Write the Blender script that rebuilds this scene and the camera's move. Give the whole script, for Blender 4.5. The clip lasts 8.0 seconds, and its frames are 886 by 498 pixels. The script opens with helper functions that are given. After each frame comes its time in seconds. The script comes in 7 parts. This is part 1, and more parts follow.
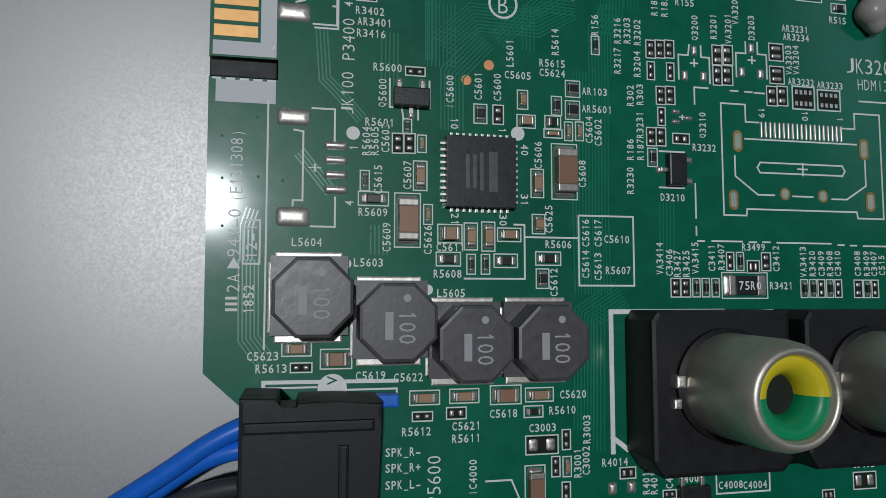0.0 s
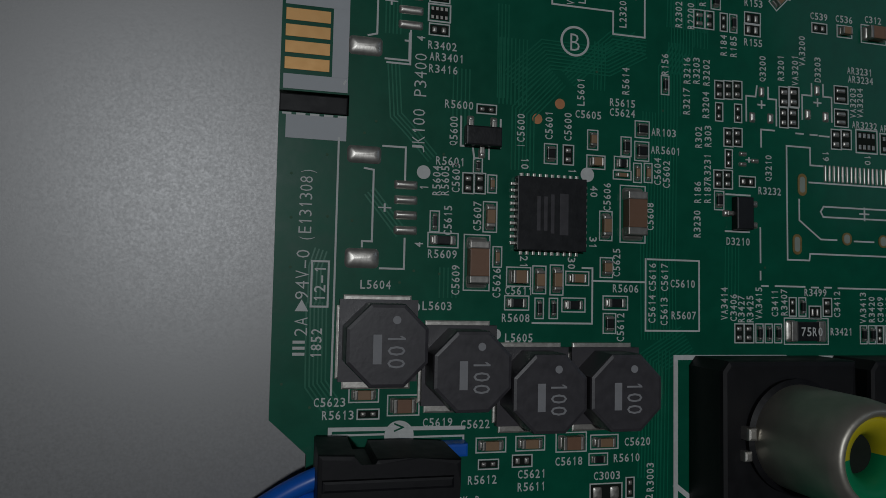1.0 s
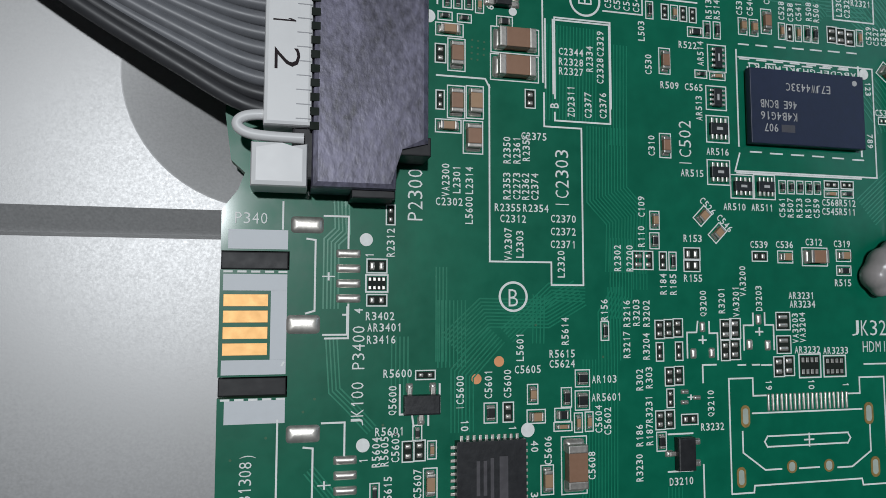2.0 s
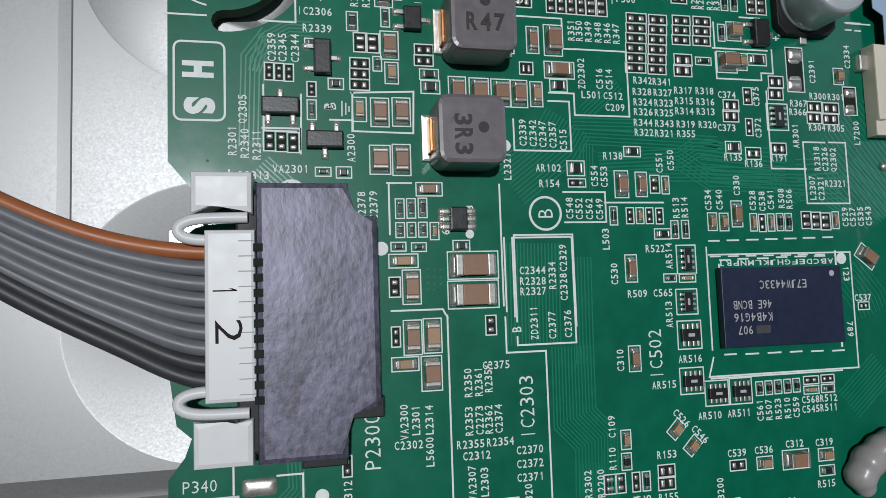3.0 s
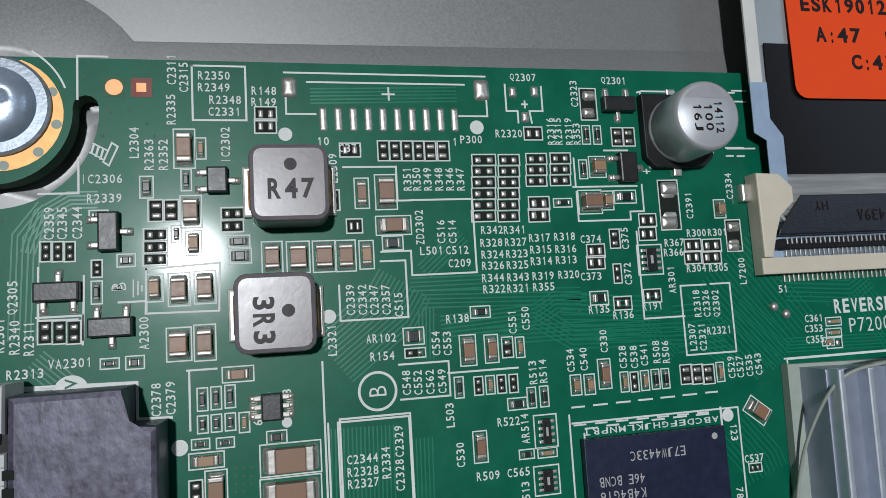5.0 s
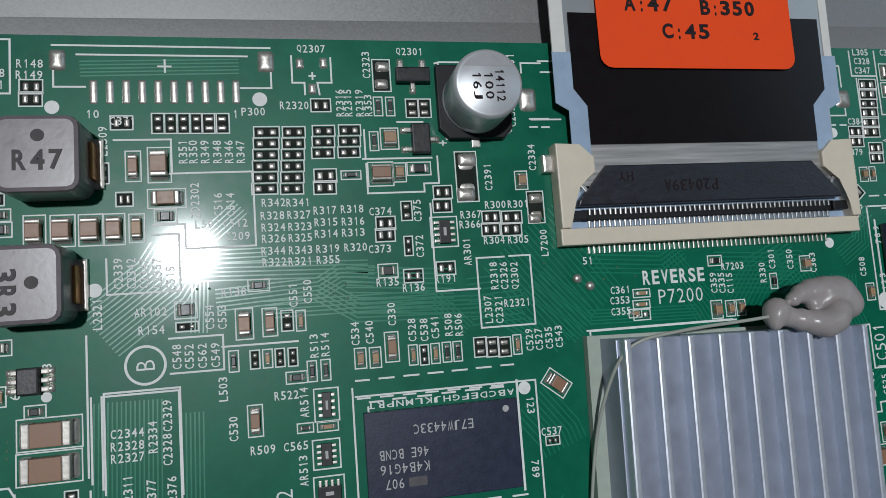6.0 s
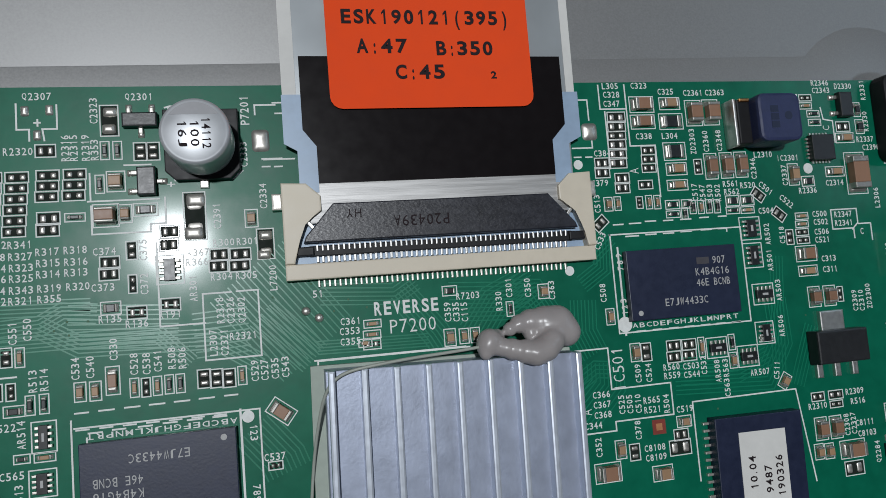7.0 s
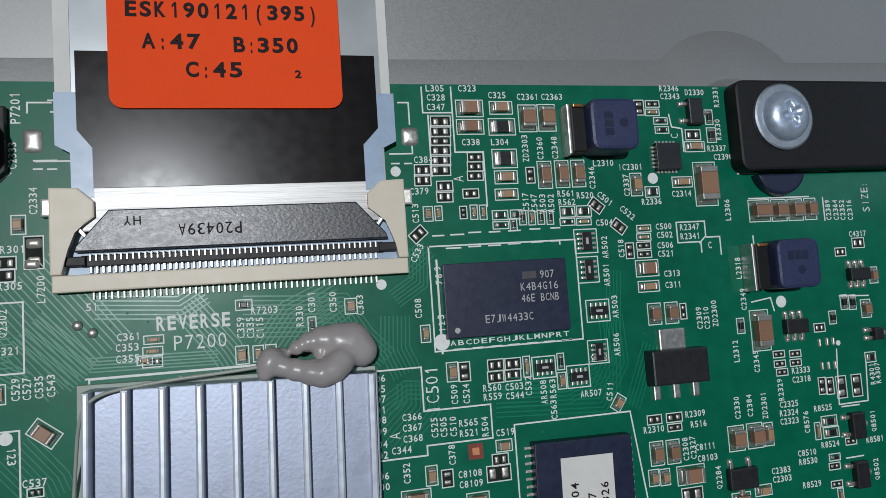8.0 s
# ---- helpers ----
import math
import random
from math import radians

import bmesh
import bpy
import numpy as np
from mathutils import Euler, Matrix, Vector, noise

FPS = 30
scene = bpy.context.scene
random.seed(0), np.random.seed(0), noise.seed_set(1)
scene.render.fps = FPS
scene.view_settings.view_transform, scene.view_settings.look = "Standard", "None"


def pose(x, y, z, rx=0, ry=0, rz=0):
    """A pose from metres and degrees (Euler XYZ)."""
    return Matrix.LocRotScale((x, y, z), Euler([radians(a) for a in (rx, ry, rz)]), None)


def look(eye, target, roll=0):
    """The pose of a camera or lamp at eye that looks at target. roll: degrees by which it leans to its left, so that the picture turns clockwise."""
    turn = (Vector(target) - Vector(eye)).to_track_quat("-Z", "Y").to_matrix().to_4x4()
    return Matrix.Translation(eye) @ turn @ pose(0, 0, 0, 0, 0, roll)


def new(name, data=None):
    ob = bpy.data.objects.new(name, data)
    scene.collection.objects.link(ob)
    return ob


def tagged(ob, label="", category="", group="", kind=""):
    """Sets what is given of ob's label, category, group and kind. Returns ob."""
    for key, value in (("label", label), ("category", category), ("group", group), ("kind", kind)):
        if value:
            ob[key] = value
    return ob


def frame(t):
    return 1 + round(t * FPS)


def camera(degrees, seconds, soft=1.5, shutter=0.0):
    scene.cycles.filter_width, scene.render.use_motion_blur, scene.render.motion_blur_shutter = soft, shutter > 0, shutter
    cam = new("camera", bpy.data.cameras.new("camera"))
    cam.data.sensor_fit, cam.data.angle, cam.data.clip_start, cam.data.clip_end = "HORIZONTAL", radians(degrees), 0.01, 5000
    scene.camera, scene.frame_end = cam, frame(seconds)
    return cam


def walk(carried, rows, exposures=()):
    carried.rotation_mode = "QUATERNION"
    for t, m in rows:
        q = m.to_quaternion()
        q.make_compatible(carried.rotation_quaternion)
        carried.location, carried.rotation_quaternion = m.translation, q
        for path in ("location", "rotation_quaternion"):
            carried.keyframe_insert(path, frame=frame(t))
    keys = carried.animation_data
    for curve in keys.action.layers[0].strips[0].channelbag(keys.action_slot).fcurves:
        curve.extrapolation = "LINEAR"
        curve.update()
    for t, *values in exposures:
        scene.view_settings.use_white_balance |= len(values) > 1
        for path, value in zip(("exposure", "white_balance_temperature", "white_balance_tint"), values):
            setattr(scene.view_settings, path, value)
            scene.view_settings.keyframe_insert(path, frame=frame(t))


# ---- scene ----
# All lengths below are in millimetres; MM turns them into metres.
MM = 0.001
cam = camera(67.0, 8.0, 0.85)
PATH = [
    (0.0, -5.05, -76.35, 54.24, 4.077, -11.746, -0.018),
    (0.5, -9.70, -74.26, 52.99, 3.882, -12.983, 0.800),
    (1.0, -11.66, -72.35, 51.68, 3.244, -13.259, 1.265),
    (1.5, -10.70, -61.73, 52.81, 3.299, -13.495, 0.722),
    (2.0, -7.29, -51.26, 55.06, 4.267, -12.923, 0.124),
    (2.2, -5.22, -46.57, 54.88, 3.763, -12.855, -0.322),
    (3.3, -1.98, -25.09, 55.58, 5.024, -11.972, -2.107),
    (3.5, -0.28, -20.91, 57.06, 5.223, -11.646, -2.151),
    (4.0, 4.50, -18.00, 57.22, 6.654, -11.722, -2.976),
    (4.2, 5.33, -17.41, 56.78, 6.280, -11.331, -3.075),
    (5.3, 16.74, -18.93, 52.31, 6.810, -12.562, -3.774),
    (5.5, 20.00, -18.21, 53.40, 6.489, -12.475, -3.915),
    (6.0, 30.25, -21.76, 55.93, 6.536, -12.094, -4.234),
    (6.5, 37.70, -21.65, 59.76, 5.967, -12.646, -4.577),
    (7.0, 53.67, -19.57, 64.58, 5.567, -12.421, -4.768),
    (7.5, 67.69, -18.55, 64.60, 5.416, -12.941, -4.293),
    (8.0, 72.37, -19.35, 64.55, 5.307, -13.209, -4.052),
]
walk(cam, [(t, pose(x * MM, y * MM, z * MM, rx, ry, rz)) for t, x, y, z, rx, ry, rz in PATH],
     exposures=[(0.0, -0.6), (0.5, -1.2), (0.9, -2.05), (1.5, -2.1), (1.8, -1.2), (2.0, -0.2), (2.2, 0.0), (3.3, -0.05), (4.2, -0.25), (5.3, -0.1), (6.5, -0.33), (7.0, -0.25), (8.0, -0.17)])

# ---- light: a small bright lamp added high up for the camera's torch, and the dim room round it
world = bpy.data.worlds.new("room")
scene.world = world
world.use_nodes = True
world.node_tree.nodes["Background"].inputs[0].default_value = (0.86, 0.94, 1.0, 1)
world.node_tree.nodes["Background"].inputs[1].default_value = 0.036
LAMP = Vector((20 - 0.148 * 2400, -30 + 0.12 * 2400, 2400)) * MM
lamp_data = bpy.data.lights.new("work_lamp", "AREA")
lamp_data.shape, lamp_data.size, lamp_data.energy = "DISK", 0.090, 39.0
lamp_data.color = (0.96, 1.0, 1.04)
lamp = new("work_lamp", lamp_data)
lamp.matrix_world = look(LAMP, Vector((0.02, -0.03, 0)))
window_data = bpy.data.lights.new("window_light", "AREA")
window_data.shape, window_data.size, window_data.size_y, window_data.energy, window_data.color = "RECTANGLE", 0.7, 0.5, 2.0, (0.6, 0.8, 1.0)
new("window_light", window_data).matrix_world = look(Vector((1.5, 0.5, 1.3)), Vector((0.05, 0, 0)))


# ---- materials
def material(name, colour, rough=0.5, metal=0.0, vary=0.15, scale=400.0, bump=0.0, bump_scale=2000.0, coat=0.0, spread=0.0, spec=0.5, fine=None, stretch=None):
    """A surface with two scales of mottling, a fine relief, and a tint that differs from object to object."""
    m = bpy.data.materials.new(name)
    m.use_nodes = True
    nt = m.node_tree
    bsdf = nt.nodes["Principled BSDF"]
    co = nt.nodes.new("ShaderNodeTexCoord")
    big, small = nt.nodes.new("ShaderNodeTexNoise"), nt.nodes.new("ShaderNodeTexNoise")
    big.inputs["Scale"].default_value, small.inputs["Scale"].default_value = scale * 0.2, fine or scale * 2.5
    big.inputs["Detail"].default_value = small.inputs["Detail"].default_value = 3
    where = co.outputs["Object"]
    if stretch:
        grain = nt.nodes.new("ShaderNodeMapping")
        grain.inputs["Scale"].default_value = stretch
        nt.links.new(where, grain.inputs["Vector"])
        where = grain.outputs["Vector"]
    for n in (big, small):
        nt.links.new(where, n.inputs["Vector"])
    add = nt.nodes.new("ShaderNodeMath")
    add.operation = "ADD"
    nt.links.new(big.outputs["Fac"], add.inputs[0])
    nt.links.new(small.outputs["Fac"], add.inputs[1])
    last = add
    if spread:
        info = nt.nodes.new("ShaderNodeObjectInfo")
        more = nt.nodes.new("ShaderNodeMath")
        more.operation = "MULTIPLY_ADD"
        more.inputs[1].default_value = spread
        nt.links.new(info.outputs["Random"], more.inputs[0])
        nt.links.new(add.outputs[0], more.inputs[2])
        last = more
    ramp = nt.nodes.new("ShaderNodeMapRange")
    ramp.inputs["From Min"].default_value, ramp.inputs["From Max"].default_value = 0.6, 1.4 + spread
    ramp.inputs["To Min"].default_value, ramp.inputs["To Max"].default_value = 1 - vary, 1 + vary
    nt.links.new(last.outputs[0], ramp.inputs["Value"])
    mul = nt.nodes.new("ShaderNodeVectorMath")
    mul.operation = "SCALE"
    mul.inputs[0].default_value = colour
    nt.links.new(ramp.outputs["Result"], mul.inputs["Scale"])
    nt.links.new(mul.outputs["Vector"], bsdf.inputs["Base Color"])
    rr = nt.nodes.new("ShaderNodeMapRange")
    rr.inputs["To Min"].default_value, rr.inputs["To Max"].default_value = max(0.02, rough * 0.8), min(1, rough * 1.25)
    nt.links.new(small.outputs["Fac"], rr.inputs["Value"])
    nt.links.new(rr.outputs["Result"], bsdf.inputs["Roughness"])
    bsdf.inputs["Metallic"].default_value = metal
    bsdf.inputs["Coat Weight"].default_value = coat
    bsdf.inputs["Coat Roughness"].default_value = 0.11
    bsdf.inputs["Specular IOR Level"].default_value = spec
    if bump:
        n2 = nt.nodes.new("ShaderNodeTexNoise")
        n2.inputs["Scale"].default_value, n2.inputs["Detail"].default_value = bump_scale, 4
        nt.links.new(where, n2.inputs["Vector"])
        b = nt.nodes.new("ShaderNodeBump")
        b.inputs["Strength"].default_value, b.inputs["Distance"].default_value = bump, 0.0002
        nt.links.new(n2.outputs["Fac"], b.inputs["Height"])
        nt.links.new(b.outputs["Normal"], bsdf.inputs["Normal"])
    return m


MASK = material("solder_mask", (0.0, 0.14, 0.078), 0.37, vary=0.2, scale=220, bump=0.03, bump_scale=1100, spec=0.22, coat=0.32)
TRACE = material("solder_mask_over_copper", (0.003, 0.215, 0.12), 0.33, vary=0.15, scale=500, spec=0.45, coat=0.6)
EDGE = material("board_edge", (0.04, 0.14, 0.07), 0.6)
INK = material("white_ink", (0.86, 0.88, 0.86), 0.6, vary=0.12, scale=900)
SOLDER = material("solder", (0.70, 0.67, 0.62), 0.38, 0.8, vary=0.25, scale=900, bump=0.1, bump_scale=1500, spread=0.25)
TIN = material("tinned_metal", (0.66, 0.65, 0.63), 0.36, 0.9, vary=0.2, scale=700, bump=0.07)
GOLD = material("bare_copper", (0.88, 0.5, 0.19), 0.5, 0.45, vary=0.12, scale=600)
ORANGE = material("bare_pad", (0.75, 0.34, 0.16), 0.45, 0.6, vary=0.12)
COPPER = material("copper_winding", (0.62, 0.3, 0.12), 0.35, 1.0, vary=0.25, scale=700)
BLACK = material("black_plastic", (0.011, 0.011, 0.013), 0.5, vary=0.3, scale=400, bump=0.05, spec=0.35)
MOULD = material("chip_mould", (0.022, 0.023, 0.026), 0.36, vary=0.25, scale=500, bump=0.05, bump_scale=4000)
NAVY = material("memory_mould", (0.014, 0.021, 0.055), 0.4, vary=0.2, scale=500, bump=0.04, bump_scale=4000)
FERRITE = material("ferrite", (0.07, 0.065, 0.074), 0.4, vary=0.2, scale=500, bump=0.04, bump_scale=3000, spec=0.8)
FERRITE2 = material("pressed_powder", (0.17, 0.145, 0.16), 0.3, vary=0.16, scale=400, bump=0.02, bump_scale=2500, spec=0.9)
FERRITE3 = material("blue_black_powder", (0.03, 0.04, 0.11), 0.45, vary=0.2, scale=400, bump=0.25, bump_scale=2500)
GREYINK = material("grey_print", (0.42, 0.42, 0.44), 0.6, vary=0.15)
DARKINK = material("dark_print", (0.03, 0.022, 0.025), 0.7, vary=0.2, spec=0.1)
FADED = material("faded_print", (0.045, 0.037, 0.04), 0.5, vary=0.3, scale=900, spec=0.35)
PRINT = material("laser_mark", (0.5, 0.5, 0.5), 0.6, vary=0.2, scale=900)
TAN = material("tan_ceramic", (0.42, 0.26, 0.15), 0.45, vary=0.15, scale=800, spread=0.9)
BROWN = material("brown_ceramic", (0.31, 0.17, 0.105), 0.42, vary=0.15, scale=800, spread=0.9)
RESIST = material("resistor_glaze", (0.018, 0.02, 0.022), 0.35, vary=0.3, scale=800)
SHEET = material("galvanised_sheet", (0.312, 0.312, 0.312), 0.42, 0.5, vary=0.14, scale=60, bump=0.014, bump_scale=7000, fine=5000)
STEEL = material("zinc_steel", (0.56, 0.66, 0.82), 0.34, 0.55, vary=0.2, scale=500, bump=0.22, bump_scale=900)
FLANGE = material("dull_zinc", (0.42, 0.47, 0.53), 0.5, 0.8, vary=0.2, scale=500, bump=0.2, bump_scale=3000)
NICKEL = material("nickel_barrel", (0.66, 0.62, 0.54), 0.42, 0.75, vary=0.2, scale=200, bump=0.08)
# one metal in two tones: the fins' paler colour holds the light they catch
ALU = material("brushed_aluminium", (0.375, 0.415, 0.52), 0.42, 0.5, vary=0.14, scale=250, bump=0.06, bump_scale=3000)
FIN = material("fin_catching_light", (0.68, 0.73, 0.82), 0.34, 0.5, vary=0.1, scale=400)
CANALU = material("can_aluminium", (0.66, 0.68, 0.71), 0.4, 0.45, vary=0.06, scale=300)
IVORY = material("ivory_nylon", (0.76, 0.68, 0.55), 0.45, vary=0.06, scale=300)
WHITE = material("white_nylon", (0.78, 0.78, 0.78), 0.4, vary=0.06, scale=300)
TAPE = material("grey_cloth_tape", (0.105, 0.10, 0.145), 0.42, 0.25, vary=0.7, scale=1500, bump=0.22, bump_scale=1500, spec=0.6, fine=2400, stretch=(1.0, 0.6, 1.0))
BLUE = material("blue_insulation", (0.012, 0.17, 0.8), 0.35, vary=0.12)
GREYWIRE = material("grey_insulation", (0.16, 0.165, 0.18), 0.42, vary=0.15)
BLACKWIRE = material("black_insulation", (0.045, 0.046, 0.05), 0.45, vary=0.2)
BROWNWIRE = material("brown_insulation", (0.42, 0.13, 0.045), 0.4, vary=0.15)
FILM = material("ribbon_film", (0.42, 0.45, 0.47), 0.28, 0.3, vary=0.12, scale=60)
FILMBLUE = material("pale_blue_film", (0.36, 0.48, 0.64), 0.35, vary=0.12)
BRUSHED = material("brushed_tin", (0.4, 0.395, 0.39), 0.46, 0.7, vary=0.5, scale=1500, bump=0.25, bump_scale=2500, fine=3500, stretch=(0.04, 1.0, 1.0))
BLACKFILM = material("black_film", (0.011, 0.009, 0.010), 0.22, vary=0.12, scale=300, spec=0.16)
LATCH = material("black_latch", (0.016, 0.017, 0.026), 0.34, vary=0.5, scale=900, bump=0.12, bump_scale=5500, stretch=(0.55, 1.0, 1.0), spec=0.7)
RED = material("orange_red_paper", (1.0, 0.095, 0.022), 0.75, vary=0.05, scale=200, spec=0.12)
PAPER = material("white_paper", (0.78, 0.77, 0.74), 0.7, vary=0.06)
GLUE = material("grey_silicone", (0.38, 0.35, 0.345), 0.3, vary=0.1, scale=200, bump=0.08, bump_scale=300)
STRING = material("silicone_string", (0.42, 0.45, 0.40), 0.4, vary=0.1)
YELLOW = material("yellow_plastic", (0.75, 0.62, 0.02), 0.4, vary=0.06)
GREEN = material("green_plastic", (0.0, 0.30, 0.12), 0.4, vary=0.06)
PADGREY = material("white_print_block", (0.66, 0.69, 0.72), 0.55, vary=0.07)
# near-black of bare footprints, and painted shade inside the jack and plug gaps
SHADE_AND_FOOTPRINT = material("hole_shade_and_footprint", (0.006, 0.012, 0.008), 0.8)
REDPAD = material("red_brown_pad", (0.25, 0.045, 0.03), 0.5)
TERMINAL = material("fired_silver", (0.45, 0.43, 0.4), 0.42, 0.75, vary=0.25, scale=900, bump=0.1, spread=0.3)
AMBER = material("flux_stained_slot", (0.42, 0.28, 0.1), 0.4, 0.4, vary=0.3, scale=900)
THERMAL = material("grey_thermal_pad", (0.42, 0.48, 0.42), 0.7, vary=0.12)


# ---- helpers
def part(name, bm, mat, parent=None, label="", at=(0, 0, 0), rz=0, smooth=False):
    """Links a bmesh (in mm) as one mesh object under a thing or a part."""
    me = bpy.data.meshes.new(name)
    bm.transform(Matrix.Diagonal((MM, MM, MM, 1)))
    bm.to_mesh(me)
    bm.free()
    me.materials.append(mat)
    if smooth:
        for p in me.polygons:
            p.use_smooth = True
    return placed(name, me, parent, label, at, rz)


def placed(name, me, parent=None, label="", at=(0, 0, 0), rz=0):
    ob = new(name, me)
    ob.parent = parent
    ob.matrix_basis = pose(at[0] * MM, at[1] * MM, at[2] * MM, 0, 0, rz)
    if label:
        tagged(ob, label)
    return ob


def thing(name, label, category, at=(0, 0, 0), rz=0, group="", kind=""):
    ob = new(name)
    ob.empty_display_size = 0.002
    ob.matrix_basis = pose(at[0] * MM, at[1] * MM, at[2] * MM, 0, 0, rz)
    return tagged(ob, label, category, group, kind)


def prism(bm, pts, z0, z1, bevel=0.0):
    """An upright prism over a polygon, its upper rim bevelled."""
    lo = [bm.verts.new((x, y, z0)) for x, y in pts]
    hi = [bm.verts.new((x, y, z1)) for x, y in pts]
    n = len(pts)
    bm.faces.new(lo[::-1])
    top = bm.faces.new(hi)
    for i in range(n):
        bm.faces.new((lo[i], lo[(i + 1) % n], hi[(i + 1) % n], hi[i]))
    if bevel:
        bmesh.ops.bevel(bm, geom=list(top.edges), offset=bevel, segments=2, affect="EDGES", profile=0.6)
    return bm


def rect(cx, cy, w, h, a=0):
    c, s = math.cos(radians(a)), math.sin(radians(a))
    return [(cx + c * x - s * y, cy + s * x + c * y) for x, y in ((-w / 2, -h / 2), (w / 2, -h / 2), (w / 2, h / 2), (-w / 2, h / 2))]


def rounded(cx, cy, w, h, r, n=4):
    out = []
    for qx, qy, a0 in ((1, -1, -90), (1, 1, 0), (-1, 1, 90), (-1, -1, 180)):
        for i in range(n + 1):
            a = radians(a0 + 90 * i / n)
            out.append((cx + qx * (w / 2 - r) + r * math.cos(a), cy + qy * (h / 2 - r) + r * math.sin(a)))
    return out


def ring(cx, cy, r, n=32):
    return [(cx + r * math.cos(2 * math.pi * i / n), cy + r * math.sin(2 * math.pi * i / n)) for i in range(n)]


def box(w, h, z0, z1, cx=0, cy=0, a=0, bevel=0.0):
    return prism(bmesh.new(), rect(cx, cy, w, h, a), z0, z1, bevel)


def turned(profile, n=40, cap=True):
    """A solid of revolution about z from (radius, height) pairs, bottom to top."""
    bm = bmesh.new()
    rows = [[bm.verts.new((r * math.cos(2 * math.pi * i / n), r * math.sin(2 * math.pi * i / n), z)) for i in range(n)] for r, z in profile]
    for a, b in zip(rows, rows[1:]):
        for i in range(n):
            bm.faces.new((a[i], a[(i + 1) % n], b[(i + 1) % n], b[i]))
    if cap:
        bm.faces.new(rows[0][::-1])
        bm.faces.new(rows[-1])
    return bm


def loft(loops):
    bm = bmesh.new()
    rows = [[bm.verts.new(p) for p in l] for l in loops]
    n = len(rows[0])
    for a, b in zip(rows, rows[1:]):
        for i in range(n):
            bm.faces.new((a[i], a[(i + 1) % n], b[(i + 1) % n], b[i]))
    return bm, rows


def plate(name, outer, holes, z0, z1, mat, parent, label=""):
    """A flat plate with holes through it."""
    cu = bpy.data.curves.new(name, "CURVE")
    cu.dimensions, cu.fill_mode, cu.extrude = "2D", "BOTH", (z1 - z0) / 2 * MM
    for pts in [outer, *holes]:
        sp = cu.splines.new("POLY")
        sp.points.add(len(pts) - 1)
        for p, (x, y) in zip(sp.points, pts):
            p.co = (x * MM, y * MM, 0, 1)
        sp.use_cyclic_u = True
    tmp = bpy.data.objects.new(name, cu)
    me = bpy.data.meshes.new_from_object(tmp)
    bpy.data.objects.remove(tmp)
    me.materials.clear()
    me.materials.append(mat)
    return placed(name, me, parent, label, (0, 0, (z0 + z1) / 2))


def tube(name, pts, r, mat, parent, label="", res=10):
    """A smooth round wire through points."""
    cu = bpy.data.curves.new(name, "CURVE")
    cu.dimensions, cu.bevel_depth, cu.bevel_resolution, cu.use_fill_caps = "3D", r * MM, 3, True
    sp = cu.splines.new("NURBS")
    sp.points.add(len(pts) - 1)
    for p, c in zip(sp.points, pts):
        p.co = (c[0] * MM, c[1] * MM, c[2] * MM, 1)
    sp.use_endpoint_u, sp.order_u, sp.resolution_u = True, 4, res
    tmp = bpy.data.objects.new(name, cu)
    me = bpy.data.meshes.new_from_object(tmp)
    bpy.data.objects.remove(tmp)
    me.materials.clear()
    me.materials.append(mat)
    for p in me.polygons:
        p.use_smooth = True
    return placed(name, me, parent, label)


TEXTS, GLYPHS = {}, {}
NARROW = {"1": 0.5, "I": 0.12, ":": 0.16, ".": 0.16, "!": 0.14, "(": 0.42, ")": 0.42, "/": 0.7}


def glyph(ch, bold):
    """Vertices and faces of one character: x from 0 to 1 over its width, y from 0 to 1 over the cap height."""
    if (ch, bold) not in GLYPHS:
        cu = bpy.data.curves.new("text", "FONT")
        cu.body, cu.size, cu.resolution_u, cu.extrude, cu.offset = ch, 1.0, 5 if bold > 0.02 else 2, 0.01, bold
        tmp = bpy.data.objects.new("text", cu)
        me = bpy.data.meshes.new_from_object(tmp)
        bpy.data.objects.remove(tmp)
        co = np.empty(len(me.vertices) * 3)
        me.vertices.foreach_get("co", co)
        co = co.reshape(-1, 3)
        lo, hi = co.min(0), co.max(0)
        co[:, 0] = (co[:, 0] - lo[0]) / max(hi[0] - lo[0], 0.02)
        if ch.isalnum():
            co[:, 1] = (co[:, 1] - lo[1]) / (hi[1] - lo[1])
        else:
            co[:, 1] = co[:, 1] / 0.72
        polys = [list(p.vertices) for p in me.polygons]
        if ch == "1":
            # an upright with a short flag
            loop = ((0.45, 0.0), (0.85, 0.0), (0.85, 1.0), (0.5, 1.0), (0.0, 0.8), (0.0, 0.65), (0.45, 0.8))
            n = len(loop)
            co = np.array([(u, v, -1) for u, v in loop] + [(u, v, 1) for u, v in loop])
            polys = [list(range(n))[::-1], list(range(n, 2 * n))] + [[i, (i + 1) % n, n + (i + 1) % n, n + i] for i in range(n)]
        GLYPHS[(ch, bold)] = (co, polys)
        bpy.data.meshes.remove(me)
    return GLYPHS[(ch, bold)]


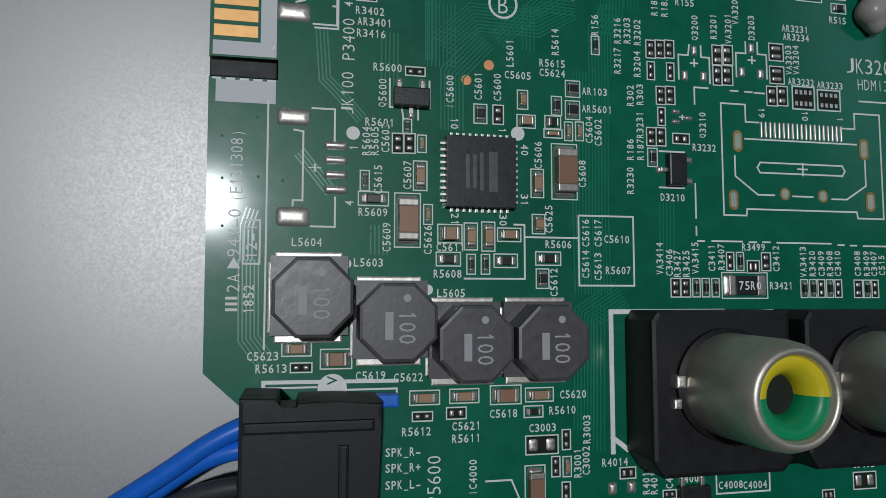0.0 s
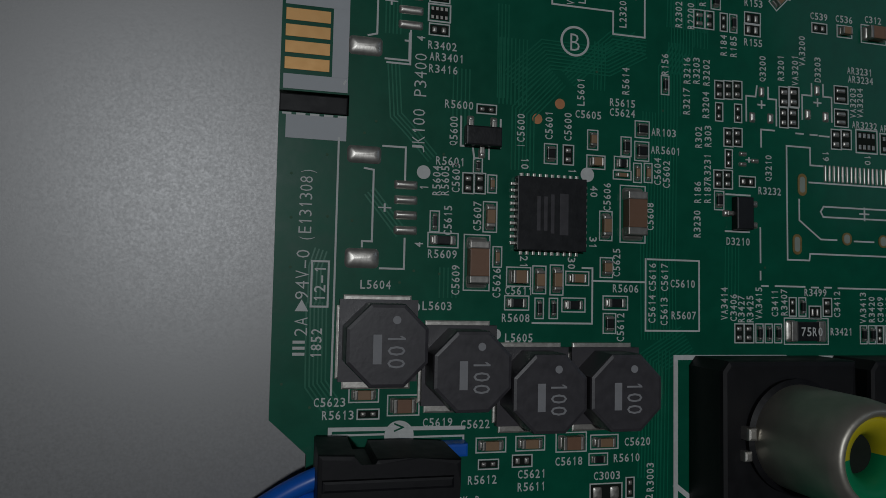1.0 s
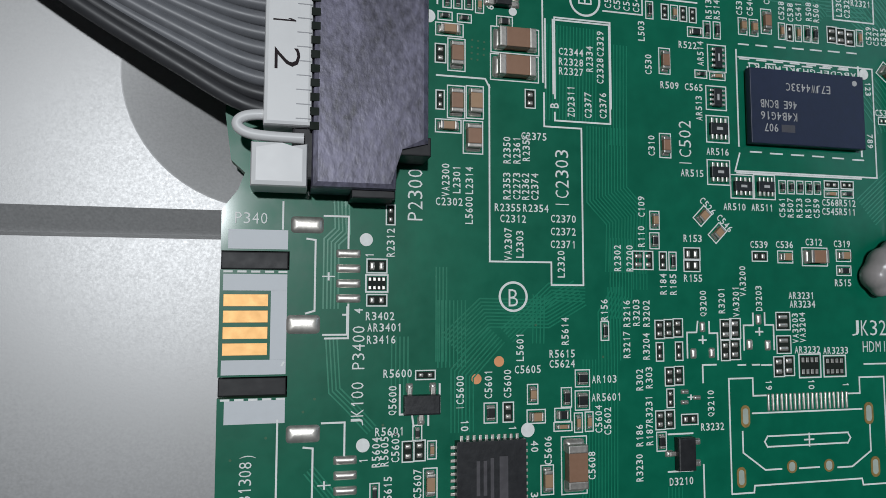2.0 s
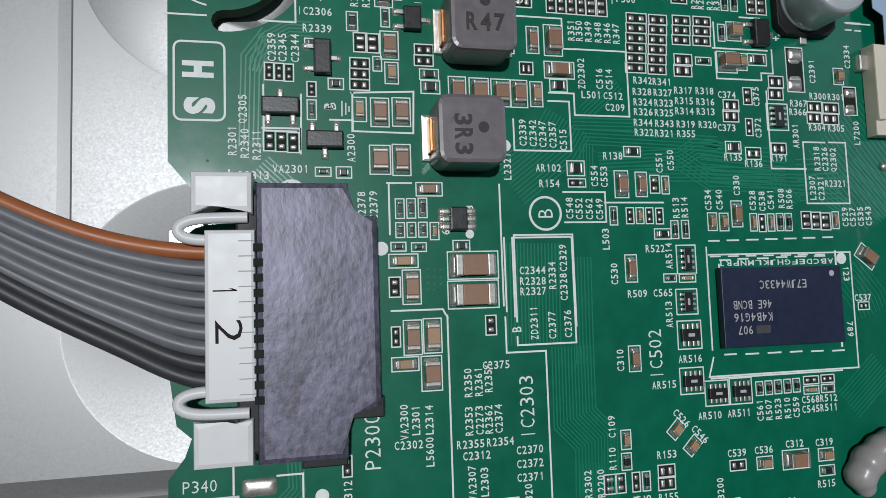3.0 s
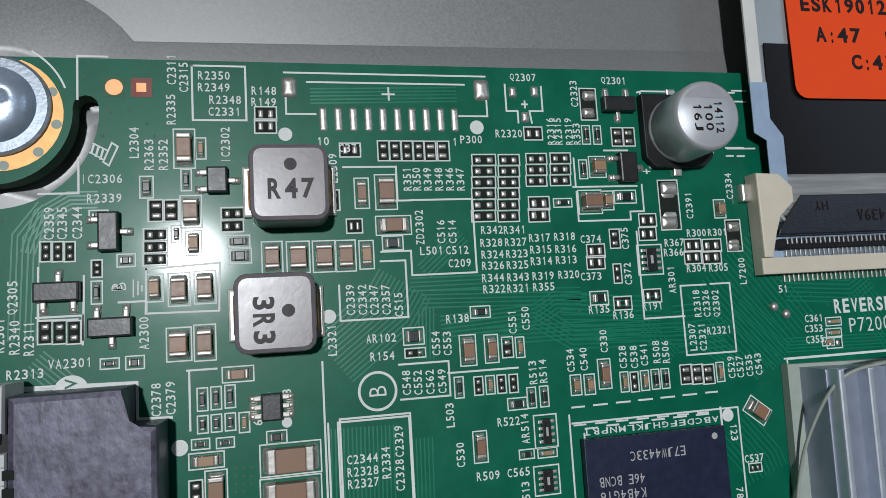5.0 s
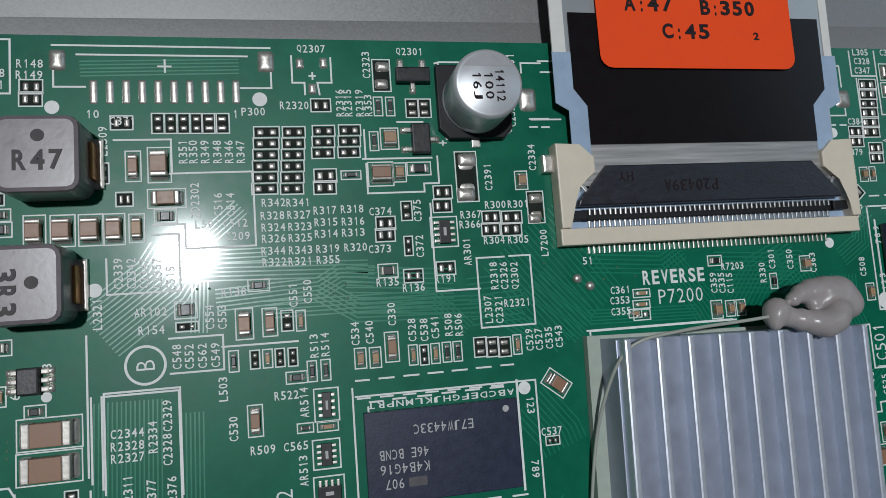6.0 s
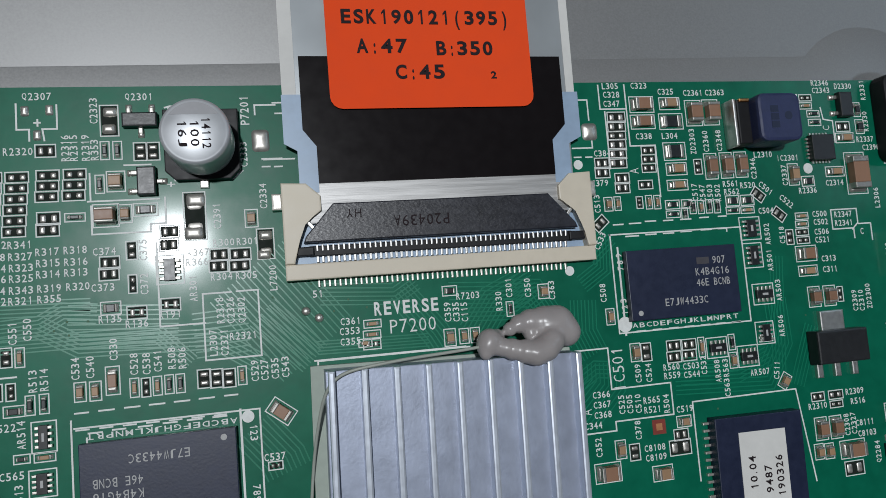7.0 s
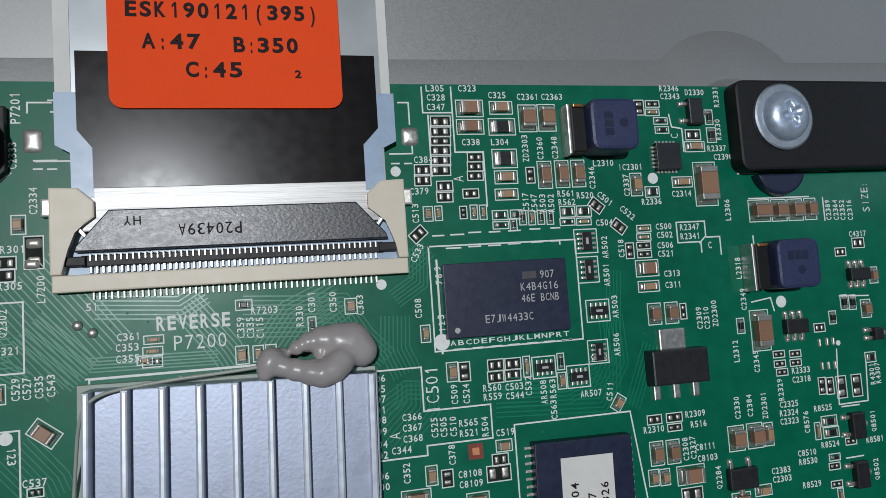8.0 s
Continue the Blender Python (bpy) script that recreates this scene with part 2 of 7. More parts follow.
def text(s, x, y, a=0, length=0, height=0.68, z=0.0, mat=INK, parent=None, name="silkscreen_text", bold=0.010):
    """Printed characters of even pitch centred at x, y, reading along the angle a, fitted to a length and a cap height."""
    if height > 0.85 and bold == 0.010:
        bold = -0.008 if height < 2 else 0.06
    length = length or (0.485 if len(s) > 1 else 0.4) * len(s) * height / 0.7
    key = (s, round(length, 2), round(height, 2), mat.name)
    if key not in TEXTS:
        n = len(s)
        takes = [0.62 if ch in ":.!" else 1.0 for ch in s]
        cell = length / (sum(takes) - 0.24) if n > 1 else length / 0.76
        verts, faces = [], []
        for i, ch in enumerate(s):
            if ch == " ":
                continue
            co, polys = glyph(ch, bold)
            w = cell * 0.76 * NARROW.get(ch, 1.0)
            left = (sum(takes[:i]) + takes[i] / 2 - sum(takes) / 2) * cell - w / 2
            base = len(verts)
            for u, v, k in co:
                verts.append(((left + u * w) * MM, (v - 0.5) * height * MM, (0.052 if k > 0 else 0.0) * MM))
            faces += [[base + q for q in p] for p in polys]
        me = bpy.data.meshes.new("text")
        me.from_pydata(verts, [], faces)
        me.materials.append(mat)
        TEXTS[key] = me
    return placed(name, TEXTS[key], parent, "", (x, y, z), a)


LAYER = [0]


def stroke(bm, pts, w=0.16, z0=0.0, z1=0.04, closed=False):
    """A flat line through points as one mitred ribbon."""
    n = len(pts)
    v = [Vector(p) for p in pts]
    rows = []
    for i in range(n):
        d = []
        if i or closed:
            d.append((v[i] - v[i - 1]).normalized())
        if i < n - 1 or closed:
            d.append((v[(i + 1) % n] - v[i]).normalized())
        m = sum((Vector((-q.y, q.x)) for q in d), Vector((0, 0)))
        m = m.normalized() if m.length > 1e-6 else Vector((-d[0].y, d[0].x))
        k = w / 2 / max(0.5, m.dot(Vector((-d[0].y, d[0].x))))
        end = Vector((0, 0))
        if not closed and i in (0, n - 1):
            end = d[0] * (w / 2) * (-1 if i == 0 else 1)
        a, c = v[i] + m * k + end, v[i] - m * k + end
        rows.append([bm.verts.new((*c, z0)), bm.verts.new((*a, z0)), bm.verts.new((*a, z1)), bm.verts.new((*c, z1))])
    for i in range(n if closed else n - 1):
        a, c = rows[i], rows[(i + 1) % n]
        for k in range(4):
            bm.faces.new((a[k], c[k], c[(k + 1) % 4], a[(k + 1) % 4]))
    if not closed:
        bm.faces.new(rows[0])
        bm.faces.new(rows[-1][::-1])
    return bm


def layer():
    """The next of a few slightly different ink heights, so that crossing prints never share a plane."""
    LAYER[0] += 1
    return 0.034 + 0.0013 * (LAYER[0] % 11)


def silk(*pts, w=0.15, closed=False):
    return part("silkscreen_line", stroke(bmesh.new(), pts, w, z1=layer(), closed=closed), INK, board)


def frame_silk(cx, cy, w, h, line=0.13):
    return silk(*rect(cx, cy, w, h), w=line, closed=True)


def dot(x, y, r=0.75):
    return part("silkscreen_dot", prism(bmesh.new(), ring(x, y, r, 24), 0, layer()), INK, board)


# ---- chassis sheet under and round the board, with a raised plateau
def arc(cx, cy, r, a0, a1, n=14):
    return [(cx + r * math.cos(radians(a0 + (a1 - a0) * i / n)), cy + r * math.sin(radians(a0 + (a1 - a0) * i / n))) for i in range(n + 1)]


def inset(pts, d):
    """A polygon moved inwards (counter-clockwise) by d."""
    out = []
    for i in range(len(pts)):
        a, b, c = Vector(pts[i - 1]), Vector(pts[i]), Vector(pts[(i + 1) % len(pts)])
        u, v = (b - a).normalized(), (c - b).normalized()
        n = Vector((-u.y - v.y, u.x + v.x))
        n = n.normalized() if n.length > 1e-6 else Vector((-u.y, u.x))
        k = max(0.45, n.dot(Vector((-u.y, u.x))))
        out.append(tuple(b + n * d / k))
    return out


PLATEAU = [(190, -19.0), (190, 7.4)] + arc(124.2, -1.2, 11.4, 42, 138) + arc(-8.6, -1.6, 11.4, 35, 257, 30) + [(-11.2, -14.6), (-11.2, -19.0)]
DISH = ring(-9.5, -32.3, 11.5, 64)
# shallow one-sided steps pressed into the sheet: x from, x to, y from, y to, and the side that dips
STEPS = ((-95.0, -4.0, -46.4, -43.95, "y"), (-95.0, -20.3, 3.1, 4.9, "y"), (-21.3, -20.2, -26.0, 2.6, "x"))
chassis = thing("chassis_sheet", "bare galvanised sheet-metal chassis with a raised plateau under the board", "chassis", kind="structure")
plate("outer_sheet", [(-300, -330), (420, -330), (420, 300), (-300, 300)], [PLATEAU, DISH] + [[(x0, y0), (x1, y0), (x1, y1), (x0, y1)] for x0, x1, y0, y1, side in STEPS], -3.6, -2.6, SHEET, chassis)
for name, loop, steps in (("raised_plateau", PLATEAU, ((0.0, -2.6), (0.15, -2.57), (5.7, -1.9), (6.2, -1.9), (7.4, -2.6))),
                          ("pressed_dish", DISH, ((0.0, -2.6), (0.15, -2.62), (6.8, -4.4), (7.6, -4.5), (8.3, -4.55)))):
    bm, rows = loft([[(x, y, z) for x, y in inset(loop, d)] for d, z in steps])
    bm.faces.new(rows[-1])
    bmesh.ops.recalc_face_normals(bm, faces=bm.faces)
    bmesh.ops.triangulate(bm, faces=[f for f in bm.faces if len(f.verts) > 4])
    part(name, bm, SHEET, chassis, smooth=True)
# added patch under the board's curved slot, dipping towards the screw to look shaded
bm = bmesh.new()
fan = [[bm.verts.new((x, y, z)) for x, y in arc(-8.5, -1.7, r, -115, 28, 20)] for r, z in ((4.2, -2.75), (8.2, -1.95), (8.3, -2.7))]
for p_, q_ in zip(fan, fan[1:]):
    for i in range(20):
        bm.faces.new((p_[i], q_[i], q_[i + 1], p_[i + 1]))
part("slot_dip", bm, SHEET, chassis, smooth=True)
for x0, x1, y0, y1, side in STEPS:
    bm = bmesh.new()
    if side == "y":
        prof = [((x0, y1, -2.6), (x1, y1, -2.6)), ((x0, y0 + 0.35, -3.3), (x1, y0 + 0.35, -3.3)), ((x0, y0, -2.6), (x1, y0, -2.6))]
    else:
        prof = [((x0, y0, -2.6), (x0, y1, -2.6)), ((x1 - 0.2, y0, -2.78), (x1 - 0.2, y1, -2.78)), ((x1, y0, -2.6), (x1, y1, -2.6))]
    lines = [[bm.verts.new(p) for p in pair] for pair in prof]
    for p_, q_ in zip(lines, lines[1:]):
        bm.faces.new((p_[0], p_[1], q_[1], q_[0]))
    for k in (0, 1):
        bm.faces.new([l[k] for l in lines])
    bmesh.ops.recalc_face_normals(bm, faces=bm.faces)
    bmesh.ops.reverse_faces(bm, faces=[f for f in bm.faces if f.normal.z < 0])
    part("pressed_step", bm, SHEET, chassis)
for x, y in ((-8.6, -1.6), (126, -1.9)):
    part("standoff", turned([(3.6, -2.9), (3.3, -2.5), (2.9, -1.62), (2.6, -1.61)], 28), SHEET, chassis, at=(x, y, 0))
part("standoff", turned([(3.6, -4.8), (3.3, -4.3), (2.9, -1.62), (2.6, -1.61)], 28), SHEET, chassis, at=(-10, -33, 0))

# ---- circuit board
board = thing("circuit_board", "green printed circuit board crowded with small soldered parts and white lettering", "circuit board")
OUTLINE = arc(-11.3, 1.1, 1.3, 90, 180, 5) + [(-12.6, -19.7), (-10.9, -21.8), (-10.9, -24.2), (-12.5, -25.2), (-12.5, -36.5), (-12.0, -40.2), (-10.9, -41.2), (-11.4, -42.6), (-12.6, -44.2),
           (-12.6, -47.45), (-7.3, -47.45), (-7.3, -48.95), (-12.6, -48.95), (-12.6, -57.35), (-7.3, -57.35), (-7.3, -59.0), (-12.6, -59.0),
           (-12.5, -82.2), (-9.7, -84.8), (-9.7, -130), (165, -130), (165, 2.6)]
SX, SY = -8.5, -1.7
SLOT = arc(SX, SY, 5.5, -89, 3, 16) + arc(SX + 6.4 * math.cos(radians(3)), SY + 6.4 * math.sin(radians(3)), 0.9, 183, 3, 6)[1:-1] + arc(SX, SY, 7.3, 3, -89, 16) \
    + arc(SX + 6.4 * math.cos(radians(-89)), SY + 6.4 * math.sin(radians(-89)), 0.9, -89, -269, 6)[1:-1]
for y0, y1 in ((-47.3, -45.75), (-50.6, -49.3), (-57.2, -56.05), (-61.0, -59.2)):
    part("print_block", box(4.6 if y0 not in (-50.6, -57.2) else 4.9, y1 - y0, 0, 0.025, -9.75 if y0 not in (-50.6, -57.2) else -9.9, (y0 + y1) / 2), PADGREY, board)
part("print_block", box(1.25, 5.45, 0, 0.025, -8.07, -53.32), PADGREY, board)
for k in range(4):
    part("gold_finger", box(3.4, 0.95, 0, 0.04, -10.6, -51.37 - 1.28 * k, bevel=0.02), GOLD, board)
for y in (-49.1, -59.12):
    for k in range(5):
        part("silkscreen_dash", box(0.7, 0.16, 0, 0.03, -12.0 + k * 1.05, y), INK, board)
slab = plate("laminate", OUTLINE, [SLOT], -1.6, 0.0, MASK, board)
slab.data.materials.append(EDGE)
for p in slab.data.polygons:
    if abs(p.normal.z) < 0.5:
        p.material_index = 1
for y in (-48.2, -58.18):
    part("black_post", box(5.2, 1.4, -1.4, -0.25, -9.98, y, bevel=0.1), BLACK, board)


def dome(w, h, z, n=3):
    """A low smooth cushion over a rounded rectangle."""
    bm = bmesh.new()
    r = min(w, h) * 0.22
    rows = []
    for k, f in ((0.0, 0.0), (0.07, 0.38), (0.17, 0.68), (0.3, 0.9), (0.44, 1.0)):
        d = k * min(w, h)
        rows.append([bm.verts.new((x, y, z * f)) for x, y in rounded(0, 0, w - 2 * d, h - 2 * d, max(0.01, r * (1 - k * 2)), n)])
    for a, c in zip(rows, rows[1:]):
        for i in range(len(a)):
            bm.faces.new((a[i], a[(i + 1) % len(a)], c[(i + 1) % len(a)], c[i]))
    bm.faces.new(rows[-1])
    for f in bm.faces:
        f.smooth = True
    return bm


def via(x, y, r=0.22):
    if r > 0.3:
        return part("solder_dot", turned([(r, 0), (r * 0.9, r * 0.4), (r * 0.6, r * 0.7), (r * 0.2, r * 0.8)], 16), SOLDER, board, at=(x, y, 0), smooth=True)
    return part("via", prism(bmesh.new(), ring(x, y, r * 0.55, 10), 0, 0.03), EDGE, board)


def pad(x, y, w, h, a=0, mat=SOLDER, z=0.12):
    """A tinned pad with a low rounded cushion of solder on it."""
    return part("solder_pad", dome(w, h, z * 2.2 if min(w, h) > 0.7 else z * 1.6), mat, board, at=(x, y, 0), rz=a)


# ---- small soldered parts, built once per size and shared
SHARED = {}


def shared(key, make):
    if key not in SHARED:
        SHARED[key] = make()
    return SHARED[key]


def mesh_of(bm, mat):
    me = bpy.data.meshes.new("piece")
    bm.transform(Matrix.Diagonal((MM, MM, MM, 1)))
    bm.to_mesh(me)
    bm.free()
    me.materials.append(mat)
    return me


def chip(kind, x, y, length, width, a=0, outline=True):
    """A two-terminal chip part lying along the angle a: kind c (tan capacitor), b (brown capacitor), r (black resistor), p (bare pads only)."""
    l, w = round(length * 5) / 5, round(width * 5) / 5
    l, w = max(l, 0.6), max(w, 0.4)
    name = {"c": "chip_capacitor", "b": "chip_capacitor", "r": "chip_resistor", "p": "bare_footprint"}[kind]
    if outline:
        me = shared(("o", l, w), lambda: mesh_of(stroke(bmesh.new(), rect(0, 0, l + 0.46, w + 0.34), 0.1, closed=True), INK))
        placed("outline", me, board, "", (x, y, 0), a)
    if kind == "p":
        me = shared(("p", l, w), lambda: mesh_of(box(l + 0.3, w + 0.14, 0, 0.012), SHADE_AND_FOOTPRINT))
        base = placed(name, me, board, "", (x, y, 0), a)
        t = shared(("pt", l, w), lambda: mesh_of(dome(l * 0.34, w * 0.85, 0.1, 2), SOLDER))
        for s in (-1, 1):
            placed("solder_pad", t, base, "", (s * l * 0.32, 0, 0))
        return base
    # the body is shorter than its footprint: solder runs out from under both ends
    lb, wb = l * (0.84 if l > 1.5 else 0.9), w * 0.9
    tall = min({"c": 0.62 * w, "b": 0.55 * w, "r": 0.3}[kind], 1.0)
    mat = {"c": TAN, "b": BROWN, "r": RESIST}[kind]
    e = 0.18 * lb
    me = shared((kind, l, w), lambda: mesh_of(box(lb - 2 * e + 0.02, wb * 0.96, 0.03, tall, bevel=0.06), mat))
    body = placed(name, me, board, "", (x, y, 0), a)
    t = shared(("t", kind, l, w), lambda: mesh_of(box(e, wb, 0.0, tall + 0.015, bevel=min(0.1, tall * 0.4)), TERMINAL))
    s_ = shared(("s", kind, l, w), lambda: mesh_of(dome((l - lb) / 2 + e + 0.14, wb * 1.08, max(0.16, tall * 0.4)), SOLDER))
    for s in (-1, 1):
        placed("terminal", t, body, "", (s * (lb - e) / 2, 0, 0))
        placed("solder_fillet", s_, body, "", (s * (l / 2 + 0.07 - ((l - lb) / 2 + e + 0.14) / 2), 0, 0))
    return body


def array(x, y, a=0, l=1.9, w=1.1):
    """A chip array of four resistors lying along the angle a."""
    placed("outline", shared(("o", l, w + 0.3), lambda: mesh_of(stroke(bmesh.new(), rect(0, 0, l + 0.5, w + 0.75), 0.11, closed=True), INK)), board, "", (x, y, 0), a)
    body = placed("network_chip", shared(("ab", l, w), lambda: mesh_of(box(l * 0.96, w * 0.62, 0.02, 0.38, bevel=0.05), RESIST)), board, "", (x, y, 0), a)
    t = shared(("at", l, w), lambda: mesh_of(box(l * 0.13, w * 0.3, 0, 0.32, bevel=0.06), SOLDER))
    for i in range(4):
        for s in (-1, 1):
            placed("terminal", t, body, "", ((i - 1.5) * l * 0.25, s * w * 0.42, 0))
    bar = shared(("am", l, w), lambda: mesh_of(box(l * 0.34, w * 0.16, 0.38, 0.4), PRINT))
    placed("marking", bar, body)
    return body


def sot(x, y, a=0, l=2.9, w=1.4, legs=3, name="transistor"):
    """A small moulded transistor: one leg at -y and two at +y, or three a side."""
    body = placed(name, shared(("sot", l, w), lambda: mesh_of(prism(bmesh.new(), rect(0, 0, l, w), 0.08, 0.8, 0.14), MOULD)), board, "", (x, y, 0), a)
    leg = shared(("leg",), lambda: mesh_of(box(0.42, 0.62, 0.0, 0.3, bevel=0.1), TERMINAL))
    foot = shared(("foot",), lambda: mesh_of(dome(0.62, 0.78, 0.24), SOLDER))
    at = [(-0.95, 1), (0.95, 1), (0, -1)] if legs == 3 else [(i * 0.95, s) for i in (-1, 0, 1) for s in (-1, 1)]
    for px, s in at:
        placed("leg", leg, body, "", (px * l / 2.9, s * (w / 2 + 0.28), 0))
        placed("solder_fillet", foot, body, "", (px * l / 2.9, s * (w / 2 + 0.55), 0))
    return body


def row_of_pads(x0, y0, x1, y1, n, w, h, a=0):
    me = shared(("rp", w, h), lambda: mesh_of(dome(w, h, 0.11), SOLDER))
    for i in range(n):
        f = i / (n - 1)
        placed("solder_pad", me, board, "", (x0 + (x1 - x0) * f, y0 + (y1 - y0) * f, 0), a)


TRACKS = [0]


def traces(pts, n, pitch, w=0.12):
    """n parallel copper tracks under the mask along a bent line, side by side."""
    bm = bmesh.new()
    single = TRACKS[0] < 300
    TRACKS[0] += n
    LAYER[0] += 1
    high = 0.006 + 0.0022 * (LAYER[0] % 12)
    for k in range(n):
        off = (k - (n - 1) / 2) * pitch
        line = []
        for i, p in enumerate(pts):
            d = []
            if i:
                d.append((Vector(p) - Vector(pts[i - 1])).normalized())
            if i < len(pts) - 1:
                d.append((Vector(pts[i + 1]) - Vector(p)).normalized())
            nn = sum((Vector((-v.y, v.x)) for v in d), Vector((0, 0))).normalized()
            kk = max(0.5, nn.dot(Vector((-d[0].y, d[0].x))))
            line.append(tuple(Vector(p) + nn * off / kk))
        if single:
            part("copper_track", stroke(bmesh.new(), line, w, 0.0, high), TRACE, board)
        else:
            stroke(bm, line, w, 0.0, high)
    if not single:
        tagged(part("track_rest", bm, TRACE, board), kind="stuff")


def empty_array(x, y, w, h):
    """Bare pads for an array, four a side, in a white outline."""
    frame_silk(x, y, w, h)
    base = placed("bare_footprint", shared(("ea", w, h), lambda: mesh_of(box(w - 0.3, h - 0.3, 0, 0.012), SHADE_AND_FOOTPRINT)), board, "", (x, y, 0))
    t = shared(("ep", w, h), lambda: mesh_of(box(w * 0.12, h * 0.2, 0.012, 0.06, bevel=0.03), SOLDER))
    for i in range(4):
        for s in (-1, 1):
            placed("solder_pad", t, base, "", ((i - 1.5) * w * 0.21, s * h * 0.25, 0))


def half_disc(x, y, r):
    part("silkscreen_mark", prism(bmesh.new(), ring(x, y, r, 28), 0, 0.024), INK, board)


def test_spot(x, y, round_one):
    """A bare copper spot in a red-brown square opening."""
    part("spot_frame", box(1.5, 1.5, 0, 0.03, x, y), EDGE if round_one else REDPAD, board)
    part("test_pad", prism(bmesh.new(), ring(x, y, 0.62, 20) if round_one else rect(x, y, 0.7, 0.7), 0.03, 0.06), ORANGE, board)


def slot_hole(x, y, w, h):
    """A plated slot: a worn metal rim round a dark hole."""
    w, h = w * 0.82, h * 0.85
    r = min(w, h) / 2 - 0.01
    rim = part("plated_slot", prism(bmesh.new(), rounded(x, y, w, h, r, 5), 0, 0.05), AMBER, board)
    part("hole", prism(bmesh.new(), rounded(x, y, w * 0.6, h * 0.72, r * 0.58, 5), 0.05, 0.056), THERMAL, rim)


def small_chip(x, y, w):
    ic = part("small_chip", box(w, w, 0.05, 0.85, bevel=0.06), MOULD, board, at=(x, y, 0))
    pin = shared(("sp",), lambda: mesh_of(box(0.22, 0.4, 0, 0.2), SOLDER))
    for i in range(6):
        for k in range(4):
            c, s = ((0, 1), (-1, 0), (0, -1), (1, 0))[k]
            d = (i - 2.5) * w * 0.15
            placed("pin", pin, ic, "", ((w / 2 + 0.12) * c + d * s, (w / 2 + 0.12) * s - d * c, 0), 90 * (k % 2))


# ---- wound coils
def drum_coil(x, y):
    """An eight-sided shielded power coil, with its value printed on top."""
    coil = thing("power_coil", "dark grey octagonal shielded coil marked 100 on silvery solder pads", "coil", (x, y, 0), group="row of power coils")
    part("base", box(6.0, 6.2, 0.05, 0.8, -0.25, 0.15), FERRITE, coil)
    c = 1.75
    h = 3.0
    octo = [(-h + c, -h), (h - c, -h), (h, -h + c), (h, h - c), (h - c, h), (-h + c, h), (-h, h - c), (-h, -h + c)]
    part("core", prism(bmesh.new(), octo, 0.8, 3.9, 0.28), FERRITE, coil)
    part("winding", turned([(2.7, 0.8), (2.9, 2.0), (2.7, 3.4)], 24), COPPER, coil)
    for s in (-1, 1):
        part("solder_pad", box(5.3, 0.7, 0, 0.25, -0.3, 3.25 * s, bevel=0.15), SOLDER, coil)
    part("solder_pad", box(0.7, 5.6, 0, 0.25, -3.1, 0, bevel=0.15), SOLDER, coil)
    part("bar_mark", box(0.62, 2.1, 3.9, 3.925, -0.75, -0.25), GREYINK, coil)
    part("dot_mark", prism(bmesh.new(), ring(0.62, 1.85, 0.3, 16), 3.9, 3.925), GREYINK, coil)
    for i, digit in enumerate("100"):
        text(digit, 0.62, 0.55 - 0.9 * i, -90, 0.68, 1.3, 3.9, GREYINK, coil, "value_mark", 0.0)
    return coil


def cube_coil(x, y, mark, a=0, turn=0, tail=False, mat=FERRITE2, ink=FADED, w=5.7, z=4.0, label="grey pressed-powder coil with rounded corners and a printed value"):
    coil = thing("moulded_coil", label, "coil", (x, y, 0), turn)
    part("core", prism(bmesh.new(), rounded(0, 0, w, w, 0.9, 3), 0.35, z, 0.35), mat, coil, smooth=False)
    for s in (-1, 1):
        part("terminal", box(0.3, w * 0.5, 0.0, z * 0.42, s * (w / 2 + 0.08), 0, bevel=0.12), COPPER, coil)
        part("solder_fillet", box(0.8, w * 0.7, 0.0, 0.4, s * (w / 2 + 0.3), 0, bevel=0.2), SOLDER, coil)
    if tail:
        part("end_block", box(1.6, w * 0.92, 0.1, z * 0.6, -w / 2 - 0.7, -0.1, bevel=0.15), BLACK, coil)
        part("end_plate", box(0.35, w * 0.98, 0.05, z * 0.55, -w / 2 - 1.65, -0.1, bevel=0.1), TIN, coil)
        part("wire_end", box(1.2, 0.35, z * 0.6, z * 0.68, -w / 2 - 0.7, w * 0.42, bevel=0.08), COPPER, coil)
        mx, my, mw, mh, dx, dy = (-0.7, 0.0, 1.1, 2.6, 1.0, 0.1) if mark == "tall" else (-0.1, 0.9, 2.7, 1.1, 0.2, -0.7)
        for k in (-1, 0, 1):
            part("marking", box(mw * (0.9 if mw < mh else 0.28), mh * (0.28 if mw < mh else 0.9), z, z + 0.02, mx + k * (0 if mw < mh else mw * 0.33), my + k * (mh * 0.33 if mw < mh else 0)), NAVY, coil)
        part("dot_mark", prism(bmesh.new(), ring(dx, dy, 0.48, 16), z, z + 0.02), NAVY, coil)
    if mark and not tail:
        text(mark, 0.1 if a == 0 else -0.8, -0.5, a, 3.3, 1.5, z, ink, coil, "value_mark", 0.03)
        part("dot_mark", prism(bmesh.new(), ring(0.1 if a == 0 else 0.9, 1.3 if a == 0 else 0.1, 0.46, 16), z, z + 0.025), ink, coil)
    return coil


for cx, cy in ((-4.35, -76.4), (2.05, -78.3), (8.15, -80.0), (14.45, -80.0)):
    drum_coil(cx, cy)
cube_coil(12.5, -8.1, "R47")
cube_coil(11.2, -17.5, "3R3", -90)

